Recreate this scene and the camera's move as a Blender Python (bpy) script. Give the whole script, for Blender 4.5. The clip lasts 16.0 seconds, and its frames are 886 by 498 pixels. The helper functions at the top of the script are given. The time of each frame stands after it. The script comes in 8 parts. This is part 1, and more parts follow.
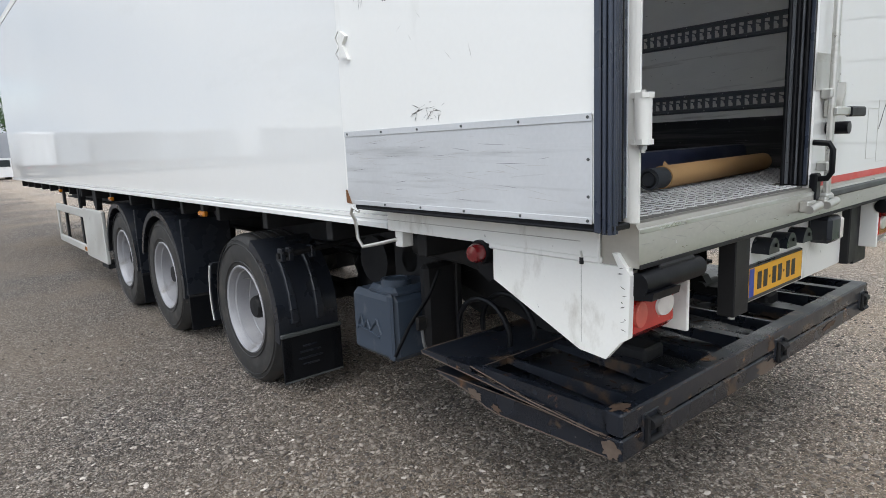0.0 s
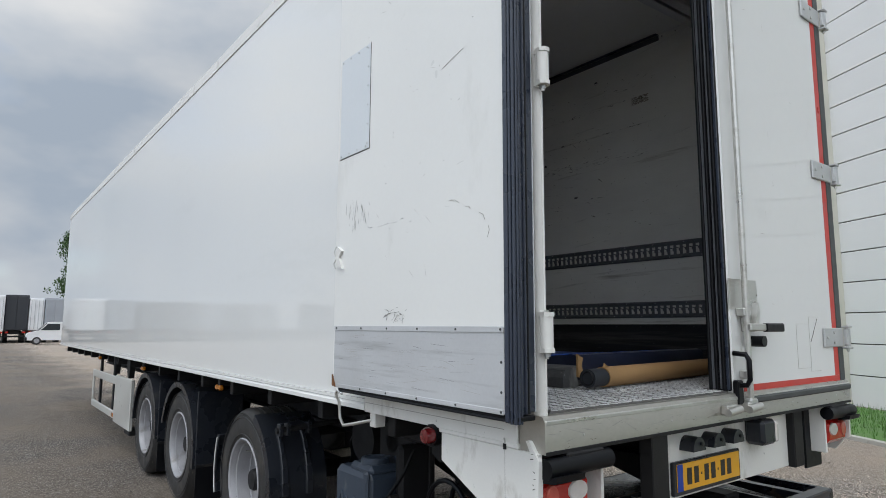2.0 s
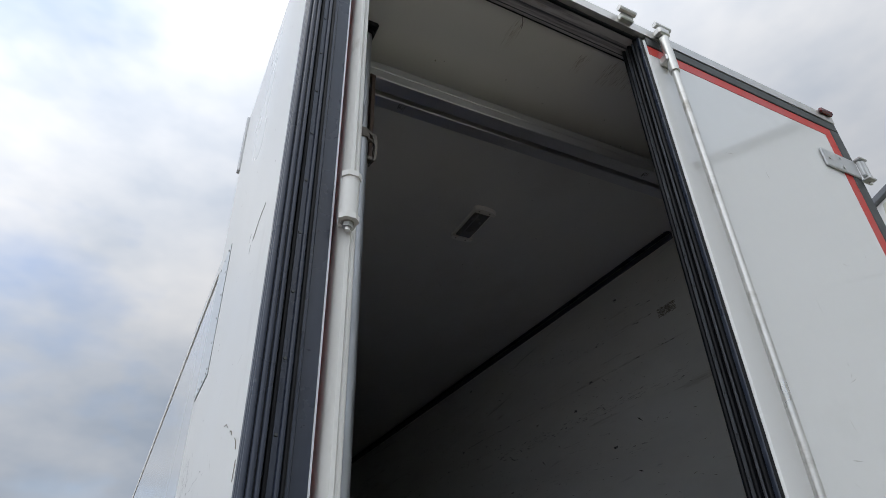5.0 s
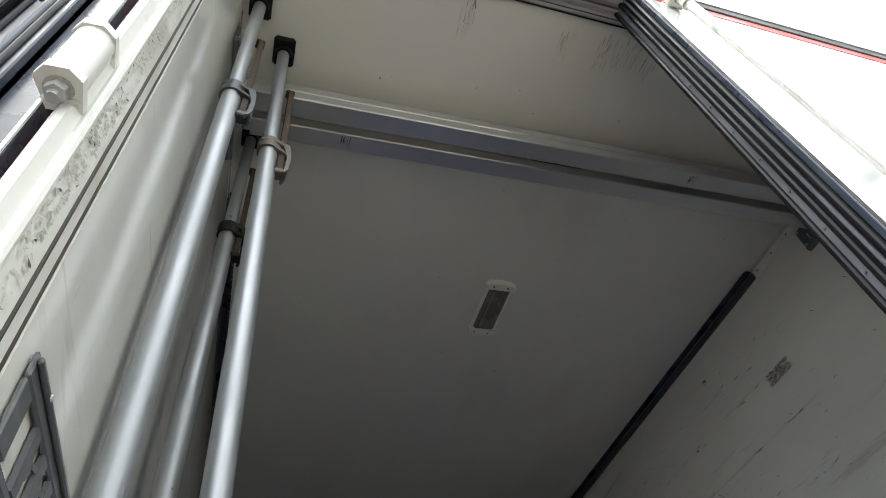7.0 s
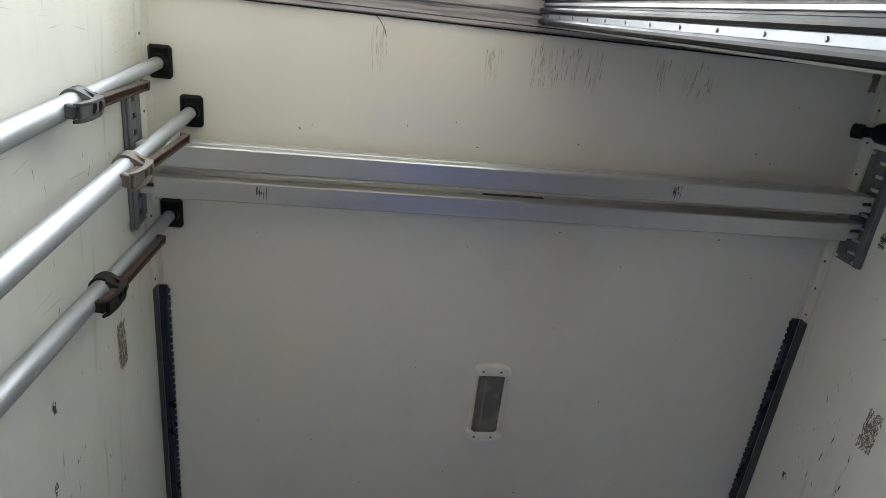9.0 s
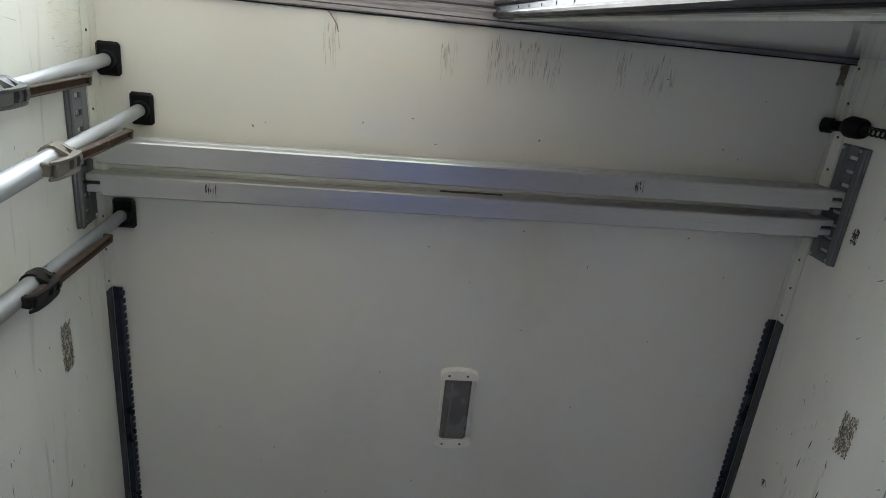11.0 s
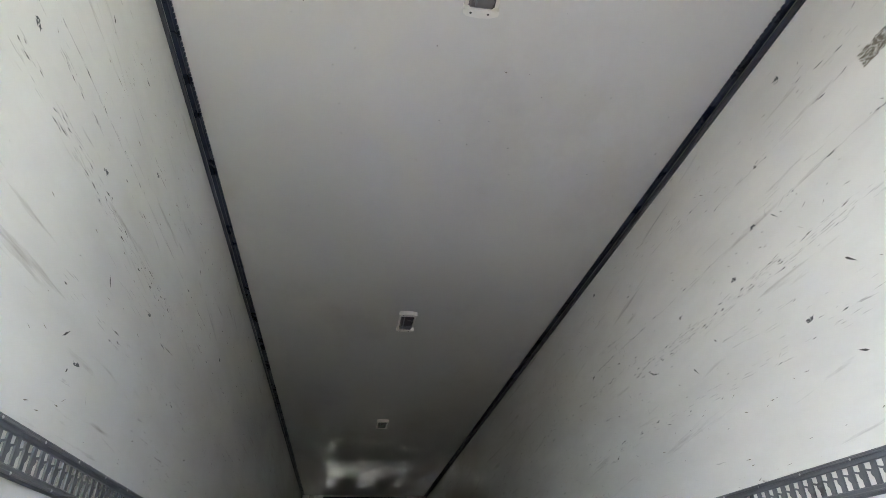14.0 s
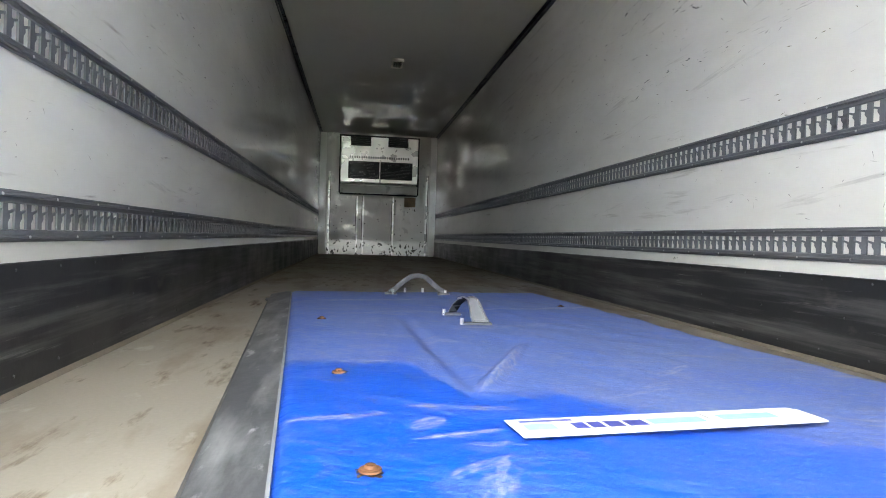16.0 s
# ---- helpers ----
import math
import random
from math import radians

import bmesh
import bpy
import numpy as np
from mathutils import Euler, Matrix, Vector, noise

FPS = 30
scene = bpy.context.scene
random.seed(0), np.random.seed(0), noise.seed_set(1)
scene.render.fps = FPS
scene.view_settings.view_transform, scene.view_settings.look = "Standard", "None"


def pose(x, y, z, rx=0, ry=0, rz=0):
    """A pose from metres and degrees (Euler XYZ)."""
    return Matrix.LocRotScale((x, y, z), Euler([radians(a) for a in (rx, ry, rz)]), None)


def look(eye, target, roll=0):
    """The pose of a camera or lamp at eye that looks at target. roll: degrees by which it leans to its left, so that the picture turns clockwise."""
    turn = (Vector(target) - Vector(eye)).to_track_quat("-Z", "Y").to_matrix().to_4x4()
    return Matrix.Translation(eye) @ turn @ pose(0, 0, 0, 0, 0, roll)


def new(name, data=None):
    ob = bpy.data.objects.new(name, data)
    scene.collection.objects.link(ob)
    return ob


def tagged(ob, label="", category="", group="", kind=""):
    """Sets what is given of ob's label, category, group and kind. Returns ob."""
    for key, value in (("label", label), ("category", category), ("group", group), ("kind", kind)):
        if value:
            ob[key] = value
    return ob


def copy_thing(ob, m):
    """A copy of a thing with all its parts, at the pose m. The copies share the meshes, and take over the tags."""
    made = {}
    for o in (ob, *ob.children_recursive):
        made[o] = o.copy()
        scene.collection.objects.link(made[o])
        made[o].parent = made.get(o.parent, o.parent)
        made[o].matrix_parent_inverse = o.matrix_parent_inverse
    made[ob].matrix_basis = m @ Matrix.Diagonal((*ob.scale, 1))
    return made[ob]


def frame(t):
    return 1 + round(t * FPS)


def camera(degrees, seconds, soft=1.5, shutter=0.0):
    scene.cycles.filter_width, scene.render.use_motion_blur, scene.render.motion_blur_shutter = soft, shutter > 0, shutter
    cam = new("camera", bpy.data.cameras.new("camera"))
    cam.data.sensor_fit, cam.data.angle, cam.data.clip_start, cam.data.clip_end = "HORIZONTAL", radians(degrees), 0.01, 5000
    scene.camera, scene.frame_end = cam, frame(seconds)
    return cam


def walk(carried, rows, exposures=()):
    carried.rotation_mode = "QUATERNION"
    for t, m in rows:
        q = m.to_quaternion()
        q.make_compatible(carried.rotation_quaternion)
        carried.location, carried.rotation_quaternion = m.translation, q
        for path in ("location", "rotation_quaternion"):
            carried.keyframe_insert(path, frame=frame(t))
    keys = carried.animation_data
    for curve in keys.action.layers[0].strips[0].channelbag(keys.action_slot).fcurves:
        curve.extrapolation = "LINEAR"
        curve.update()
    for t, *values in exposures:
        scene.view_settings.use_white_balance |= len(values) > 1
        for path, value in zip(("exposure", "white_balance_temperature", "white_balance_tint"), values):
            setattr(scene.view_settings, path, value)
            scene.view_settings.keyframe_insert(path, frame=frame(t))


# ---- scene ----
cam = camera(71.4, 16.0, 0.9)
PATH = [
    (0, (-2.803, -1.054, 1.517), (-1.529, 0.451, 1.181), -2.4),
    (0.5, (-2.764, -1.283, 1.532), (-1.553, 0.287, 1.274), -1.6),
    (1, (-2.831, -1.434, 1.542), (-1.628, 0.159, 1.423), 0.1),
    (1.5, (-2.91, -1.546, 1.559), (-1.675, 0.026, 1.609), 0.4),
    (2, (-2.879, -1.612, 1.581), (-1.673, -0.036, 1.83), 0.2),
    (2.5, (-2.736, -1.676, 1.612), (-1.599, -0.118, 2.141), 0.5),
    (3, (-2.572, -1.744, 1.618), (-1.528, -0.188, 2.317), 0.7),
    (3.5, (-2.413, -1.668, 1.605), (-1.328, -0.145, 2.316), 0.3),
    (4, (-2.136, -1.478, 1.625), (-1.064, 0.034, 2.377), 1.1),
    (4.5, (-1.894, -1.379, 1.623), (-0.874, 0.109, 2.487), 1.0),
    (4.7, (-1.779, -1.331, 1.616), (-0.87, 0.168, 2.579), 0.6),
    (7, (-1.026, -0.498, 1.787), (-0.509, 0.7, 3.303), -10.0),
    (7.5, (-0.877, -0.323, 1.805), (-0.365, 0.793, 3.383), -12.8),
    (8, (-0.747, -0.134, 1.793), (-0.327, 0.777, 3.524), -15.9),
    (10.5, (-0.376, 0.049, 1.814), (-0.183, 0.711, 3.691), -12.2),
    (11, (-0.368, 0.058, 1.809), (-0.128, 0.729, 3.677), -15.0),
    (11.5, (-0.356, 0.047, 1.81), (-0.105, 0.731, 3.673), -14.9),
    (12, (-0.338, 0.021, 1.82), (-0.086, 0.751, 3.664), -13.6),
    (12.5, (-0.337, 0.01, 1.838), (-0.075, 1.046, 3.529), -8.1),
    (13, (-0.36, 0.044, 1.82), (-0.095, 1.389, 3.277), -3.2),
    (13.5, (-0.351, 0.047, 1.806), (-0.121, 1.565, 3.087), -0.2),
    (14, (-0.402, 0.018, 1.787), (-0.138, 1.719, 2.804), -0.8),
    (14.5, (-0.402, 0.066, 1.728), (-0.131, 1.901, 2.475), 0.6),
    (15, (-0.375, 0.025, 1.708), (-0.094, 1.948, 2.184), 1.4),
    (15.5, (-0.399, 0.109, 1.696), (-0.118, 2.084, 1.834), 2.1),
    (16, (-0.439, 0.127, 1.69), (-0.159, 2.107, 1.656), 1.8),
]
EXPOSURES = [
    (0.0, -0.32, 6450, 10), (0.5, -0.55, 6450, 10), (1.0, -0.52, 6450, 10), (2.0, -0.66, 6350, 9), (2.5, -0.84, 6330, 9), (3.5, -1.0, 6300, 10), (4.5, -0.95, 6300, 11), (5.7, -0.35, 6400, 10), (7.0, 0.85, 6700, 7),
    (8.0, 1.71, 6680, 6), (10.5, 1.87, 6480, 6), (11.0, 1.82, 6500, 6), (11.5, 1.74, 6500, 7), (12.0, 1.80, 6500, 7), (12.5, 2.53, 6680, 9), (13.0, 2.9, 6680, 9), (13.5, 3.08, 6650, 9), (14.0, 3.2, 6600, 9), (15.0, 3.52, 6550, 9), (16.0, 3.4, 6600, 10),
]
walk(cam, [(t, look(eye, target, roll)) for t, eye, target, roll in PATH], EXPOSURES)

# ---- world, sun ----
SUN = Vector((-0.42, -0.20, 0.885)).normalized()
world = bpy.data.worlds.new("cloudy_sky")
scene.world = world
world.use_nodes = True


def make_sky(w):
    nt = w.node_tree
    nt.nodes.clear()
    n, l = nt.nodes.new, nt.links.new
    out, bg = n("ShaderNodeOutputWorld"), n("ShaderNodeBackground")
    sky = n("ShaderNodeTexSky")
    sky.sky_type = "NISHITA"
    sky.sun_disc = False
    sky.sun_elevation = math.asin(SUN.z)
    sky.sun_rotation = math.atan2(SUN.x, SUN.y)
    coord = n("ShaderNodeTexCoord")
    mapping = n("ShaderNodeMapping")
    mapping.inputs["Scale"].default_value = (1.0, 1.0, 1.9)
    mapping.inputs["Location"].default_value = (1.9, 0.35, 1.1)
    l(coord.outputs["Generated"], mapping.inputs["Vector"])
    big, small = n("ShaderNodeTexNoise"), n("ShaderNodeTexNoise")
    big.inputs["Scale"].default_value, big.inputs["Detail"].default_value = 1.5, 5
    big.inputs["Roughness"].default_value = 0.56
    small.inputs["Scale"].default_value, small.inputs["Detail"].default_value = 2.6, 5
    l(mapping.outputs[0], big.inputs["Vector"])
    l(mapping.outputs[0], small.inputs["Vector"])
    cover = n("ShaderNodeValToRGB")
    cover.color_ramp.elements[0].position, cover.color_ramp.elements[1].position = 0.24, 0.44
    l(big.outputs["Fac"], cover.inputs["Fac"])
    body = n("ShaderNodeValToRGB")
    body.color_ramp.elements[0].position, body.color_ramp.elements[0].color = 0.36, (0.56, 0.64, 0.75, 1)
    body.color_ramp.elements[1].position, body.color_ramp.elements[1].color = 0.62, (1.0, 1.0, 1.0, 1)
    l(small.outputs["Fac"], body.inputs["Fac"])
    dim = n("ShaderNodeVectorMath")
    dim.operation = "SCALE"
    dim.inputs["Scale"].default_value = 0.25
    l(sky.outputs[0], dim.inputs[0])
    mix = n("ShaderNodeMix")
    mix.data_type = "RGBA"
    l(cover.outputs[0], mix.inputs["Factor"])
    l(dim.outputs[0], mix.inputs[6])
    l(body.outputs[0], mix.inputs[7])
    # thinner cloud towards the sun lets more light through
    dot, ramp = n("ShaderNodeVectorMath"), n("ShaderNodeMapRange")
    dot.operation = "DOT_PRODUCT"
    dot.inputs[1].default_value = SUN
    l(coord.outputs["Generated"], dot.inputs[0])
    l(dot.outputs["Value"], ramp.inputs["Value"])
    ramp.interpolation_type = "SMOOTHSTEP"
    for key, v in (("From Min", 0.0), ("From Max", 1.0), ("To Min", 1.05), ("To Max", 3.0)):
        ramp.inputs[key].default_value = v
    l(mix.outputs[2], bg.inputs["Color"])
    l(ramp.outputs[0], bg.inputs["Strength"])
    l(bg.outputs[0], out.inputs["Surface"])


make_sky(world)
sun = new("sun", bpy.data.lights.new("sun", "SUN"))
sun.data.energy, sun.data.angle, sun.data.color = 1.2, radians(28), (1.0, 0.96, 0.9)
sun.matrix_world = look(SUN * 30, (0, 0, 0))

# ---- materials ----


def material(name, color, rough=0.5, metal=0.0, vary=0.12, scale=3.0, fine=90.0, bump=0.12, stain=None, coat=0.0,
             stretch=(1, 1, 1), random_tint=0.0, rough_vary=0.12, spec=0.5):
    """Painted, bare or dirty surface: cloudy tone at two scales, grain relief, and stains (color, from, to, scale, stretch)."""
    m = bpy.data.materials.new(name)
    m.use_nodes = True
    nt = m.node_tree
    n, l = nt.nodes.new, nt.links.new
    bsdf = nt.nodes["Principled BSDF"]
    coord = n("ShaderNodeTexCoord")
    mapping = n("ShaderNodeMapping")
    mapping.inputs["Scale"].default_value = stretch
    l(coord.outputs["Object"], mapping.inputs["Vector"])
    n1, n2 = n("ShaderNodeTexNoise"), n("ShaderNodeTexNoise")
    n1.inputs["Scale"].default_value, n1.inputs["Detail"].default_value = scale, 5
    n2.inputs["Scale"].default_value, n2.inputs["Detail"].default_value = fine, 3
    l(mapping.outputs[0], n1.inputs["Vector"])
    l(mapping.outputs[0], n2.inputs["Vector"])
    add = n("ShaderNodeMath")
    add.operation = "MULTIPLY_ADD"
    add.inputs[1].default_value = 0.4
    l(n2.outputs["Fac"], add.inputs[0])
    l(n1.outputs["Fac"], add.inputs[2])
    ramp = n("ShaderNodeMapRange")
    for key, v in (("From Min", 0.35), ("From Max", 1.05), ("To Min", 1 - vary), ("To Max", 1 + vary)):
        ramp.inputs[key].default_value = v
    l(add.outputs[0], ramp.inputs["Value"])
    tone = n("ShaderNodeVectorMath")
    tone.operation = "SCALE"
    tone.inputs[0].default_value = color
    l(ramp.outputs[0], tone.inputs["Scale"])
    last = tone.outputs[0]
    if random_tint:
        info, r2, t2 = n("ShaderNodeObjectInfo"), n("ShaderNodeMapRange"), n("ShaderNodeVectorMath")
        r2.inputs["To Min"].default_value, r2.inputs["To Max"].default_value = 1 - random_tint, 1 + random_tint
        l(info.outputs["Random"], r2.inputs["Value"])
        t2.operation = "SCALE"
        l(last, t2.inputs[0])
        l(r2.outputs[0], t2.inputs["Scale"])
        last = t2.outputs[0]
    rough_in = None
    for st in stain or ():
        col, lo, hi, sc, stre = st[:5]
        mp2, ns, rr, mx = n("ShaderNodeMapping"), n("ShaderNodeTexNoise"), n("ShaderNodeMapRange"), n("ShaderNodeMix")
        mp2.inputs["Scale"].default_value = stre
        src = coord.outputs["Object"]
        if len(st) > 5:
            vr = n("ShaderNodeVectorRotate")
            vr.rotation_type = st[6]
            vr.inputs["Angle"].default_value = radians(st[5])
            l(src, vr.inputs["Vector"])
            src = vr.outputs[0]
        mp2.inputs["Location"].default_value = (sc * 0.37, lo * 9, hi * 5)
        l(src, mp2.inputs["Vector"])
        ns.inputs["Scale"].default_value, ns.inputs["Detail"].default_value, ns.inputs["Roughness"].default_value = sc, 8, 0.62
        l(mp2.outputs[0], ns.inputs["Vector"])
        rr.inputs["From Min"].default_value, rr.inputs["From Max"].default_value = lo, hi
        l(ns.outputs["Fac"], rr.inputs["Value"])
        mx.data_type = "RGBA"
        l(rr.outputs[0], mx.inputs["Factor"])
        l(last, mx.inputs[6])
        mx.inputs[7].default_value = (*col, 1)
        last = mx.outputs[2]
    l(last, bsdf.inputs["Base Color"])
    rr = n("ShaderNodeMapRange")
    rr.inputs["From Min"].default_value, rr.inputs["From Max"].default_value = 0.3, 0.7
    rr.inputs["To Min"].default_value, rr.inputs["To Max"].default_value = max(0.03, rough - rough_vary), min(1, rough + rough_vary)
    l(n1.outputs["Fac"], rr.inputs["Value"])
    l(rr.outputs[0], bsdf.inputs["Roughness"])
    bsdf.inputs["Metallic"].default_value = metal
    bsdf.inputs["Specular IOR Level"].default_value = spec
    if coat:
        bsdf.inputs["Coat Weight"].default_value, bsdf.inputs["Coat Roughness"].default_value = coat, 0.06
    if bump:
        b = n("ShaderNodeBump")
        b.inputs["Strength"].default_value, b.inputs["Distance"].default_value = bump, 0.004
        l(add.outputs[0], b.inputs["Height"])
        l(b.outputs[0], bsdf.inputs["Normal"])
    return m


GREY_DIRT, BROWN_DIRT, RUST = (0.16, 0.15, 0.13), (0.2, 0.15, 0.09), (0.17, 0.07, 0.025)
side_white = material("gloss_white_side", (0.75, 0.755, 0.74), 0.025, vary=0.02, scale=0.5, fine=20, bump=0.0, rough_vary=0.01, spec=0.9,
                      stain=[((0.65, 0.655, 0.635), 0.60, 0.95, 1.6, (1, 0.25, 1.2))])
door_white = material("scuffed_white_paint", (0.76, 0.76, 0.735), 0.38, vary=0.03, scale=1.2, fine=60, bump=0.05,
                      stain=[((0.55, 0.545, 0.51), 0.58, 0.85, 2.2, (1, 1, 0.35)), (GREY_DIRT, 0.745, 0.78, 26, (1, 1.6, 0.5))])
frame_white = material("chipped_white_frame_paint", (0.74, 0.735, 0.70), 0.4, vary=0.05, scale=4, bump=0.08,
                       stain=[((0.45, 0.43, 0.38), 0.58, 0.75, 7, (1, 1, 0.5)), ((0.09, 0.085, 0.08), 0.70, 0.74, 30, (1, 1, 0.7))])
inner_white = material("cream_gloss_laminate", (0.79, 0.785, 0.735), 0.085, vary=0.03, scale=0.8, fine=240, bump=0.004, rough_vary=0.03,
                       stain=[((0.65, 0.635, 0.575), 0.52, 0.90, 1.4, (1, 0.5, 1)), ((0.66, 0.652, 0.61), 0.40, 0.78, 2.0, (1, 0.35, 1.2)), ((0.45, 0.44, 0.41), 0.635, 0.78, 10, (1, 0.10, 1.6), 7, "X_AXIS"),
                              ((0.38, 0.37, 0.34), 0.67, 0.77, 24, (1, 0.12, 1.3), -4, "X_AXIS"), ((0.44, 0.42, 0.37), 0.62, 0.76, 13, (1, 0.09, 1.4)),
                              ((0.07, 0.065, 0.055), 0.725, 0.74, 11, (1, 0.45, 1.4), 14, "X_AXIS"), ((0.12, 0.11, 0.09), 0.745, 0.765, 34, (1, 0.6, 1.5))])
ceiling_white = material("cream_ceiling_laminate", (0.765, 0.757, 0.705), 0.03, vary=0.02, scale=0.7, fine=260, bump=0.0, rough_vary=0.0, spec=0.7,
                         stain=[((0.60, 0.57, 0.50), 0.56, 0.95, 1.2, (1, 0.6, 1)), ((0.36, 0.34, 0.30), 0.75, 0.78, 40, (1, 1, 1))])
bulkhead_metal = material("dented_grey_bulkhead", (0.58, 0.565, 0.525), 0.34, 0.15, vary=0.08, scale=3, bump=0.02,
                          stain=[((0.38, 0.365, 0.33), 0.58, 0.75, 4, (1, 1, 0.6)), ((0.06, 0.055, 0.05), 0.71, 0.725, 9, (1, 1, 0.8))])
unit_white = material("white_refrigeration_housing", (0.87, 0.86, 0.83), 0.30, 0.55, vary=0.05, scale=4, bump=0.02,
                      stain=[((0.55, 0.53, 0.48), 0.62, 0.78, 6, (1, 1, 1))])
steel = material("worn_stainless_steel", (0.58, 0.575, 0.545), 0.36, 0.75, vary=0.16, scale=6, fine=50, bump=0.16,
                 stain=[((0.34, 0.32, 0.275), 0.55, 0.74, 5, (0.5, 1, 1.6)), ((0.20, 0.175, 0.14), 0.68, 0.74, 30, (0.3, 1, 1))], stretch=(0.4, 1, 1))
sill_steel = material("dented_warm_grey_sill_steel", (0.44, 0.425, 0.385), 0.32, 0.8, vary=0.14, scale=2.5, fine=60, bump=0.3,
                      stain=[((0.25, 0.235, 0.20), 0.56, 0.74, 4, (0.5, 1, 1.6)), ((0.16, 0.14, 0.11), 0.69, 0.74, 30, (0.3, 1, 1))], stretch=(0.6, 1, 1))
alu_sheet = material("scratched_aluminium_sheet", (0.55, 0.56, 0.57), 0.55, 0.35, vary=0.10, scale=4, fine=70, bump=0.06,
                     stain=[((0.40, 0.405, 0.41), 0.56, 0.76, 10, (1, 0.14, 2.2)), ((0.58, 0.58, 0.59), 0.58, 0.74, 30, (1, 0.10, 3)),
                            ((0.30, 0.30, 0.305), 0.67, 0.75, 40, (1, 0.09, 2.5), 4, "X_AXIS")])
alu_tube = material("dull_aluminium_tube", (0.42, 0.435, 0.455), 0.48, 0.8, vary=0.06, scale=8, fine=120, bump=0.05,
                    stain=[((0.36, 0.355, 0.34), 0.60, 0.75, 12, (1, 1, 0.3)), ((0.12, 0.11, 0.09), 0.72, 0.75, 22, (1, 1, 0.5))])
cross_alu = material("dull_blue_grey_load_beam", (0.52, 0.52, 0.52), 0.36, 0.7, vary=0.12, scale=4, fine=90, bump=0.05,
                     stain=[((0.17, 0.165, 0.155), 0.71, 0.78, 9, (0.8, 1, 1)), ((0.48, 0.49, 0.51), 0.60, 0.74, 24, (0.1, 1, 1))], stretch=(0.25, 1, 1))
alu_beam = material("mill_aluminium_beam", (0.60, 0.60, 0.57), 0.42, 0.55, vary=0.1, scale=4, fine=90, bump=0.06,
                    stain=[((0.24, 0.23, 0.21), 0.66, 0.74, 9, (0.8, 1, 1))], stretch=(0.25, 1, 1))
grey_metal = material("grey_painted_hinge_metal", (0.52, 0.53, 0.53), 0.42, 0.35, vary=0.1, scale=20, bump=0.1)
galv = material("galvanised_slotted_steel", (0.12, 0.125, 0.13), 0.38, 0.75, vary=0.3, scale=12, fine=120, bump=0.25,
                stain=[(BROWN_DIRT, 0.66, 0.74, 14, (1, 1, 1))])
cast_beige = material("worn_beige_cast_metal", (0.16, 0.145, 0.125), 0.5, 0.4, vary=0.2, scale=30, bump=0.15)
rail_metal = material("dark_grey_cargo_rail", (0.145, 0.153, 0.165), 0.46, 0.2, vary=0.22, scale=5, fine=120, bump=0.15,
                      stain=[((0.2, 0.2, 0.2), 0.64, 0.76, 20, (1, 0.2, 2)), ((0.04, 0.04, 0.042), 0.62, 0.74, 9, (1, 0.4, 1))])
screw_metal = material("bright_screw_metal", (0.6, 0.6, 0.58), 0.35, 0.9, vary=0.1, scale=60, bump=0)
rubber = material("black_rubber_seal", (0.0045, 0.005, 0.0065), 0.42, vary=0.25, scale=9, fine=90, bump=0.12,
                  stain=[((0.014, 0.016, 0.02), 0.60, 0.80, 8, (1, 1, 0.3))], spec=0.2)
tyre_rubber = material("dusty_tyre_rubber", (0.028, 0.0275, 0.027), 0.55, vary=0.35, scale=8, fine=120, bump=0.25,
                       stain=[((0.06, 0.053, 0.045), 0.52, 0.74, 5, (1, 1, 1)), ((0.11, 0.095, 0.075), 0.66, 0.74, 16, (1, 1, 1))], spec=0.38)
plastic_black = material("black_mudguard_plastic", (0.013, 0.0155, 0.021), 0.30, vary=0.25, scale=5, fine=60, bump=0.12,
                         stain=[((0.036, 0.036, 0.036), 0.56, 0.78, 6, (1, 1, 1)), ((0.09, 0.085, 0.075), 0.68, 0.74, 30, (1, 1, 0.5))], spec=0.45)
chassis_black = material("dirty_black_chassis_paint", (0.010, 0.010, 0.011), 0.6, vary=0.3, scale=5, bump=0.25,
                         stain=[((0.035, 0.03, 0.025), 0.58, 0.78, 6, (1, 1, 1))], spec=0.3)
lift_black = material("rusting_black_lift_paint", (0.011, 0.0138, 0.020), 0.28, vary=0.35, scale=4, fine=70, bump=0.22,
                      stain=[((0.026, 0.029, 0.036), 0.60, 0.76, 7, (0.5, 1, 1)), ((0.13, 0.125, 0.115), 0.69, 0.74, 30, (0.4, 1, 1.4)),
                             ((0.070, 0.046, 0.030), 0.585, 0.65, 4.4, (1, 1, 1.3)), ((0.16, 0.080, 0.038), 0.64, 0.685, 8, (1, 1, 1))], spec=0.5)
wear_grey = material("bare_worn_steel_edge", (0.14, 0.105, 0.082), 0.5, 0.3, vary=0.3, scale=40, bump=0.1)
wear_rust = material("brown_rust_bloom", (0.075, 0.045, 0.028), 0.8, vary=0.4, scale=40, bump=0.2)
dark_rust = material("dark_rusted_ratchet_bar", (0.062, 0.038, 0.026), 0.65, 0.3, vary=0.35, scale=30, bump=0.3,
                     stain=[((0.26, 0.23, 0.19), 0.60, 0.72, 22, (1, 1, 0.4))])
run_grey = material("faded_run_stain", (0.60, 0.575, 0.52), 0.3, vary=0.12, scale=50, bump=0)
run_dark = material("dark_run_stain", (0.47, 0.43, 0.37), 0.3, vary=0.12, scale=50, bump=0)
rust_run = material("pale_rust_run", (0.55, 0.45, 0.30), 0.35, vary=0.2, scale=40, bump=0)
rusty = material("rusty_steel", (0.15, 0.065, 0.025), 0.75, 0.2, vary=0.35, scale=30, bump=0.4)
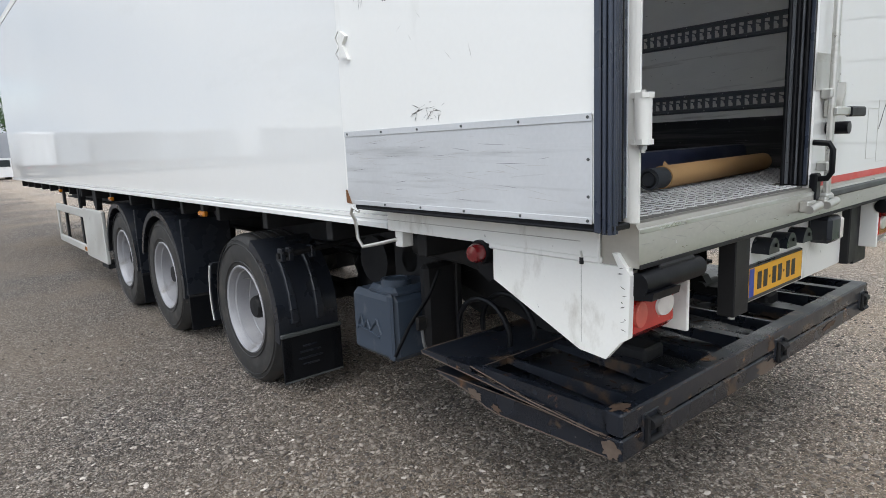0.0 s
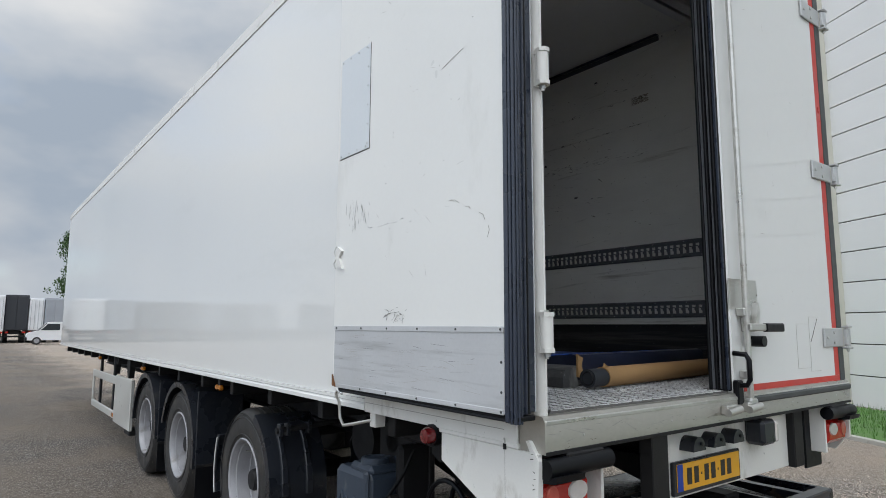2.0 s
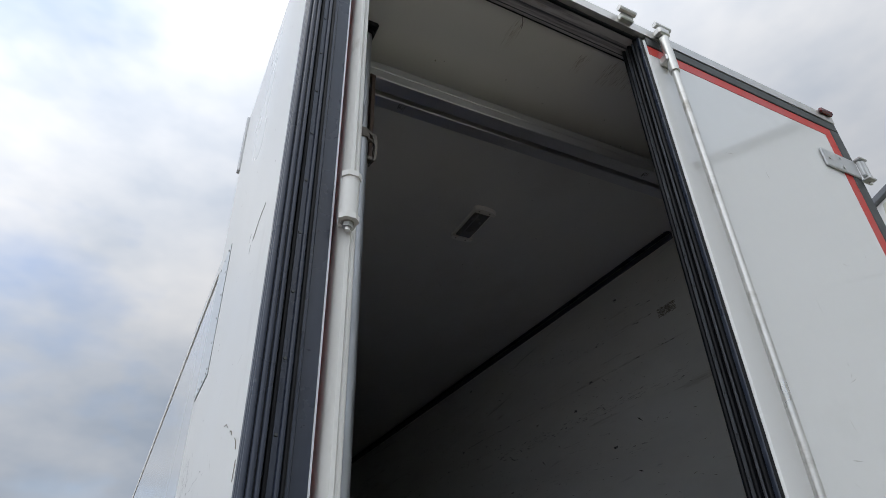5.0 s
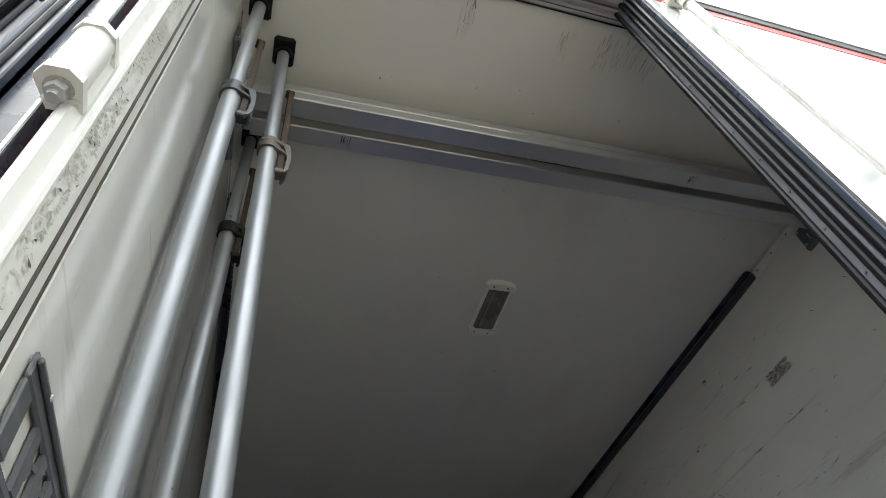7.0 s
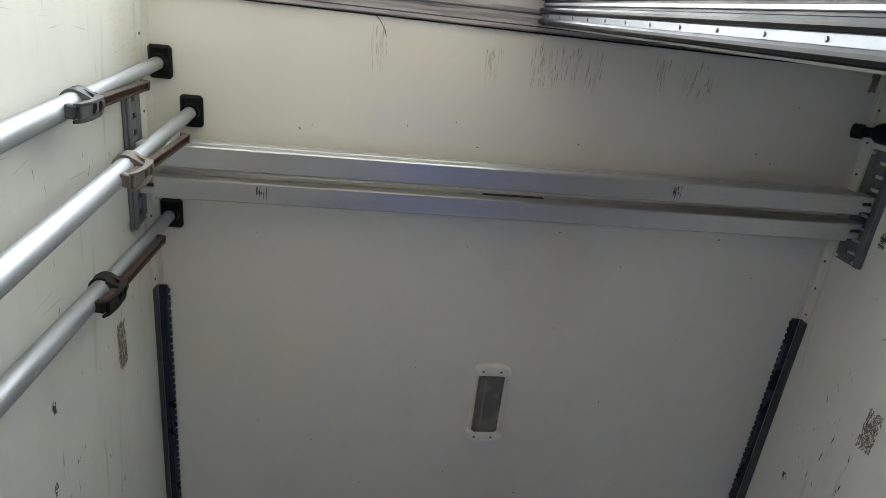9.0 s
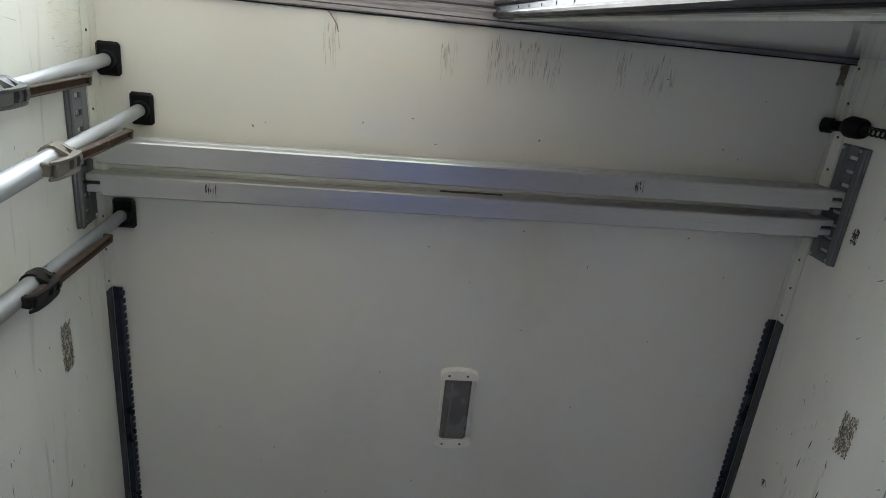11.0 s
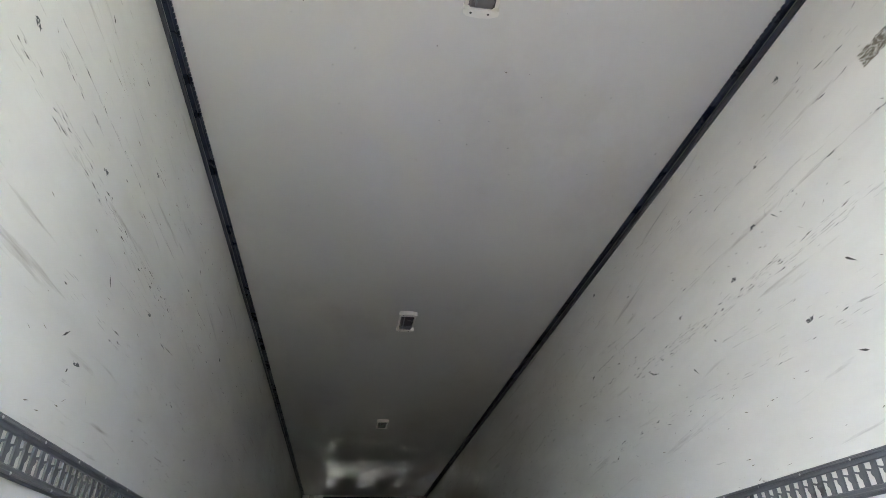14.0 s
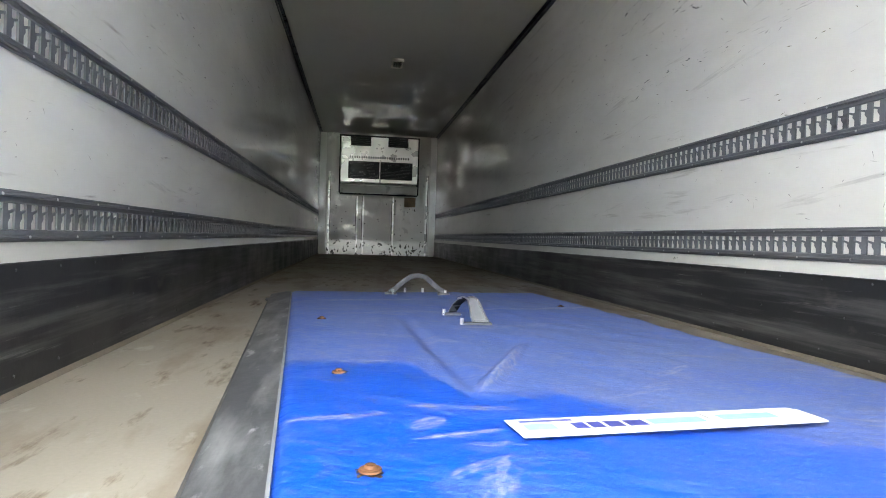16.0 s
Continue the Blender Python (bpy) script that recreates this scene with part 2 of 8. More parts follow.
rim_paint = material("silver_rim_paint", (0.32, 0.32, 0.335), 0.45, 0.2, vary=0.14, scale=8, bump=0.08,
                     stain=[((0.15, 0.14, 0.125), 0.54, 0.76, 6, (1, 1, 1))])
tank_blue = material("slate_blue_moulded_plastic", (0.036, 0.050, 0.072), 0.42, vary=0.1, scale=6, fine=140, bump=0.12,
                     stain=[((0.13, 0.14, 0.15), 0.60, 0.78, 6, (1, 1, 0.6))])
red_lens = material("red_lamp_lens", (0.44, 0.014, 0.010), 0.18, vary=0.16, scale=20, bump=0.05, coat=0.6,
                    stain=[((0.50, 0.05, 0.04), 0.62, 0.78, 14, (1, 1, 1))])
clear_lens = material("milky_clear_lens", (0.62, 0.58, 0.55), 0.2, vary=0.1, scale=20, bump=0.05, coat=0.5)
amber_lens = material("amber_lamp_lens", (0.50, 0.17, 0.015), 0.22, vary=0.1, scale=30, bump=0.04, coat=0.5)
red_tape = material("red_reflective_tape", (0.55, 0.032, 0.019), 0.38, vary=0.10, scale=6, fine=200, bump=0.06)
dark_grey_edge = material("dark_grey_edge_rubber", (0.055, 0.06, 0.06), 0.55, vary=0.2, scale=8, bump=0.1)
plate_yellow = material("yellow_number_plate", (0.72, 0.36, 0.012), 0.4, vary=0.05, scale=20, bump=0.03)
plate_ink = material("black_plate_ink", (0.02, 0.018, 0.015), 0.5, vary=0.1, scale=20, bump=0)
plate_blue = material("blue_plate_band", (0.01, 0.045, 0.32), 0.4, vary=0.05, scale=20, bump=0)
mark_black = material("black_scuff_or_shade", (0.06, 0.057, 0.05), 0.7, vary=0.3, scale=40, bump=0)
mark_grey = material("grey_scuff_mark", (0.40, 0.39, 0.36), 0.6, vary=0.3, scale=40, bump=0)
dark_lens = material("deep_red_lamp_lens", (0.13, 0.008, 0.010), 0.16, vary=0.16, scale=20, bump=0.05, coat=0.7)
pale_red_lens = material("pale_red_lamp_lens", (0.55, 0.085, 0.06), 0.2, vary=0.12, scale=20, bump=0.03, coat=0.5)
bead_brown = material("grimy_brown_sealing_bead", (0.17, 0.145, 0.11), 0.7, vary=0.3, scale=14, bump=0.3, stain=[((0.30, 0.265, 0.21), 0.58, 0.74, 9, (1, 0.4, 1))])
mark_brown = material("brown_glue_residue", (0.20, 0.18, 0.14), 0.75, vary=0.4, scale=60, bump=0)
stain_brown = material("faded_brown_stain", (0.25, 0.17, 0.10), 0.6, vary=0.3, scale=12, bump=0.1)
patch_paint = material("pale_blue_patch_plate", (0.65, 0.68, 0.70), 0.36, 0.15, vary=0.05, scale=3, bump=0.06)
lens_grey = material("smoky_ceiling_lamp_lens", (0.15, 0.145, 0.14), 0.24, vary=0.25, scale=9, fine=60, bump=0.04, coat=0.5)
lamp_white = material("ivory_lamp_plastic", (0.82, 0.80, 0.73), 0.4, vary=0.05, scale=20, bump=0.03)
kick_black = material("scuffed_black_kick_strip", (0.020, 0.021, 0.023), 0.44, vary=0.3, scale=3, fine=60, bump=0.15,
                      stain=[((0.10, 0.099, 0.096), 0.46, 0.66, 7, (1, 0.14, 3.4)), ((0.16, 0.155, 0.15), 0.62, 0.72, 22, (1, 0.10, 2.4)),
                             ((0.22, 0.21, 0.20), 0.68, 0.74, 40, (1, 0.08, 2.2), 5, "X_AXIS"), ((0.17, 0.15, 0.125), 0.62, 0.78, 3, (1, 0.5, 1))])
floor_dust = material("dusty_beige_floor", (0.30, 0.265, 0.21), 0.55, vary=0.14, scale=2.0, fine=110, bump=0.12, spec=0.2,
                      stain=[((0.17, 0.13, 0.085), 0.47, 0.68, 1.8, (2, 0.5, 1)), ((0.12, 0.085, 0.05), 0.58, 0.70, 6, (2.2, 0.5, 1)), ((0.40, 0.37, 0.31), 0.60, 0.72, 7, (1, 0.6, 1))])
tread_metal = material("worn_tread_plate", (0.68, 0.68, 0.68), 0.4, 0.5, vary=0.2, scale=6, fine=60, bump=0.15,
                       stain=[((0.22, 0.21, 0.20), 0.58, 0.78, 6, (1, 1, 1))])
tread_low = material("dirty_tread_plate_base", (0.13, 0.125, 0.12), 0.55, 0.4, vary=0.25, scale=8, bump=0.15)


# x, y, angle, length, half width, strength
SMEARS = [(-0.095, 1.50, 66, 0.54, 0.013, 0.75), (-0.30, 1.20, -10, 0.10, 0.022, 0.85), (-0.20, 1.187, -6, 0.13, 0.016, 0.7), (-0.316, 1.10, 30, 0.08, 0.026, 0.95), (-0.27, 1.047, 10, 0.18, 0.014, 0.9),
          (-0.23, 0.995, -14, 0.11, 0.012, 0.75), (-0.265, 0.905, 40, 0.14, 0.016, 0.6), (-0.25, 0.86, 70, 0.17, 0.024, 0.6), (-0.47, 1.135, 12, 0.22, 0.014, 0.75), (0.31, 1.485, 38, 0.20, 0.020, 0.8),
          (0.22, 1.36, 30, 0.18, 0.016, 0.6), (0.12, 1.28, 20, 0.22, 0.012, 0.5), (-0.42, 1.585, 2, 0.18, 0.022, 0.8), (-0.38, 3.0, 8, 0.6, 0.05, 0.85), (0.1, 2.2, 25, 0.5, 0.04, 0.5),
          (-0.22, 2.55, 15, 0.5, 0.05, 0.55), (0.35, 2.75, 14, 0.7, 0.04, 0.85), (-0.28, 1.95, -30, 0.5, 0.03, 0.45)]


def make_blue_vinyl():
    """Deep blue vinyl: a clean corner, elsewhere a grey film of dust with wiped streaks and dried cream smears."""
    m = bpy.data.materials.new("dusty_blue_vinyl")
    m.use_nodes = True
    nt = m.node_tree
    n, l = nt.nodes.new, nt.links.new
    bsdf = nt.nodes["Principled BSDF"]
    coord = n("ShaderNodeTexCoord")

    def noise_at(scale, stretch, turn, lo, hi):
        rot, mp, tex, mr = n("ShaderNodeVectorRotate"), n("ShaderNodeMapping"), n("ShaderNodeTexNoise"), n("ShaderNodeMapRange")
        rot.rotation_type = "Z_AXIS"
        rot.inputs["Angle"].default_value = radians(turn)
        mp.inputs["Scale"].default_value = stretch
        tex.inputs["Scale"].default_value, tex.inputs["Detail"].default_value, tex.inputs["Roughness"].default_value = scale, 8, 0.62
        mr.inputs["From Min"].default_value, mr.inputs["From Max"].default_value = lo, hi
        l(coord.outputs["Object"], rot.inputs["Vector"])
        l(rot.outputs[0], mp.inputs["Vector"])
        l(mp.outputs[0], tex.inputs["Vector"])
        l(tex.outputs["Fac"], mr.inputs["Value"])
        return tex.outputs["Fac"], mr.outputs[0]

    def calc(op, a, b):
        q = n("ShaderNodeMath")
        q.operation = op
        for i, v in enumerate((a, b)):
            if isinstance(v, (int, float)):
                q.inputs[i].default_value = v
            else:
                l(v, q.inputs[i])
        return q.outputs[0]

    def blend(fac, base, col):
        mx = n("ShaderNodeMix")
        mx.data_type = "RGBA"
        l(fac, mx.inputs["Factor"])
        if isinstance(base, tuple):
            mx.inputs[6].default_value = (*base, 1)
        else:
            l(base, mx.inputs[6])
        mx.inputs[7].default_value = (*col, 1)
        return mx.outputs[2]

    sep = n("ShaderNodeSeparateXYZ")
    l(coord.outputs["Object"], sep.inputs[0])
    wob, _ = noise_at(4.0, (1, 1, 1), 0, 0, 1)
    # dust edge: straight across, a step, then slanting back
    step = calc("MINIMUM", calc("MAXIMUM", calc("MULTIPLY", calc("ADD", sep.outputs["X"], 0.30), 13.0), 0.0), 1.0)
    slant = calc("MULTIPLY", calc("MAXIMUM", calc("ADD", sep.outputs["X"], 0.05), 0.0), 0.9)
    reach = calc("ADD", calc("ADD", sep.outputs["Y"], calc("ADD", slant, calc("MULTIPLY", step, 0.30))), calc("ADD", calc("MULTIPLY", wob, 0.16), -1.635))
    film = n("ShaderNodeMapRange")
    film.inputs["From Min"].default_value, film.inputs["From Max"].default_value = -0.03, 0.05
    film.inputs["To Max"].default_value = 0.85
    l(reach, film.inputs["Value"])
    _, cloud = noise_at(2.2, (0.7, 1.2, 1), 20, 0.35, 0.62)
    col = blend(calc("MULTIPLY", film.outputs[0], calc("ADD", calc("MULTIPLY", cloud, 0.45), 0.55)), (0.0025, 0.075, 0.48), (0.104, 0.150, 0.325))
    for scale, stretch, turn, lo, hi, tone, weight in ((3.0, (0.5, 1.8, 1), -20, 0.52, 0.72, (0.09, 0.13, 0.33), 0.7), (9, (0.55, 1.5, 1), 26, 0.56, 0.68, (0.15, 0.175, 0.34), 0.7),
                                                       (13, (1.5, 0.5, 1), -16, 0.57, 0.68, (0.13, 0.155, 0.32), 0.7), (7, (0.4, 1.7, 1), 8, 0.61, 0.70, (0.25, 0.245, 0.28), 0.7), (16, (0.7, 1.3, 1), 50, 0.56, 0.70, (0.16, 0.19, 0.34), 0.7),
                                                       (38, (0.5, 1.6, 1), 30, 0.62, 0.74, (0.25, 0.24, 0.26), 0.6), (70, (0.8, 1.2, 1), 10, 0.50, 0.66, (0.20, 0.225, 0.33), 0.5)):
        _, f = noise_at(scale, stretch, turn, lo, hi)
        col = blend(calc("MULTIPLY", f, calc("MULTIPLY", calc("ADD", calc("MULTIPLY", film.outputs[0], 0.8), 0.32), weight)), col, tone)
    # dried smears: each a soft, wobbling stroke broken up by streaks along it
    jig, _ = noise_at(7.0, (1, 1, 1), 40, 0, 1)
    bent = calc("MULTIPLY", calc("SUBTRACT", jig, 0.5), 0.07)
    for sx, sy, ang, length, half, weight in SMEARS:
        ca, sa = math.cos(radians(ang)), math.sin(radians(ang))
        dx, dy = calc("SUBTRACT", sep.outputs["X"], sx), calc("SUBTRACT", sep.outputs["Y"], sy)
        along = calc("ADD", calc("MULTIPLY", dx, ca), calc("MULTIPLY", dy, sa))
        across = calc("ADD", calc("SUBTRACT", calc("MULTIPLY", dy, ca), calc("MULTIPLY", dx, sa)), bent)
        inside = calc("SUBTRACT", 1.0, calc("ADD", calc("POWER", calc("ABSOLUTE", calc("MULTIPLY", along, 2 / length), 0), 3.0), calc("ABSOLUTE", calc("MULTIPLY", across, 1 / half), 0)))
        _, broken = noise_at(85, (0.40, 1.2, 1), -ang, 0.42, 0.60)
        mask = calc("MULTIPLY", calc("MINIMUM", calc("MAXIMUM", calc("MULTIPLY", inside, 2.2), 0.0), 1.0), calc("MULTIPLY", broken, weight))
        col = blend(mask, col, (0.30, 0.305, 0.37))
    l(col, bsdf.inputs["Base Color"])
    rough = n("ShaderNodeMapRange")
    rough.inputs["To Min"].default_value, rough.inputs["To Max"].default_value = 0.30, 0.50
    l(film.outputs[0], rough.inputs["Value"])
    l(rough.outputs[0], bsdf.inputs["Roughness"])
    fine, _ = noise_at(9, (0.5, 1.5, 1), 18, 0, 1)
    crinkle, _ = noise_at(46, (0.7, 1.3, 1), -24, 0, 1)
    bmp = n("ShaderNodeBump")
    bmp.inputs["Strength"].default_value, bmp.inputs["Distance"].default_value = 0.55, 0.012
    l(calc("ADD", fine, calc("MULTIPLY", crinkle, 0.28)), bmp.inputs["Height"])
    l(bmp.outputs[0], bsdf.inputs["Normal"])
    return m


blue_vinyl = make_blue_vinyl()
navy_vinyl = material("dark_navy_vinyl", (0.012, 0.016, 0.034), 0.36, vary=0.25, scale=5, bump=0.15,
                      stain=[((0.035, 0.040, 0.060), 0.55, 0.74, 6, (0.4, 1, 1))])
black_vinyl = material("dusty_black_vinyl_border", (0.055, 0.055, 0.056), 0.5, vary=0.25, scale=5, bump=0.15,
                       stain=[((0.18, 0.178, 0.172), 0.46, 0.68, 5, (2.5, 0.5, 1)), ((0.28, 0.275, 0.265), 0.62, 0.72, 16, (1.8, 0.7, 1))])
sticker_white = material("white_sticker_film", (0.78, 0.80, 0.80), 0.35, vary=0.04, scale=10, bump=0.02)
ink_cyan = material("pale_cyan_print", (0.27, 0.58, 0.70), 0.4, vary=0.06, scale=30, bump=0)
ink_navy = material("navy_print", (0.05, 0.06, 0.28), 0.4, vary=0.1, scale=30, bump=0)
webbing = material("grey_webbing_strap", (0.20, 0.205, 0.21), 0.5, vary=0.15, scale=40, bump=0.2)
seal_slate = material("slate_black_door_seal", (0.028, 0.036, 0.056), 0.32, vary=0.2, scale=9, fine=90, bump=0.1,
                      stain=[((0.055, 0.063, 0.085), 0.52, 0.78, 8, (1, 1, 0.2))], spec=0.5)
header_alu = material("smeared_grey_aluminium", (0.47, 0.455, 0.47), 0.38, 0.15, vary=0.12, scale=5, fine=60, bump=0.05,
                      stain=[((0.07, 0.062, 0.075), 0.50, 0.64, 7, (0.22, 5, 1)), ((0.20, 0.185, 0.20), 0.46, 0.66, 16, (0.2, 3, 1)), ((0.30, 0.22, 0.15), 0.62, 0.74, 9, (0.6, 2, 1))])
edge_alu = material("dull_grey_edge_aluminium", (0.15, 0.16, 0.18), 0.42, 0.5, vary=0.2, scale=6, fine=80, bump=0.1,
                    stain=[((0.10, 0.10, 0.105), 0.56, 0.74, 9, (1, 1, 0.25))])
trim_slate = material("dusty_slate_trim", (0.075, 0.080, 0.092), 0.5, vary=0.25, scale=7, fine=90, bump=0.1,
                      stain=[((0.02, 0.021, 0.024), 0.55, 0.72, 6, (1, 0.3, 1)), ((0.14, 0.14, 0.145), 0.64, 0.76, 14, (1, 0.3, 1))], spec=0.3)
card_brown = material("brown_cardboard_roll", (0.34, 0.20, 0.085), 0.7, vary=0.14, scale=6, fine=120, bump=0.12)
panel_grey = material("pale_grey_sandwich_panel", (0.70, 0.70, 0.69), 0.5, vary=0.03, scale=0.6, fine=30, bump=0.04, random_tint=0.025,
                      stain=[((0.55, 0.55, 0.53), 0.60, 0.85, 0.7, (1, 1, 0.4))])
joint_dark = material("grey_panel_joint", (0.13, 0.13, 0.13), 0.7, vary=0.1, scale=5, bump=0.05)
concrete = material("weathered_concrete", (0.42, 0.41, 0.37), 0.8, vary=0.12, scale=2, fine=50, bump=0.2,
                    stain=[((0.27, 0.26, 0.22), 0.55, 0.75, 1.5, (1, 1, 0.4))])
column_pale = material("pale_weathered_column", (0.54, 0.53, 0.465), 0.75, vary=0.08, scale=1.5, fine=40, bump=0.12,
                       stain=[((0.46, 0.44, 0.38), 0.56, 0.78, 1.5, (1, 1, 0.3))])
grass_mat = material("fresh_grass", (0.075, 0.17, 0.03), 0.6, vary=0.4, scale=3, fine=30, bump=0.2)
leaf_mat = material("green_leaves", (0.05, 0.10, 0.028), 0.6, vary=0.4, scale=1.2, fine=8, bump=0)
bark_mat = material("brown_bark", (0.12, 0.09, 0.06), 0.85, vary=0.3, scale=6, bump=0.4)
curtain_black = material("black_trailer_curtain", (0.025, 0.028, 0.034), 0.5, vary=0.15, scale=1, bump=0.1)
curtain_grey = material("grey_trailer_curtain", (0.30, 0.32, 0.35), 0.5, vary=0.1, scale=1, bump=0.1)
curtain_slate = material("slate_trailer_curtain", (0.13, 0.14, 0.155), 0.5, vary=0.1, scale=1, bump=0.1)
far_white = material("white_vehicle_paint", (0.72, 0.73, 0.74), 0.3, vary=0.05, scale=1, bump=0.02)
far_glass = material("dark_vehicle_glass", (0.02, 0.025, 0.03), 0.08, vary=0.05, scale=2, bump=0)


def make_ground_material():
    """Rolled gravel in old tar: stones of two sizes with their own tones, dust patches, paler towards +x."""
    m = bpy.data.materials.new("rolled_gravel_tarmac")
    m.use_nodes = True
    nt = m.node_tree
    n, l = nt.nodes.new, nt.links.new
    bsdf = nt.nodes["Principled BSDF"]
    coord = n("ShaderNodeTexCoord")
    warp, wadd = n("ShaderNodeTexNoise"), n("ShaderNodeVectorMath")
    warp.inputs["Scale"].default_value = 60
    l(coord.outputs["Object"], warp.inputs["Vector"])
    wadd.operation = "MULTIPLY_ADD"
    wadd.inputs[1].default_value = (0.012, 0.012, 0.0)
    l(warp.outputs["Color"], wadd.inputs[0])
    l(coord.outputs["Object"], wadd.inputs[2])
    tones = []
    for sc in (76, 160):
        v = n("ShaderNodeTexVoronoi")
        v.inputs["Scale"].default_value = sc
        l(wadd.outputs[0], v.inputs["Vector"])
        sep = n("ShaderNodeSeparateColor")
        l(v.outputs["Color"], sep.inputs[0])
        ramp = n("ShaderNodeValToRGB")
        e = ramp.color_ramp.elements
        e[0].position, e[0].color = 0.0, (0.040, 0.033, 0.029, 1)
        e[1].position, e[1].color = 1.0, (0.74, 0.69, 0.62, 1)
        mid = e.new(0.55)
        mid.color = (0.35, 0.29, 0.24, 1)
        hi = e.new(0.86)
        hi.color = (0.66, 0.59, 0.52, 1)
        l(sep.outputs[0], ramp.inputs["Fac"])
        edge = n("ShaderNodeMapRange")
        edge.inputs["From Min"].default_value, edge.inputs["From Max"].default_value = 0.25, 0.75
        edge.inputs["To Min"].default_value, edge.inputs["To Max"].default_value = 1.2, 0.10
        l(v.outputs["Distance"], edge.inputs["Value"])
        tone = n("ShaderNodeVectorMath")
        tone.operation = "SCALE"
        l(ramp.outputs[0], tone.inputs[0])
        l(edge.outputs[0], tone.inputs["Scale"])
        tones.append((tone, v, sep))
    pick = n("ShaderNodeMapRange")
    pick.inputs["From Min"].default_value, pick.inputs["From Max"].default_value = 0.45, 0.55
    l(tones[0][2].outputs[1], pick.inputs["Value"])
    mix = n("ShaderNodeMix")
    mix.data_type = "RGBA"
    l(pick.outputs[0], mix.inputs["Factor"])
    l(tones[1][0].outputs[0], mix.inputs[6])
    l(tones[0][0].outputs[0], mix.inputs[7])
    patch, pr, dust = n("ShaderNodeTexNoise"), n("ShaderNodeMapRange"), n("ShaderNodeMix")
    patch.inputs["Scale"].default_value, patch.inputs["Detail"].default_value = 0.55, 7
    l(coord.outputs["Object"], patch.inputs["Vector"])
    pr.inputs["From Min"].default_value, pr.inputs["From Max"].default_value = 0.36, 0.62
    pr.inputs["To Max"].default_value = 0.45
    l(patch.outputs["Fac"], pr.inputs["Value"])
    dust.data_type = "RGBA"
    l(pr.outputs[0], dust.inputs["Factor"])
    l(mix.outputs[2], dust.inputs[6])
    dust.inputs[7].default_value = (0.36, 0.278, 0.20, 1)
    # gravel colour scales up towards +x, to twice its tone, with an uneven edge
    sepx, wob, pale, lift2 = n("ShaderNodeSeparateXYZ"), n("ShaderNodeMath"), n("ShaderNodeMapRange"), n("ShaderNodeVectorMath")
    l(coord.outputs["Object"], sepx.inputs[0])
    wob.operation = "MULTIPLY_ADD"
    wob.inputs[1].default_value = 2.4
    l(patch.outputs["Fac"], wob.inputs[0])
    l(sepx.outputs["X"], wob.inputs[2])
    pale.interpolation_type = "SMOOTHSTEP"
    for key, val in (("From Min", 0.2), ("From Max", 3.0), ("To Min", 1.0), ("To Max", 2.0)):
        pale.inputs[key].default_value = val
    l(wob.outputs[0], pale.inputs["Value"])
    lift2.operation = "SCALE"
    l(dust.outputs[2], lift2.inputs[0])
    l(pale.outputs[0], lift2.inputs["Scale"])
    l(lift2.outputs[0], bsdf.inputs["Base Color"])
    bsdf.inputs["Roughness"].default_value = 0.85
    h = n("ShaderNodeMath")
    h.operation = "ADD"
    l(tones[0][1].outputs["Distance"], h.inputs[0])
    l(tones[1][1].outputs["Distance"], h.inputs[1])
    b = n("ShaderNodeBump")
    b.invert = True
    b.inputs["Strength"].default_value, b.inputs["Distance"].default_value = 1.0, 0.02
    l(h.outputs[0], b.inputs["Height"])
    l(b.outputs[0], bsdf.inputs["Normal"])
    return m


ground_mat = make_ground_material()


def make_stone_material():
    """Loose chippings: each stone has its own tone, from dark basalt to pale quartz."""
    m = bpy.data.materials.new("mixed_gravel_stone")
    m.use_nodes = True
    nt = m.node_tree
    n, l = nt.nodes.new, nt.links.new
    geo, ramp = n("ShaderNodeNewGeometry"), n("ShaderNodeValToRGB")
    e = ramp.color_ramp.elements
    e[0].position, e[0].color = 0.0, (0.055, 0.047, 0.041, 1)
    e[1].position, e[1].color = 1.0, (0.60, 0.54, 0.48, 1)
    for pos, col in ((0.4, (0.135, 0.113, 0.094, 1)), (0.7, (0.24, 0.205, 0.17, 1)), (0.92, (0.34, 0.295, 0.25, 1))):
        k = e.new(pos)
        k.color = col
    l(geo.outputs["Random Per Island"], ramp.inputs["Fac"])
    bsdf = nt.nodes["Principled BSDF"]
    l(ramp.outputs[0], bsdf.inputs["Base Color"])
    bsdf.inputs["Roughness"].default_value = 0.8
    return m


stone_mat = make_stone_material()

# ---- building blocks ----


def empty_mesh():
    return bmesh.new()


def box(bm, x0, y0, z0, x1, y1, z1, bevel=0.0, turn=None):
    made = bmesh.ops.create_cube(bm, size=1)["verts"]
    m = Matrix.Translation(((x0 + x1) / 2, (y0 + y1) / 2, (z0 + z1) / 2)) @ Matrix.Diagonal((abs(x1 - x0), abs(y1 - y0), abs(z1 - z0), 1))
    bmesh.ops.transform(bm, matrix=(turn @ m) if turn else m, verts=made)
    if bevel:
        edges = list({e for v in made for e in v.link_edges})
        bmesh.ops.bevel(bm, geom=edges, offset=bevel, segments=1, affect="EDGES")
    return bm


def cyl(bm, a, b, r, seg=16, r2=None):
    a, b = Vector(a), Vector(b)
    m = Matrix.Translation((a + b) / 2) @ (b - a).to_track_quat("Z", "Y").to_matrix().to_4x4()
    bmesh.ops.create_cone(bm, cap_ends=True, segments=seg, radius1=r, radius2=r if r2 is None else r2, depth=(b - a).length, matrix=m)
    return bm


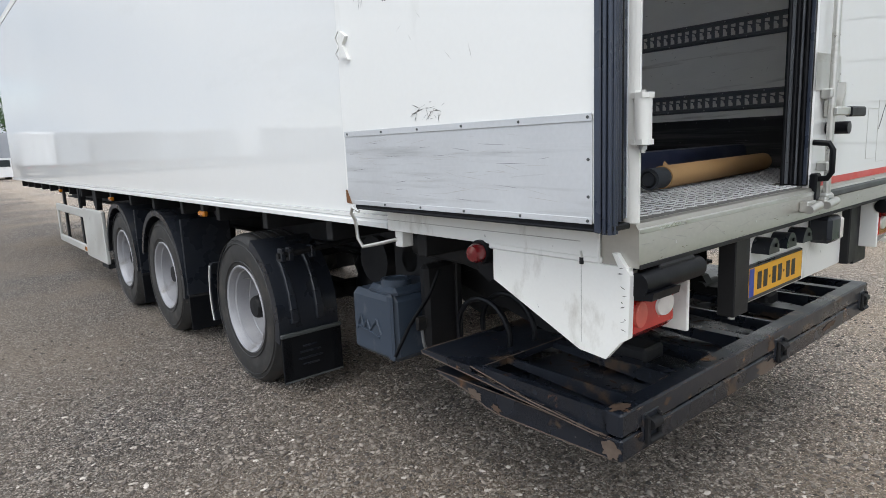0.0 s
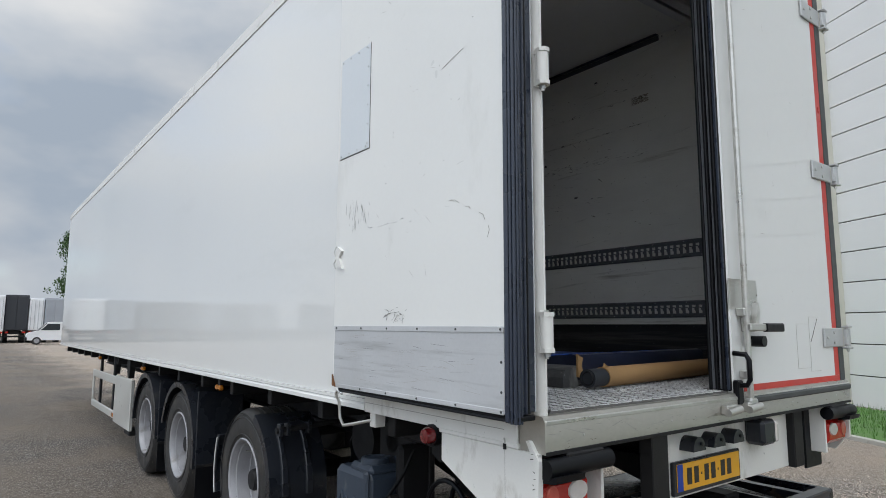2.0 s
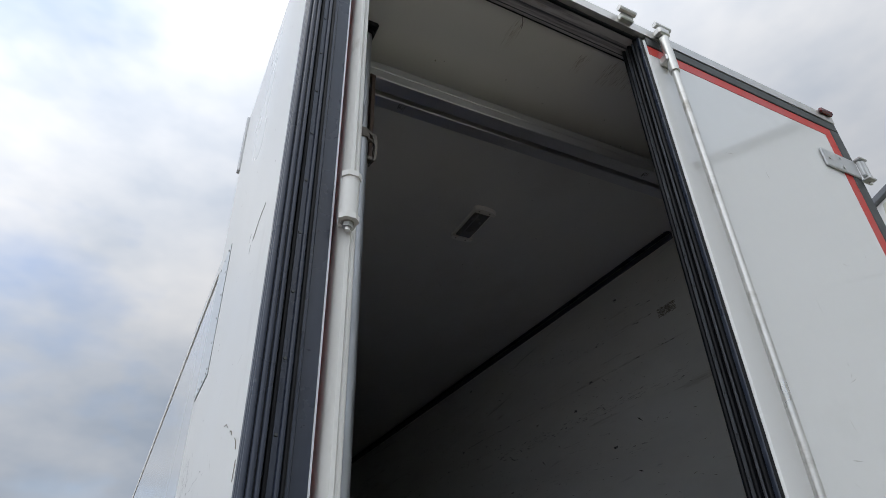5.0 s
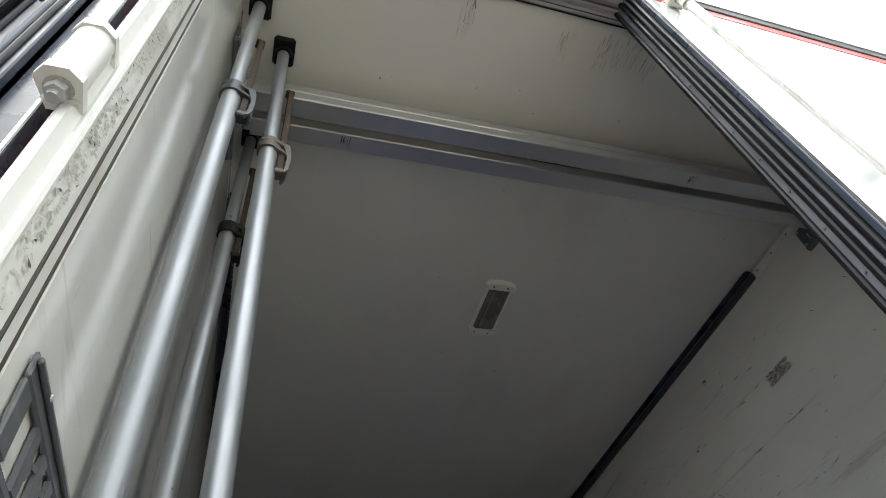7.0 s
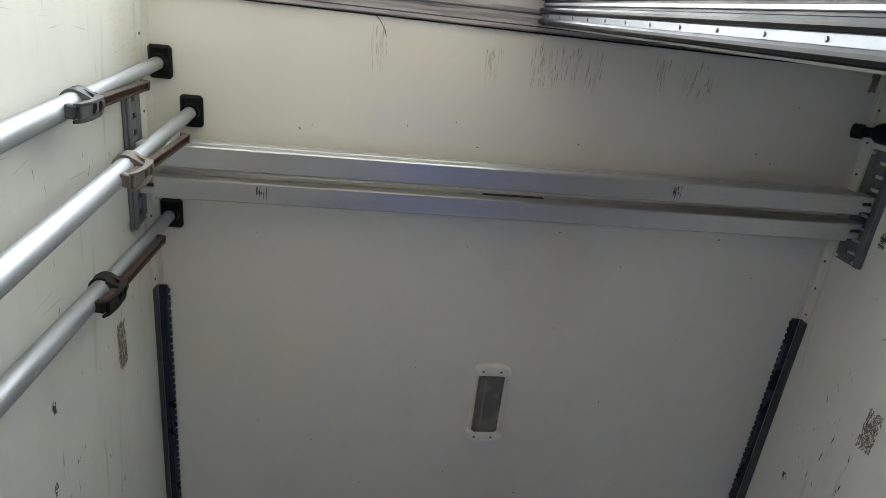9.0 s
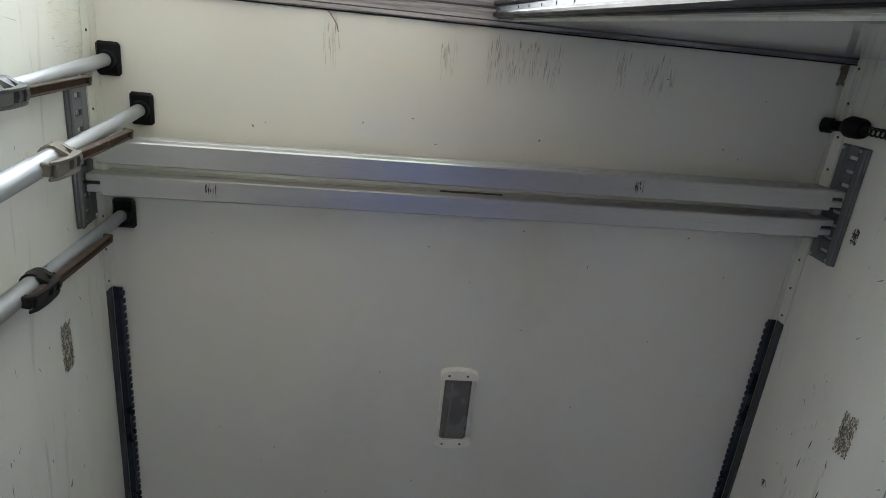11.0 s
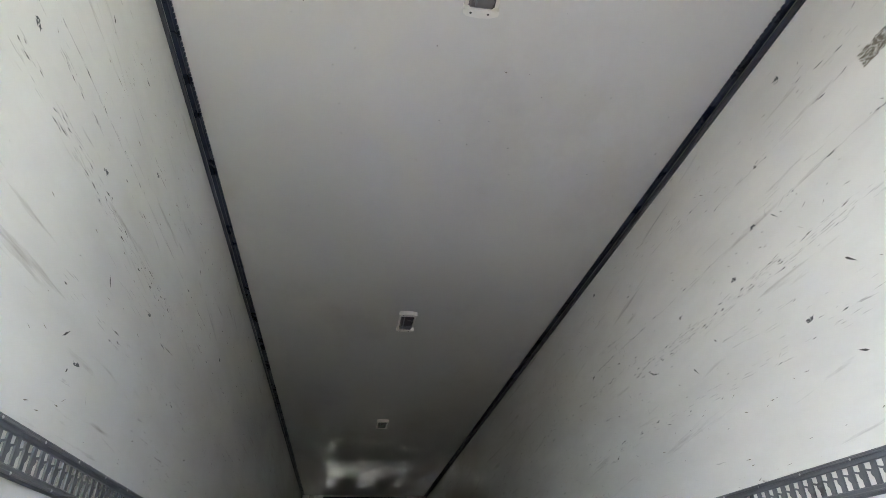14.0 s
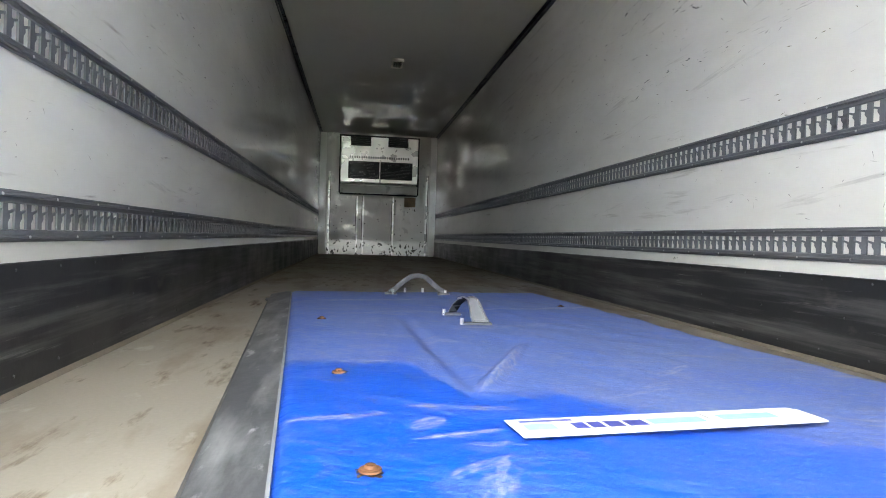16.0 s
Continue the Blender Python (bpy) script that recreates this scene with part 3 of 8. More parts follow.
def prism(bm, outline, axis, a, b, turn=None):
    """A flat outline, given in the two other axes in order, pulled from a to b along an axis (0, 1 or 2)."""
    def place(p, q, v):
        c = [p, q]
        c.insert(axis, v)
        return turn @ Vector(c) if turn else Vector(c)
    low = [bm.verts.new(place(p, q, a)) for p, q in outline]
    high = [bm.verts.new(place(p, q, b)) for p, q in outline]
    k = len(outline)
    faces = [bm.faces.new(low), bm.faces.new(high)]
    faces += [bm.faces.new((low[i], low[(i + 1) % k], high[(i + 1) % k], high[i])) for i in range(k)]
    bmesh.ops.recalc_face_normals(bm, faces=faces)
    return bm


def sweep(bm, points, r, seg=8, flat=1.0):
    """A round or flattened bar along points."""
    pts = [Vector(p) for p in points]
    rings = []
    side = None
    for i, p in enumerate(pts):
        d = (pts[min(i + 1, len(pts) - 1)] - pts[max(i - 1, 0)]).normalized()
        ref = side if side is not None else (Vector((0, 0, 1)) if abs(d.z) < 0.9 else Vector((1, 0, 0)))
        u = (ref - d * ref.dot(d)).normalized()
        side = u
        w = d.cross(u)
        rings.append([bm.verts.new(p + u * r * math.cos(2 * math.pi * k / seg) + w * r * flat * math.sin(2 * math.pi * k / seg)) for k in range(seg)])
    for a, b in zip(rings, rings[1:]):
        for k in range(seg):
            bm.faces.new((a[k], a[(k + 1) % seg], b[(k + 1) % seg], b[k]))
    bm.faces.new(rings[0])
    bm.faces.new(rings[-1])
    return bm


def lathe(bm, profile, center, axis_turn, seg=40):
    """Profile of (radius, height) turned round z, then posed."""
    m = Matrix.Translation(center) @ axis_turn
    rings = []
    for r, h in profile:
        rings.append([bm.verts.new(m @ Vector((r * math.cos(2 * math.pi * k / seg), r * math.sin(2 * math.pi * k / seg), h))) for k in range(seg)])
    for a, b in zip(rings, rings[1:]):
        for k in range(seg):
            bm.faces.new((a[k], a[(k + 1) % seg], b[(k + 1) % seg], b[k]))
    return bm


def part(name, bm, mat, parent=None, label="", smooth=35):
    bmesh.ops.recalc_face_normals(bm, faces=bm.faces)
    me = bpy.data.meshes.new(name)
    bm.to_mesh(me)
    bm.free()
    me.materials.append(mat)
    if smooth:
        me.shade_smooth()
        me.set_sharp_from_angle(angle=radians(smooth))
    ob = new(name, me)
    if parent is not None:
        ob.parent = parent
        ob.matrix_parent_inverse = Matrix.Translation(-Vector(parent.location)) if parent.parent is None else Matrix()
    if label:
        tagged(ob, label)
    return ob


def thing(name, label, category, base=(0, 0, 0), group="", kind=""):
    ob = new(name)
    ob.location = base
    ob.empty_display_size = 0.1
    return tagged(ob, label, category, group, kind)


def structure(name, bm, mat, label="", category=""):
    return tagged(part(name, bm, mat), label, category, kind="structure")


def slivers(rng, count, spot, size, length, width, along, spread=0.35, lift=0.0012):
    """Thin dark streaks lying on a wall. spot: centre; size: half extents; along, across, out: unit directions of the wall."""
    u, v, w = (Vector(a) for a in along)
    bm = bmesh.new()
    for k in range(count):
        c = Vector(spot) + u * rng.uniform(-size[0], size[0]) + v * rng.uniform(-size[1], size[1]) + w * (lift + (k % 113) * 5e-6)
        a = rng.gauss(0, spread)
        d, e = u * math.cos(a) + v * math.sin(a), v * math.cos(a) - u * math.sin(a)
        ln, wd = length * rng.uniform(0.3, 1.2), width * rng.uniform(0.4, 1.2)
        wide = rng.uniform(0.2, 0.8)
        vs = [bm.verts.new(c - d * ln / 2), bm.verts.new(c + d * (wide - 0.5) * ln + e * wd / 2), bm.verts.new(c + d * ln / 2),
              bm.verts.new(c + d * (wide - 0.5) * ln - e * wd / 2)]
        bm.faces.new(vs)
    return bm


def blotch(rng, spot, size, along, lift=0.0012):
    """One flaked patch with a ragged outline lying on a surface."""
    u, v, w = (Vector(a) for a in along)
    bm, seed = bmesh.new(), rng.uniform(0, 50)
    vs = []
    for k in range(40):
        a = 2 * math.pi * k / 40
        q = 0.72 + 0.55 * noise.noise(Vector((math.cos(a) * 1.6, math.sin(a) * 1.6, seed))) + rng.uniform(-0.07, 0.07)
        vs.append(bm.verts.new(Vector(spot) + u * math.cos(a) * q * size[0] + v * math.sin(a) * q * size[1] + w * lift))
    bm.faces.new(vs)
    return bm


class Raw:
    """Many small solids in one mesh, gathered as plain lists."""

    def __init__(self):
        self.verts, self.faces = [], []

    def add(self, shape, m):
        base = len(self.verts)
        self.verts += [tuple(m @ Vector(v)) for v in shape[0]]
        self.faces += [tuple(base + i for i in f) for f in shape[1]]

    def block(self, x0, y0, z0, x1, y1, z1):
        self.add(CUBE, Matrix.Translation(((x0 + x1) / 2, (y0 + y1) / 2, (z0 + z1) / 2)) @ Matrix.Diagonal((x1 - x0, y1 - y0, z1 - z0, 1)))


def shape_of(fill):
    bm = bmesh.new()
    fill(bm)
    bm.verts.index_update()
    shape = [tuple(v.co) for v in bm.verts], [tuple(v.index for v in f.verts) for f in bm.faces]
    bm.free()
    return shape


CUBE = shape_of(lambda bm: bmesh.ops.create_cube(bm, size=1))
PEBBLE = shape_of(lambda bm: bmesh.ops.create_icosphere(bm, subdivisions=1, radius=1))
STUD = shape_of(lambda bm: bmesh.ops.create_cone(bm, cap_ends=True, segments=8, radius1=1, radius2=0.8, depth=1))


def raw_part(name, raw, mat, parent=None, label="", smooth=0):
    me = bpy.data.meshes.new(name)
    me.from_pydata(raw.verts, [], raw.faces)
    me.materials.append(mat)
    ob = new(name, me)
    if smooth:
        me.shade_smooth()
        me.set_sharp_from_angle(angle=radians(smooth))
    if parent is not None:
        ob.parent = parent
        ob.matrix_parent_inverse = Matrix.Translation(-Vector(parent.location)) if parent.parent is None else Matrix()
    if label:
        tagged(ob, label)
    return ob


def studs(centres, out, r=0.006, proud=0.004):
    """Screw or rivet heads on a face that looks along out."""
    raw = Raw()
    turn = Vector(out).to_track_quat("Z", "Y").to_matrix().to_4x4()
    for c in centres:
        raw.add(STUD, Matrix.Translation(Vector(c) + Vector(out) * proud / 2) @ turn @ Matrix.Diagonal((r, r, proud, 1)))
    return raw


H, F, C, ROOF, REAR, FRONT, OUT = 1.235, 1.29, 3.85, 3.93, -0.10, 13.33, 1.30
Y_UP = Matrix.Rotation(radians(90), 4, "Y")

# ---- ground and surroundings ----
bm = empty_mesh()
bmesh.ops.create_grid(bm, x_segments=60, y_segments=60, size=1)
for v in bm.verts:
    v.co = Vector((v.co.x * abs(v.co.x) * 900, v.co.y * abs(v.co.y) * 900, 0))
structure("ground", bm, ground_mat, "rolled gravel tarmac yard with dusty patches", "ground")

rng = random.Random(4)
stones = Raw()
for _ in range(60000):
    x, y = rng.gauss(-1.1, 1.9), rng.gauss(0.7, 1.7)
    r = rng.choice((0.003, 0.004, 0.005, 0.006, 0.008, 0.011)) * rng.uniform(0.7, 1.3)
    stones.add(PEBBLE, pose(x, y, r * 0.12, rng.uniform(-25, 25), rng.uniform(-25, 25), rng.uniform(0, 360)) @ Matrix.Diagonal((r * rng.uniform(0.8, 1.9), r, r * rng.uniform(0.25, 0.55), 1)))
tagged(raw_part("loose_gravel", stones, stone_mat), "small pale loose stones lying on the tarmac", "gravel", kind="stuff")

# warehouse of long pale panels beyond a grass strip; its wall runs along ALONG from a corner point
WALL_AT, ALONG, TOWARD = Vector((11.3, 3.0, 0)), Vector((0.454, 0.891, 0)), Vector((-0.891, 0.454, 0))
WALL_TURN = Matrix.Translation(WALL_AT) @ Matrix(((ALONG.x, TOWARD.x, 0, 0), (ALONG.y, TOWARD.y, 0, 0), (0, 0, 1, 0), (0, 0, 0, 1)))


def build_warehouse():
    house = thing("warehouse", "pale grey warehouse wall of long horizontal sandwich panels", "building", WALL_AT)
    bm = box(empty_mesh(), -26, -12, 0, 34, -0.06, 9.4, turn=WALL_TURN)
    part("wall", bm, joint_dark, house)
    rows = 15
    step = 9.42 / rows
    base = shape_of(lambda b: box(b, -4.993, -0.055, 0.011, 4.993, 0.0, step - 0.011, 0.004))
    me = bpy.data.meshes.new("panel")
    me.from_pydata(base[0], [], base[1])
    me.materials.append(panel_grey)
    for row in range(rows):
        for col in range(6):
            ob = new("panel", me)
            ob.parent = house
            ob.matrix_parent_inverse = Matrix.Translation(-WALL_AT)
            ob.matrix_basis = WALL_TURN @ Matrix.Translation((-21 + col * 10 + 1.2, 0, row * step))
    part("roof", box(empty_mesh(), -26.1, -12, 9.42, 34.1, 0.10, 9.58, 0.02, turn=WALL_TURN), curtain_slate, house, "dark metal roof coping")
    for at in (0.70, 12.7, 24.7, -11.3):
        bm = prism(empty_mesh(), [(at - 0.118, 0), (at + 0.118, 0), (at + 0.118, 9.05), (at + 0.08, 9.22), (at - 0.08, 9.22), (at - 0.118, 9.05)], 1, 0.0, 0.15, turn=WALL_TURN)
        part("column", bm, column_pale, house, "pale weathered concrete column")
    return house


build_warehouse()


def build_grass():
    bm = box(empty_mesh(), -26, 0.27, -0.02, 34, 3.1, 0.035, turn=WALL_TURN)
    structure("lawn", bm, grass_mat, "narrow strip of fresh green grass", "lawn")
    kerb = thing("kerb", "low pale concrete kerb edging the grass", "kerb", WALL_TURN @ Vector((0, 3.16, 0)), kind="structure")
    for k in range(40):
        part("kerb_stone", box(empty_mesh(), -12 + k * 1.0, 3.1, -0.02, -12.01 + (k + 1) * 1.0, 3.2, 0.06, 0.008, turn=WALL_TURN), concrete, kerb)
    rng, raw = random.Random(8), Raw()
    blade = [(-1, 0, 0), (1, 0, 0), (0.3, 0.6, 1)], [(0, 1, 2)]
    for _ in range(9000):
        h = rng.uniform(0.04, 0.16)
        raw.add(blade, WALL_TURN @ pose(rng.uniform(-7, 9), rng.uniform(0.3, 3.08), 0.03, 0, 0, rng.uniform(0, 360)) @ Matrix.Diagonal((0.006, h * 0.6, h, 1)))
    tagged(raw_part("grass_blades", raw, grass_mat), "tufts of green grass blades", "grass", kind="stuff")


build_grass()


def build_parked_trailer(x, y, mat, height, half, label, low=1.1):
    """A parked trailer seen end on, standing on its wheels."""
    t = thing("parked_trailer", label, "trailer", (x, y, 0), "parked trailers in a row")
    part("body", box(empty_mesh(), x - half, y, low, x + half, y + 13.2, height, 0.05), mat, t)
    for a, b in ((-half + 0.05, -0.015), (0.015, half - 0.05)):
        part("door", box(empty_mesh(), x + a, y - 0.03, low + 0.1, x + b, y + 0.02, height - 0.12, 0.02), mat, t)
    part("chassis", box(empty_mesh(), x - half * 0.5, y + 0.3, 0.75, x + half * 0.5, y + 12, low, 0.03), chassis_black, t)
    part("bumper", box(empty_mesh(), x - half + 0.06, y - 0.02, 0.5, x + half - 0.06, y + 0.1, 0.66, 0.02), chassis_black, t)
    for sx in (-1, 1):
        for k in (2.0, 3.3):
            part("wheel", cyl(empty_mesh(), (x + sx * (half - 0.06), y + k, 0.5), (x + sx * (half - 0.40), y + k, 0.5), 0.5, 20), tyre_rubber, t)
        part("rear_lamp", box(empty_mesh(), x + sx * half * 0.72 - 0.12, y - 0.05, 0.85, x + sx * half * 0.72 + 0.12, y, 1.0, 0.02), red_lens, t)
        for k in (0.25, 0.75) if mat is far_white else ():
            part("lock_rod", cyl(empty_mesh(), (x + sx * half * k, y - 0.05, low + 0.1), (x + sx * half * k, y - 0.05, height - 0.15), 0.018, 8), alu_tube, t)
    return t


row_rng = random.Random(12)
WHITE_END, BLACK_END, GREY_END = "white parked box trailer across the yard", "black parked curtain trailer across the yard", "grey parked curtain trailer across the yard"
for px, mat, h, half, label in ((3.28, curtain_grey, 4.0, 0.72, GREY_END), (1.95, far_white, 3.92, 0.57, WHITE_END), (0.48, curtain_black, 4.2, 0.86, BLACK_END), (-0.98, far_white, 4.1, 0.57, WHITE_END),
                                (-2.50, curtain_grey, 4.0, 0.92, GREY_END), (-4.70, far_white, 4.0, 1.22, WHITE_END), (-8.6, far_white, 4.0, 1.26, WHITE_END), (-11.4, curtain_grey, 4.0, 1.26, GREY_END)):
    build_parked_trailer(px, 64.0 + row_rng.uniform(-0.4, 0.4), mat, h, half, label)
for k in range(16):
    mat = row_rng.choice((far_white, curtain_grey, curtain_grey, curtain_slate, curtain_slate))
    build_parked_trailer(-14.2 - 2.75 * k, 64.0 + row_rng.uniform(-0.5, 0.5), mat, row_rng.uniform(3.85, 4.1), 1.26, WHITE_END if mat is far_white else GREY_END)


def build_unseen_wall():
    """Plain wall added out of view behind the camera; it blocks the lowest sky light."""
    bm = box(empty_mesh(), -38, -40, 0, 30, -39.7, 2.4, 0.02)
    structure("wall_behind", bm, concrete, "plain grey wall added unseen behind the camera", "wall")


build_unseen_wall()


def build_van(x, y):
    """A small white panel van seen from the side, nose to the left."""
    v = thing("panel_van", "small white panel van parked before the trailers", "van", (x, y, 0))
    side = [(-1.95, 0.35), (-2.0, 0.75), (-1.85, 0.95), (-1.2, 1.12), (-0.65, 1.72), (-0.4, 1.84), (1.9, 1.84), (2.05, 1.7), (2.1, 0.35)]
    part("body", prism(empty_mesh(), [(x + a, b) for a, b in side], 1, y - 0.85, y + 0.85), far_white, v)
    glass = [(-1.08, 1.16), (-0.6, 1.68), (0.25, 1.68), (0.25, 1.16)]
    part("side_window", prism(empty_mesh(), [(x + a, b) for a, b in glass], 1, y - 0.87, y - 0.84), far_glass, v)
    part("windscreen", prism(empty_mesh(), [(x - 1.24, 1.13), (x - 0.66, 1.75), (x - 0.62, 1.72), (x - 1.18, 1.1)], 1, y - 0.7, y + 0.7), far_glass, v)
    for wx in (-1.3, 1.35):
        for sy in (-0.88, 0.66):
            w = part("wheel", cyl(empty_mesh(), (x + wx, y + sy, 0.31), (x + wx, y + sy + 0.22, 0.31), 0.31, 20), tyre_rubber, v)
            part("rim", cyl(empty_mesh(), (x + wx, y + sy - 0.015, 0.31), (x + wx, y + sy, 0.31), 0.19, 16), rim_paint, w)
    part("bumper", box(empty_mesh(), x - 2.06, y - 0.8, 0.33, x - 1.9, y + 0.8, 0.6, 0.03), plastic_black, v)
    return v


build_van(2.95, 59.0)


def build_tree(x, y, height, spread, seed):
    r = random.Random(seed)
    tree = thing("tree", "tall leafy green tree behind the parked trailers", "tree", (x, y, 0))
    bm = empty_mesh()
    limbs = []
    sweep(bm, [(x, y, 0), (x + 0.1, y, height * 0.3), (x - 0.1, y + 0.1, height * 0.6), (x, y, height * 0.92)], 0.16, 8)
    for k in range(26):
        z0 = height * r.uniform(0.25, 0.85)
        a, ln = r.uniform(0, 6.28), spread * r.uniform(0.5, 1.0) * (1.15 - z0 / height * 0.6)
        tip = Vector((x + math.cos(a) * ln, y + math.sin(a) * ln, z0 + ln * r.uniform(0.35, 0.9)))
        mid = Vector((x, y, z0)).lerp(tip, 0.5) + Vector((0, 0, 0.15))
        sweep(bm, [(x, y, z0), mid, tip], 0.05, 6)
        limbs += [mid, tip, tip, mid.lerp(tip, 0.5)]
    part("trunk", bm, bark_mat, tree)
    raw = Raw()
    leaf = [(-0.5, 0, 0), (0, -0.28, 0.05), (0.55, 0, 0), (0, 0.28, 0.05)], [(0, 1, 2, 3)]
    for p in limbs:
        for _ in range(6):
            c = p + Vector((r.gauss(0, 0.5), r.gauss(0, 0.5), r.gauss(0, 0.42)))
            for _ in range(30):
                q = c + Vector((r.gauss(0, 0.22), r.gauss(0, 0.22), r.gauss(0, 0.18)))
                s = r.uniform(0.14, 0.32)
                raw.add(leaf, pose(*q, r.uniform(0, 360), r.uniform(0, 360), r.uniform(0, 360)) @ Matrix.Diagonal((s, s, s, 1)))
    raw_part("crown", raw, leaf_mat, tree)
    return tree


build_tree(7.9, 82.0, 13.2, 3.6, 3)
build_tree(13.5, 84.0, 12.0, 3.4, 5)

# ---- trailer box ----
MARK = random.Random(21)
LEFT_OUT = ((0, 1, 0), (0, 0, 1), (-1, 0, 0))
LEFT_IN, RIGHT_IN = ((0, 1, 0), (0, 0, 1), (1, 0, 0)), ((0, 1, 0), (0, 0, 1), (-1, 0, 0))


def build_box():
    # side walls: insulated panels, an outer skin and a cream inner lining, so that each face has its own finish
    for name, s, lab in (("wall_left", -1, "insulated trailer side wall, white outside"), ("wall_right", 1, "insulated trailer side wall, white outside")):
        w = structure(name, box(empty_mesh(), s * OUT, 0.0, 1.225, s * (H + 0.022), 13.55, 3.87, 0.006), side_white, lab, "wall")
        part("lining", box(empty_mesh(), s * (H + 0.022), 0.0, F - 0.02, s * H, FRONT, C), inner_white, w, "cream gloss inner lining")
        # ribbed sill profile along the foot and a plain cap under the roof
        foot = [(s * (OUT + 0.012), 1.228), (s * (OUT + 0.012), 1.212), (s * (OUT + 0.004), 1.206), (s * (OUT + 0.016), 1.196), (s * (OUT + 0.016), 1.175),
                (s * (OUT - 0.02), 1.165), (s * (OUT - 0.06), 1.165), (s * (OUT - 0.06), 1.228)]
        part("foot_profile", prism(empty_mesh(), foot, 1, 1.0605, 13.56), side_white, w, "white ribbed foot profile")
        cap = [(s * (OUT + 0.007), 3.815), (s * (OUT + 0.007), 3.91), (s * (OUT - 0.012), ROOF), (s * (OUT - 0.08), ROOF), (s * (OUT - 0.08), 3.873), (s * (OUT + 0.0008), 3.873), (s * (OUT + 0.0008), 3.815)]
        part("roof_profile", prism(empty_mesh(), cap, 1, 0.0, 13.56), frame_white, w, "white roof edge profile")
    structure("floor", box(empty_mesh(), -H - 0.02, 0.80, F - 0.12, H + 0.02, FRONT + 0.02, F), floor_dust, "dusty beige hard-wearing trailer floor", "floor")
    structure("ceiling", box(empty_mesh(), -H - 0.02, 0.0, C, H + 0.02, FRONT + 0.02, C + 0.06), ceiling_white, "glossy cream trailer ceiling", "ceiling")
    structure("roof", box(empty_mesh(), -OUT + 0.08, 0.0, C + 0.06, OUT - 0.08, 13.55, ROOF - 0.003), side_white, "white trailer roof skin", "roof")
    structure("wall_front", box(empty_mesh(), -OUT + 0.06, FRONT, F - 0.12, OUT - 0.06, 13.55, C + 0.05), bulkhead_metal, "dented grey front bulkhead of the trailer", "wall")


build_box()


def build_bulkhead_fittings():
    w = bpy.data.objects["wall_front"]
    for x in (-1.03, 1.03):
        part("seam_strip", box(empty_mesh(), x - 0.02, FRONT - 0.014, F, x + 0.02, FRONT + 0.002, 3.03, 0.003), unit_white, w)
        # thin black strip paints the shadow gap beside the seam strip
        part("seam", box(empty_mesh(), x + 0.021, FRONT - 0.006, F, x + 0.034, FRONT + 0.002, 3.02), mark_black, w)
    for x in (-0.44, -0.31, 0.32):
        part("seam_strip", box(empty_mesh(), x - 0.016, FRONT - 0.018, F, x + 0.016, FRONT + 0.002, 2.53, 0.004), unit_white, w)
        # shadow gap again put in as a black strip
        part("seam", box(empty_mesh(), x - 0.030, FRONT - 0.006, F, x - 0.017, FRONT + 0.002, 2.53), mark_black, w)
    part("scuff_plate", box(empty_mesh(), -1.1, FRONT - 0.008, F + 0.01, 1.1, FRONT + 0.001, 1.60, 0.002), steel, w, "dirty steel scuff plate")
    for s in (-1, 1):
        part("corner_panel", box(empty_mesh(), s * 1.10, FRONT - 0.005, F, s * 1.232, FRONT + 0.001, 3.84, 0.002), inner_white, w)
    part("rust_stain", box(empty_mesh(), 0.56, FRONT - 0.004, 2.34, 0.80, FRONT + 0.001, 2.54), stain_brown, w, "brown rust stain")
    tagged(part("scuff_marks", slivers(MARK, 40, (0, FRONT - 0.022, 2.0), (1.0, 0.5), 0.05, 0.028, ((1, 0, 0), (0, 0, 1), (0, -1, 0)), 1.5), mark_black, w), kind="stuff")
    tagged(part("scuff_marks", slivers(MARK, 60, (0, FRONT - 0.026, 1.42), (0.13, 1.05), 0.12, 0.04, ((0, 0, 1), (1, 0, 0), (0, -1, 0)), 0.5), mark_black, w), kind="stuff")


build_bulkhead_fittings()


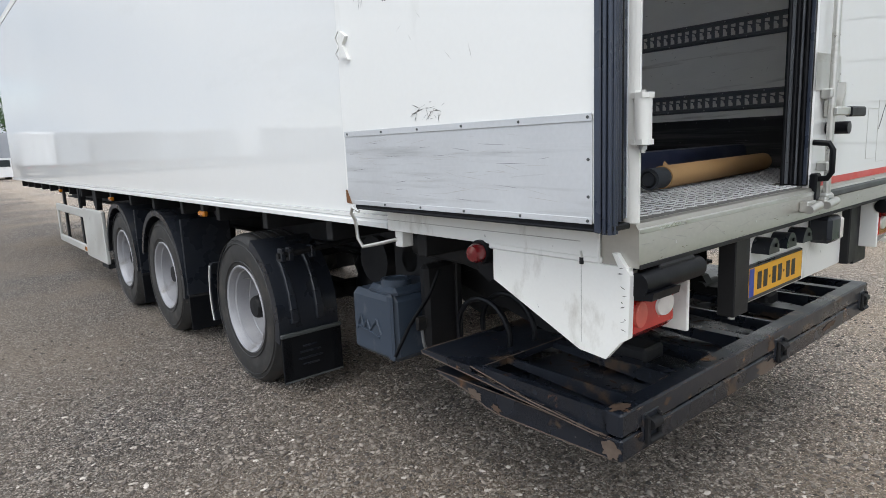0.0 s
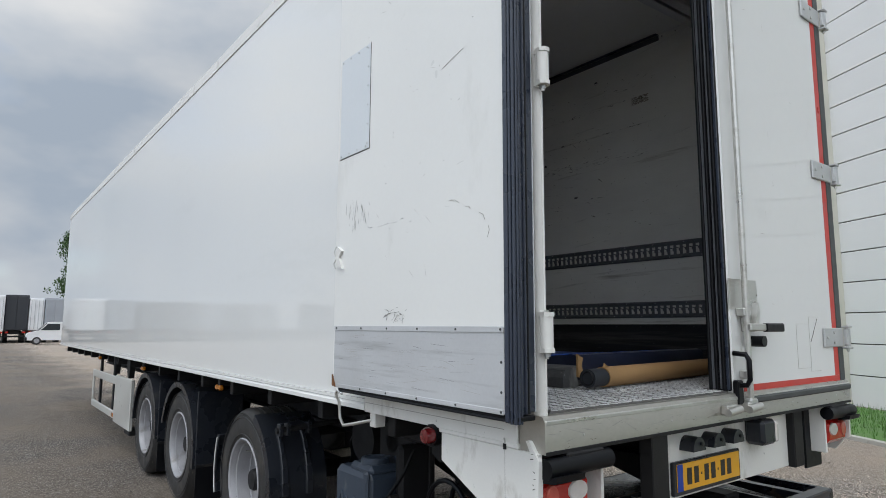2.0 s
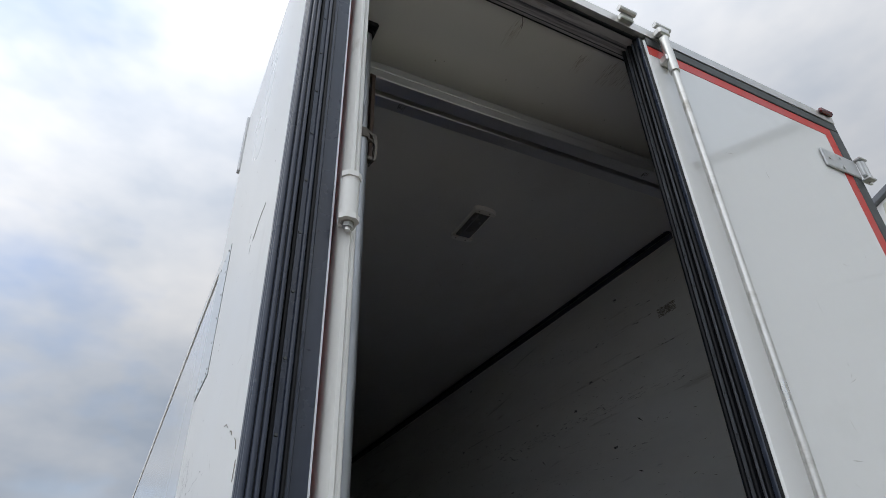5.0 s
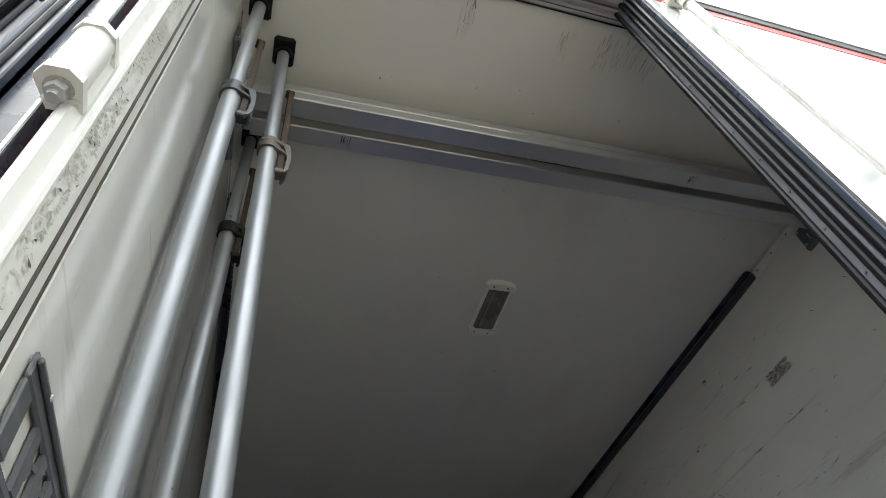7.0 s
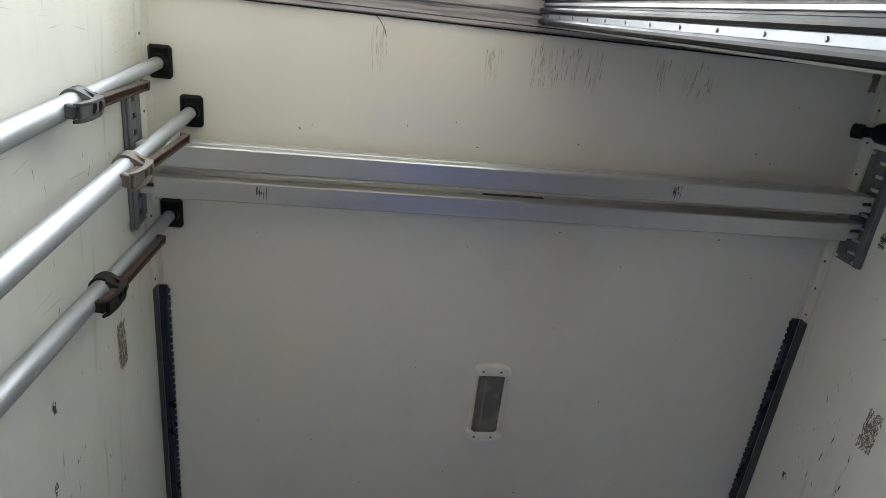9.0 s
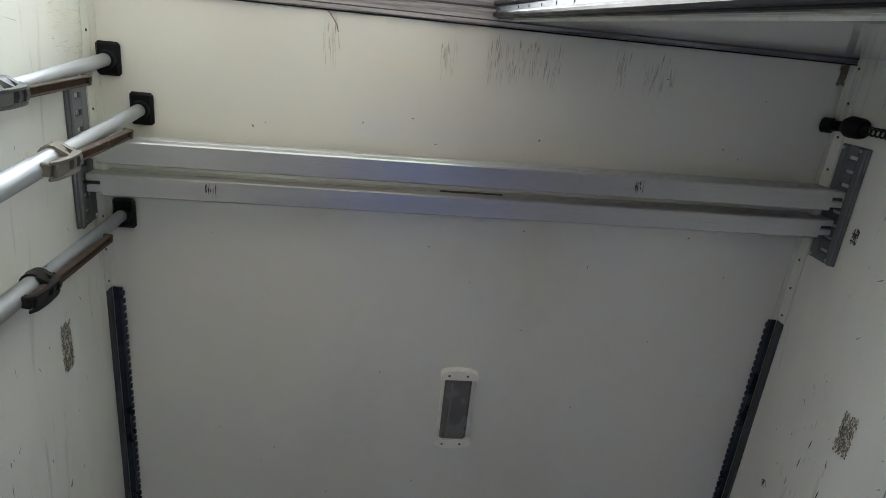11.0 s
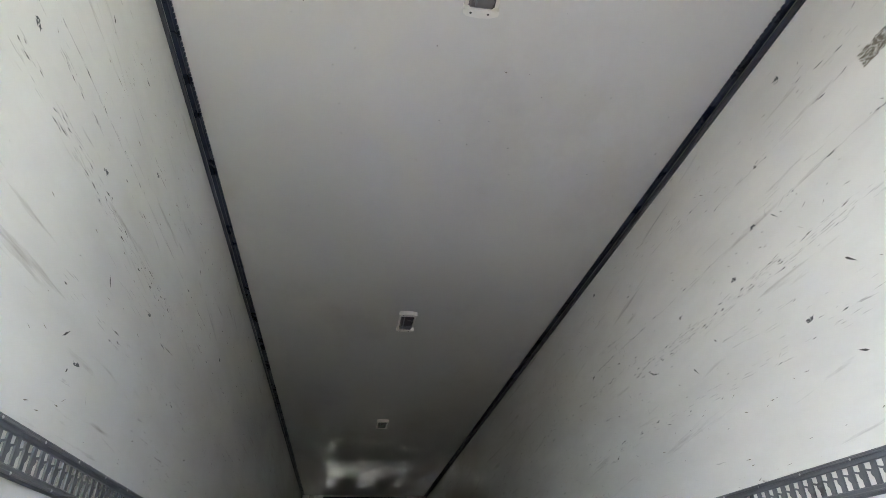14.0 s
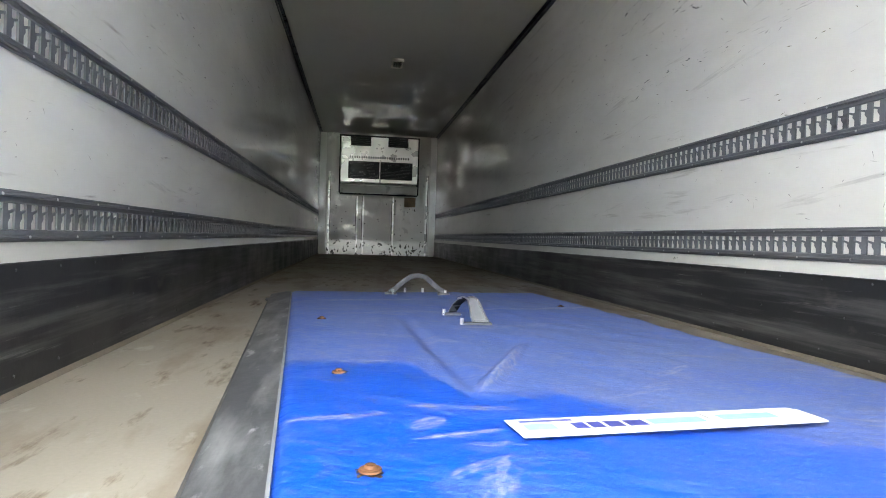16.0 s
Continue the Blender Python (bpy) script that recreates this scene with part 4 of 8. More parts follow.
def build_evaporator():
    u = thing("refrigeration_unit", "white refrigeration evaporator with black grilles under the ceiling", "refrigeration unit", (0, 13.2, 2.6))
    y = 13.06
    part("housing", box(empty_mesh(), -0.80, y, 2.80, 0.80, FRONT, 3.76, 0.012), unit_white, u)
    part("top_panel", box(empty_mesh(), -0.765, y - 0.012, 3.28, 0.765, y + 0.002, 3.73, 0.004), unit_white, u)
    for x0, x1 in ((-0.60, -0.185), (0.17, 0.58)):
        f = part("fan_opening", box(empty_mesh(), x0, y - 0.02, 3.555, x1, y - 0.010, 3.755, 0.004), rubber, u, "black fan opening")
        for k in range(5):
            part("slat", box(empty_mesh(), x0 + 0.01, y - 0.026, 3.575 + k * 0.038, x1 - 0.01, y - 0.021, 3.581 + k * 0.038), plastic_black, f)
    for x0, x1 in ((-0.64, 0.0), (0.02, 0.69)):
        g = part("grille", box(empty_mesh(), x0, y - 0.016, 2.88, x1, y + 0.002, 3.24, 0.004), rubber, u, "black air grille")
        for k in range(11):
            zz = 2.905 + k * 0.03
            part("slat", box(empty_mesh(), x0 + 0.015, y - 0.024, zz, x1 - 0.015, y - 0.017, zz + 0.010), plastic_black, g)
    raw = Raw()
    for k in range(26):
        raw.block(-0.62 + k * 0.048, y - 0.016, 3.30, -0.62 + k * 0.048 + 0.028, y - 0.0125, 3.345)
    raw_part("louvre_slots", raw, plastic_black, u)
    tray = [(13.02, 2.58), (FRONT, 2.56), (FRONT, 2.78), (13.0, 2.74)]
    part("drip_tray", prism(empty_mesh(), tray, 0, -0.795, 0.795), bulkhead_metal, u, "grey metal drip tray")
    for s in (-1, 1):
        part("bracket", box(empty_mesh(), s * 0.796, 13.0, 2.57, s * 0.826, FRONT, 2.92, 0.004), chassis_black, u)
    part("outline", box(empty_mesh(), -0.826, 13.05, 2.57, -0.8025, FRONT, 3.775, 0.003), rubber, u)
    part("outline", box(empty_mesh(), 0.8025, 13.05, 2.57, 0.826, FRONT, 3.775, 0.003), rubber, u)
    part("outline", box(empty_mesh(), -0.80, 13.04, 2.545, 0.80, 13.10, 2.575, 0.003), rubber, u)
    part("surround", prism(empty_mesh(), [(13.045, 3.745), (13.045, 3.775), (FRONT, 3.775), (FRONT, 3.745)], 0, -0.826, 0.826), chassis_black, u)
    return u


build_evaporator()


def build_rear_frame():
    fr = thing("rear_frame", "white painted steel rear door frame with chipped edges", "door frame", (0, REAR, 1.15), kind="structure")
    for s in (-1, 1):
        outline = [(s * 1.312, REAR + 0.012), (s * 1.300, REAR), (s * 1.275, REAR), (s * 1.255, REAR + 0.018), (s * 1.238, REAR + 0.055),
                   (s * 1.2365, 0.0), (s * 1.312, 0.0)]
        if s < 0:
            outline[0:3] = [(-1.287, -0.066), (-1.282, -0.090), (-1.273, REAR), (-1.264, REAR)]
            outline[-1] = (-1.290, 0.0)
        else:
            outline[0:3] = [(1.298, REAR + 0.020), (1.268, REAR + 0.020)]
            outline[-1] = (1.298, 0.0)
        post = part("post", prism(empty_mesh(), outline, 2, 1.15, ROOF), frame_white, fr)
        part("edge_bead", cyl(empty_mesh(), (s * 1.252, REAR + 0.022, 1.28), (s * 1.252, REAR + 0.022, 3.84), 0.008, 10), frame_white, post)
        if s < 0:
            tagged(part("scuff_marks", slivers(MARK, 900, (-1.2465, REAR + 0.036, 2.6), (1.25, 0.017), 0.010, 0.004, ((0, 0, 1), (-0.42, -0.91, 0), (0.91, -0.42, 0)), 1.2, 0.0012), run_grey, post), kind="stuff")
            for z in (1.62, 1.9, 2.12, 2.34, 2.5, 2.72, 2.95, 3.3, 3.6):
                tagged(part("scuff_marks", slivers(MARK, 90, (-1.2465, REAR + 0.036, z), (0.07, 0.015), 0.008, 0.0045, ((0, 0, 1), (-0.42, -0.91, 0), (0.91, -0.42, 0)), 1.2, 0.0013), mark_grey, post), kind="stuff")
            tagged(part("scuff_marks", slivers(MARK, 110, (-1.2465, REAR + 0.036, 2.6), (1.25, 0.017), 0.010, 0.004, ((0, 0, 1), (-0.42, -0.91, 0), (0.91, -0.42, 0)), 1.2, 0.0015), mark_black, post), kind="stuff")
        for yy in (-0.036, -0.009):
            part("seam", box(empty_mesh(), s * 1.2345, yy - 0.0015, 1.29, s * 1.2375, yy + 0.0015, 3.84), mark_black, post)
    header = [(REAR - 0.005, C + 0.002), (REAR - 0.005, 3.905), (REAR + 0.02, ROOF + 0.004), (0.0, ROOF + 0.004), (0.0, C + 0.002)]
    part("header", prism(empty_mesh(), header, 0, -1.30, 1.30), steel, fr, "dull grey metal header")
    part("header_lining", box(empty_mesh(), -1.235, -0.066, C - 0.010, 1.235, 0.036, C - 0.0005, 0.003), header_alu, fr, "smeared grey aluminium header lining")
    part("lining_groove", box(empty_mesh(), -1.234, 0.018, C - 0.0115, 1.234, 0.022, C - 0.0095), trim_slate, fr)
    part("lining_groove", box(empty_mesh(), -1.234, -0.020, C - 0.0115, 1.234, -0.014, C - 0.0095), trim_slate, fr)
    for ya, yb in ((-0.082, -0.0665), (0.0365, 0.041)):
        part("header_seal", box(empty_mesh(), -1.235, ya, C - 0.013, 1.235, yb, C - 0.0005, 0.003), rubber, fr, "dirty black header seal")
    sill = [(REAR - 0.02, 1.15), (REAR - 0.02, 1.255), (REAR - 0.008, 1.275), (0.04, 1.284), (0.04, 1.15)]
    part("sill", prism(empty_mesh(), sill, 0, -1.30, 1.30), sill_steel, fr, "worn dented stainless steel sill")
    part("sill_lip", box(empty_mesh(), -1.298, REAR - 0.024, 1.146, 1.298, REAR - 0.0195, 1.160, 0.002), chassis_black, fr, "dark worn lower lip")
    part("sill_edge", box(empty_mesh(), -1.298, REAR - 0.0215, 1.246, 1.298, REAR - 0.008, 1.262, 0.003), steel, fr)
    tagged(part("scuff_marks", slivers(MARK, 40, (0, REAR - 0.02, 1.175), (1.28, 0.018), 0.03, 0.0025, ((1, 0, 0), (0, 0, 1), (0, -1, 0)), 0.15, 0.0012), mark_brown, fr), kind="stuff")
    tagged(part("scuff_marks", slivers(MARK, 70, (0, REAR - 0.02, 1.215), (1.28, 0.03), 0.10, 0.004, ((1, 0, 0), (0, 0, 1), (0, -1, 0)), 0.2, 0.0010), mark_grey, fr), kind="stuff")
    raw = studs([(-1.1 + k * 0.55, REAR - 0.02, 1.20) for k in range(5)], (0, -1, 0), 0.005, 0.001)
    raw_part("sill_screws", raw, screw_metal, fr)
    lamp = part("clearance_lamp", box(empty_mesh(), 1.19, REAR - 0.026, 3.888, 1.29, REAR - 0.004, 3.918, 0.008), dark_lens, fr, "small dark red clearance lamp")
    # door cam keepers on the header
    for x in (-0.10, 0.10):
        k = part("cam_keeper", box(empty_mesh(), x - 0.035, REAR - 0.03, 3.865, x + 0.035, REAR - 0.004, 3.90, 0.005), steel, fr)
        part("cam", cyl(empty_mesh(), (x - 0.05, REAR - 0.035, 3.91), (x + 0.04, REAR - 0.035, 3.91), 0.014, 10), steel, k)
    for x in (-0.12, 0.07):
        k = part("cam_keeper", box(empty_mesh(), x - 0.045, REAR - 0.055, 1.19, x + 0.045, REAR - 0.019, 1.235, 0.006), steel, fr)
        part("cam", cyl(empty_mesh(), (x - 0.06, REAR - 0.062, 1.205), (x + 0.05, REAR - 0.062, 1.215), 0.017, 12), steel, k)
    return fr


build_rear_frame()


def build_knuckle_hinge(parent, x, z, s):
    """A hinge on a corner post: barrel, two lugs, bolt. s: side."""
    y = REAR - 0.014
    h = part("hinge", cyl(empty_mesh(), (x, y, z - 0.056), (x, y, z + 0.056), 0.0235, 20), frame_white, parent, "white painted hinge with rusty bolt")
    for dz in (-0.070, 0.054):
        lug = prism(empty_mesh(), [(x - 0.016, REAR + 0.014), (x - 0.025, y - 0.012), (x - 0.012, y - 0.026), (x + 0.012, y - 0.026), (x + 0.025, y - 0.012), (x + 0.022, REAR + 0.014)], 2, z + dz, z + dz + 0.015)
        part("lug", lug, frame_white, h)
    part("bolt", cyl(empty_mesh(), (x, y, z - 0.092), (x, y, z + 0.076), 0.0075, 8), screw_metal, h)
    part("nut", cyl(empty_mesh(), (x, y, z - 0.083), (x, y, z - 0.071), 0.0125, 6), grey_metal, h)
    part("washer", cyl(empty_mesh(), (x, y, z - 0.072), (x, y, z - 0.0695), 0.016, 14), mark_grey, h)
    part("backplate", box(empty_mesh(), x - 0.020, REAR - 0.004, z - 0.075, x + 0.020, REAR + 0.003, z + 0.075, 0.003), frame_white, h)


def build_open_door():
    """The left leaf, swung right round and lying along the side wall, inner face outwards."""
    d = thing("door_1", "open white trailer door with scuffed aluminium kick plate", "door", (-1.39, 0.5, 1.27), kind="structure")
    x0, x1, y0, y1, z0, z1 = -1.425, -1.345, -0.10, 1.185, 1.285, 3.90
    part("panel", box(empty_mesh(), x0, y0 + 0.01, z0, x1, y1, z1, 0.004), door_white, d)
    # aluminium kick plate with folded rims and screws
    kp = part("kick_plate", box(empty_mesh(), x0 - 0.004, -0.058, 1.288, x0 + 0.001, 1.165, 1.578, 0.001), alu_sheet, d, "scratched aluminium kick plate")
    part("rim", box(empty_mesh(), x0 - 0.007, -0.058, 1.560, x0 - 0.004, 1.165, 1.582, 0.001), alu_sheet, kp)
    part("rim", box(empty_mesh(), x0 - 0.007, -0.058, 1.286, x0 - 0.004, 1.12, 1.304, 0.001), alu_sheet, kp)
    part("bent_corner", prism(empty_mesh(), [(1.140, 1.288), (1.172, 1.292), (1.174, 1.345), (1.158, 1.32)], 0, x0 - 0.010, x0 - 0.003), rusty, kp, "bent rusty corner")
    ys = (-0.045, 0.20, 0.45, 0.68, 0.90, 1.14)
    heads = [(x0 - 0.007, y, 1.571) for y in ys] + [(x0 - 0.007, y, 1.295) for y in ys[:-1]] + [(x0 - 0.004, -0.045, z) for z in (1.36, 1.46)]
    tagged(raw_part("screws", studs(heads, (-1, 0, 0), 0.0048, 0.003), dark_grey_edge, kp), kind="stuff")
    tagged(part("scuff_marks", slivers(MARK, 50, (x0 - 0.004, 0.6, 1.43), (0.5, 0.11), 0.16, 0.0014, LEFT_OUT, 0.10, 0.0008), mark_grey, kp), kind="stuff")
    tagged(part("scuff_marks", slivers(MARK, 18, (x0 - 0.004, 0.6, 1.42), (0.5, 0.11), 0.12, 0.0012, LEFT_OUT, 0.08, 0.0011), dark_grey_edge, kp), kind="stuff")
    # repair plate
    pp = part("patch_plate", box(empty_mesh(), x0 - 0.003, 0.868, 2.425, x0 + 0.001, 1.155, 2.950, 0.001), patch_paint, d, "pale riveted repair plate")
    rv = [(x0 - 0.003, 0.885, 2.45 + k * 0.096) for k in range(6)] + [(x0 - 0.003, 0.90 + k * 0.08, z) for k in range(4) for z in (2.438, 2.937)]
    raw_part("rivets", studs(rv, (-1, 0, 0), 0.005, 0.003), grey_metal, pp)
    part("seam", box(empty_mesh(), x0 - 0.0012, 0.864, 2.42, x0 - 0.0002, 0.868, 2.952), mark_black, pp)
    part("seam", box(empty_mesh(), x0 - 0.0012, 0.864, 2.4205, x0 - 0.0002, 1.157, 2.4245), mark_black, pp)
    # free edge cover at the top, torn cup at the free edge
    part("edge_cover", box(empty_mesh(), x0 - 0.012, 1.165, 3.55, x1, 1.20, 3.90, 0.004), grey_metal, d)
    cup = prism(empty_mesh(), [(1.09, 1.86), (1.15, 1.88), (1.165, 1.93), (1.14, 1.975), (1.10, 1.95), (1.125, 1.92)], 0, x0 - 0.014, x0)
    part("torn_cup", cup, frame_white, d, "torn plastic cup at the door edge")
    part("torn_edge", sweep(empty_mesh(), [(x0 - 0.015, 1.15, 1.865), (x0 - 0.018, 1.168, 1.89), (x0 - 0.012, 1.148, 1.915), (x0 - 0.018, 1.165, 1.95), (x0 - 0.014, 1.145, 1.975)], 0.002, 6), mark_grey, d)
    # rubber seal lips along the hinge edge and the foot
    seal = part("side_seal", box(empty_mesh(), x0 - 0.004, -0.118, 1.262, x0 + 0.026, -0.066, 3.90, 0.004), rubber, d, "ribbed slate black rubber seal")
    part("broad_lip", box(empty_mesh(), x0 - 0.012, -0.088, 1.264, x0 - 0.003, -0.067, 3.90, 0.003), seal_slate, seal)
    for x, y, r in ((x0 - 0.006, -0.098, 0.0062), (x0 - 0.005, -0.114, 0.0062), (x0 + 0.007, -0.118, 0.0058), (x0 + 0.020, -0.116, 0.0055)):
        part("lip", cyl(empty_mesh(), (x, y, 1.262), (x, y, 3.90), r, 12), seal_slate, seal)
    cap = part("edge_cap", box(empty_mesh(), x0 + 0.0300, -0.100, 1.288, x1, 0.006, 3.897, 0.002), seal_slate, d, "slate black door edge profile")
    tagged(raw_part("screws", studs([(x0 + 0.045, -0.100, 1.36 + 0.15 * k) for k in range(17)], (0, -1, 0), 0.004, 0.002), dark_grey_edge, cap), kind="stuff")
    for x, r, m in ((x0 + 0.034, 0.005, rubber), (x0 + 0.056, 0.006, seal_slate), (x0 + 0.067, 0.005, rubber)):
        part("edge_lip", cyl(empty_mesh(), (x, -0.101, 1.29), (x, -0.101, 3.895), r, 10), m, cap)
    part("edge_return", box(empty_mesh(), x1 + 0.0005, -0.082, 1.29, -1.303, -0.004, 3.895, 0.004), seal_slate, d, "slate black return of the door edge")
    part("edge_trim", box(empty_mesh(), -1.3075, -0.0845, 1.292, -1.3035, -0.0805, 3.893), patch_paint, d, "thin pale edge trim")
    part("red_tape", box(empty_mesh(), -1.3032, -0.056, 1.30, -1.3016, -0.006, 3.88), red_tape, d, "dark red reflective tape")
    foot = part("foot_seal", box(empty_mesh(), x0 - 0.002, -0.122, 1.270, x1, 1.12, 1.286, 0.003), rubber, d, "black rubber foot seal")
    for x in (x0 - 0.004, x0 + 0.02):
        part("lip", cyl(empty_mesh(), (x, -0.118, 1.270), (x, 1.10, 1.272), 0.005, 8), rubber, foot)
    # scuffs on the face
    for spot, size, ln, wd, cnt, mat, spread in (
            ((x0, 0.98, 2.115), (0.13, 0.06), 0.06, 0.003, 30, mark_black, 0.25), ((x0, 0.70, 2.03), (0.22, 0.02), 0.03, 0.003, 12, mark_black, 0.3),
            ((x0, 0.62, 1.63), (0.09, 0.03), 0.05, 0.0025, 26, mark_black, 0.7), ((x0, 0.5, 2.6), (0.4, 0.8), 0.05, 0.002, 22, mark_grey, 0.7),
            ((x0, 0.45, 2.9), (0.35, 0.7), 0.012, 0.005, 30, mark_grey, 1.5)):
        upright = spread < 0.3
        bm = slivers(MARK, cnt, spot, size[::-1] if upright else size, ln, wd, ((0, 0, 1), (0, 1, 0), (-1, 0, 0)) if upright else LEFT_OUT, spread)
        tagged(part("scuff_marks", bm, mat, d), kind="stuff")
    for a, b in (((0.25, 2.07), (0.19, 2.05)), ((0.15, 2.03), (0.12, 2.015)), ((0.07, 1.995), (0.04, 1.965)), ((0.02, 1.94), (0.025, 1.90)), ((0.30, 2.62), (0.16, 2.66))):
        part("scratch", sweep(empty_mesh(), [(x0 - 0.001, *a), (x0 - 0.002, (a[0] + b[0]) / 2 - 0.008, (a[1] + b[1]) / 2 + 0.004), (x0 - 0.001, *b)], 0.0008, 5), mark_brown, d)
    fr = bpy.data.objects["rear_frame"]
    for z in (1.562, 2.527, 3.545):
        build_knuckle_hinge(fr, -1.277, z, -1)
    # bent retaining hook hanging below the foot of the side wall
    hook = thing("door_hook", "bent steel hook that holds the open door", "hook", (-1.31, 1.15, 1.16))
    part("rod", sweep(empty_mesh(), [(-1.36, 1.20, 1.245), (-1.37, 1.235, 1.262), (-1.365, 1.255, 1.235), (-1.35, 1.25, 1.20), (-1.345, 1.245, 1.12), (-1.335, 1.225, 1.085),
                                      (-1.325, 1.15, 1.10), (-1.30, 1.02, 1.13), (-1.27, 1.0, 1.15)], 0.008, 8), steel, hook)
    part("bracket", box(empty_mesh(), -1.30, 0.98, 1.10, -1.24, 1.03, 1.168, 0.004), frame_white, hook)
    return d


build_open_door()


def build_closed_door():
    d = thing("door_2", "closed white trailer door with red tape border", "door", (0.62, -0.05, 1.28), kind="structure")
    y0, y1 = REAR + 0.004, 0.012
    part("panel", box(empty_mesh(), 0.004, y0, 1.256, 1.262, y1, 3.836, 0.006), side_white, d)
    part("inner_lining", box(empty_mesh(), 0.03, y1, 1.30, 1.23, y1 + 0.006, 3.834, 0.002), inner_white, d)
    f = y0 - 0.0015
    part("red_tape", box(empty_mesh(), 0.10, f, 1.256, 1.230, y0 + 0.001, 1.306), red_tape, d, "red reflective tape")
    part("red_tape", box(empty_mesh(), 1.172, f, 1.3065, 1.230, y0 + 0.001, 3.735), red_tape, d, "red reflective tape")
    part("red_tape", box(empty_mesh(), 0.012, f, 3.7355, 1.230, y0 + 0.001, 3.79), red_tape, d, "red reflective tape")
    part("edge_rubber", box(empty_mesh(), 1.231, f - 0.004, 1.2555, 1.300, y0 + 0.014, 3.7905, 0.004), dark_grey_edge, d, "dark grey edge rubber")
    part("edge_rubber", box(empty_mesh(), 0.115, REAR - 0.030, 1.222, 1.300, REAR - 0.003, 1.2552, 0.008), dark_grey_edge, d, "dark grey edge rubber")
    part("edge_rubber", box(empty_mesh(), 0.012, f - 0.004, 3.791, 1.300, y0 + 0.002, 3.85, 0.006), dark_grey_edge, d, "dark grey edge rubber")
    # layered edge seen in the opening: lips of rubber and screwed aluminium strips
    seal = part("edge_seal", box(empty_mesh(), -0.014, y0 + 0.006, 1.285, 0.004, y1 + 0.001, 3.842, 0.002), rubber, d, "black rubber edge seal")
    for y, w, m in ((-0.013, 0.016, edge_alu), (-0.048, 0.009, edge_alu), (-0.083, 0.014, seal_slate)):
        part("edge_strip", box(empty_mesh(), -0.019, y - w / 2, 1.29, -0.012, y + w / 2, 3.84, 0.0015), m, seal)
    for y in (0.002, -0.030, -0.066):
        part("lip", cyl(empty_mesh(), (-0.020, y, 1.285), (-0.020, y, 3.842), 0.0085, 10), rubber, seal)
    raw_part("rivets", studs([(-0.019, -0.013, 1.38 + 0.125 * k) for k in range(20)], (-1, 0, 0), 0.0035, 0.002), galv, seal)
    # hinges: bolted straps and barrels
    for z in (1.525, 2.52, 3.535):
        h = part("hinge", box(empty_mesh(), 1.03, f - 0.012, z - 0.055, 1.29, f - 0.001, z + 0.055, 0.004), grey_metal, d, "grey strap hinge")
        part("barrel", cyl(empty_mesh(), (1.325, REAR - 0.018, z - 0.052), (1.325, REAR - 0.018, z + 0.052), 0.018, 14), grey_metal, h)
        part("web", box(empty_mesh(), 1.285, REAR - 0.03, z - 0.045, 1.325, REAR - 0.012, z + 0.045, 0.004), grey_metal, h)
        part("pin", cyl(empty_mesh(), (1.325, REAR - 0.018, z - 0.085), (1.325, REAR - 0.018, z + 0.07), 0.008, 8), screw_metal, h)
        for dz in (-0.068, 0.055):
            part("lug", box(empty_mesh(), 1.29, REAR - 0.04, z + dz, 1.35, REAR + 0.002, z + dz + 0.012, 0.003), grey_metal, h)
        for px, pz in ((1.07, 0.0), (1.16, 0.03), (1.16, -0.03)):
            part("bolt", cyl(empty_mesh(), (px, f - 0.018, z + pz), (px, f - 0.010, z + pz), 0.010, 6), screw_metal, h)
    # lock rod with its brackets and levers
    rx, ry = 0.085, REAR - 0.035
    rod = part("lock_rod", cyl(empty_mesh(), (rx, ry, 1.21), (rx, ry, 3.86), 0.0145, 16), steel, d, "stainless steel lock rod")
    for z in (1.36, 1.655, 3.70):
        part("bracket", box(empty_mesh(), rx - 0.03, f - 0.045, z - 0.02, rx + 0.03, f - 0.001, z + 0.02, 0.006), steel, rod)
    part("sleeve", cyl(empty_mesh(), (rx, ry, 3.62), (rx, ry, 3.83), 0.021, 14), steel, rod)
    part("cam", box(empty_mesh(), rx - 0.035, ry - 0.02, 3.84, rx + 0.03, ry + 0.015, 3.885, 0.008), steel, rod)
    part("cam", box(empty_mesh(), rx - 0.04, ry - 0.02, 1.20, rx + 0.035, ry + 0.018, 1.25, 0.008), steel, rod)
    part("back_plate", box(empty_mesh(), -0.002, f - 0.003, 1.668, 0.275, f - 0.0003, 1.815, 0.001), steel, d, "flat grey steel plate")
    lev = part("lever", box(empty_mesh(), rx - 0.02, ry - 0.03, 1.565, 0.235, ry - 0.012, 1.60, 0.005), steel, d, "steel lever with black grip")
    part("grip", box(empty_mesh(), 0.215, ry - 0.036, 1.560, 0.40, ry - 0.008, 1.602, 0.006), rubber, lev)
    part("catch", prism(empty_mesh(), [(0.135, 1.60), (0.165, 1.60), (0.185, 1.66), (0.172, 1.70), (0.16, 1.66)], 1, ry - 0.02, ry + 0.01), steel, lev)
    part("base", box(empty_mesh(), 0.10, f - 0.02, 1.56, 0.21, f - 0.001, 1.64, 0.004), steel, lev)
    part("buffer", cyl(empty_mesh(), (0.155, f - 0.001, 1.515), (0.155, f - 0.085, 1.515), 0.026, 16), rubber, d, "black rubber buffer")
    grip = [(0.012, f - 0.002, 1.46), (0.012, f - 0.06, 1.455), (0.012, f - 0.075, 1.43), (0.012, f - 0.075, 1.34), (0.012, f - 0.06, 1.315), (0.012, f - 0.002, 1.31)]
    part("pull_handle", sweep(empty_mesh(), grip, 0.012, 10), rubber, d, "black pull handle")
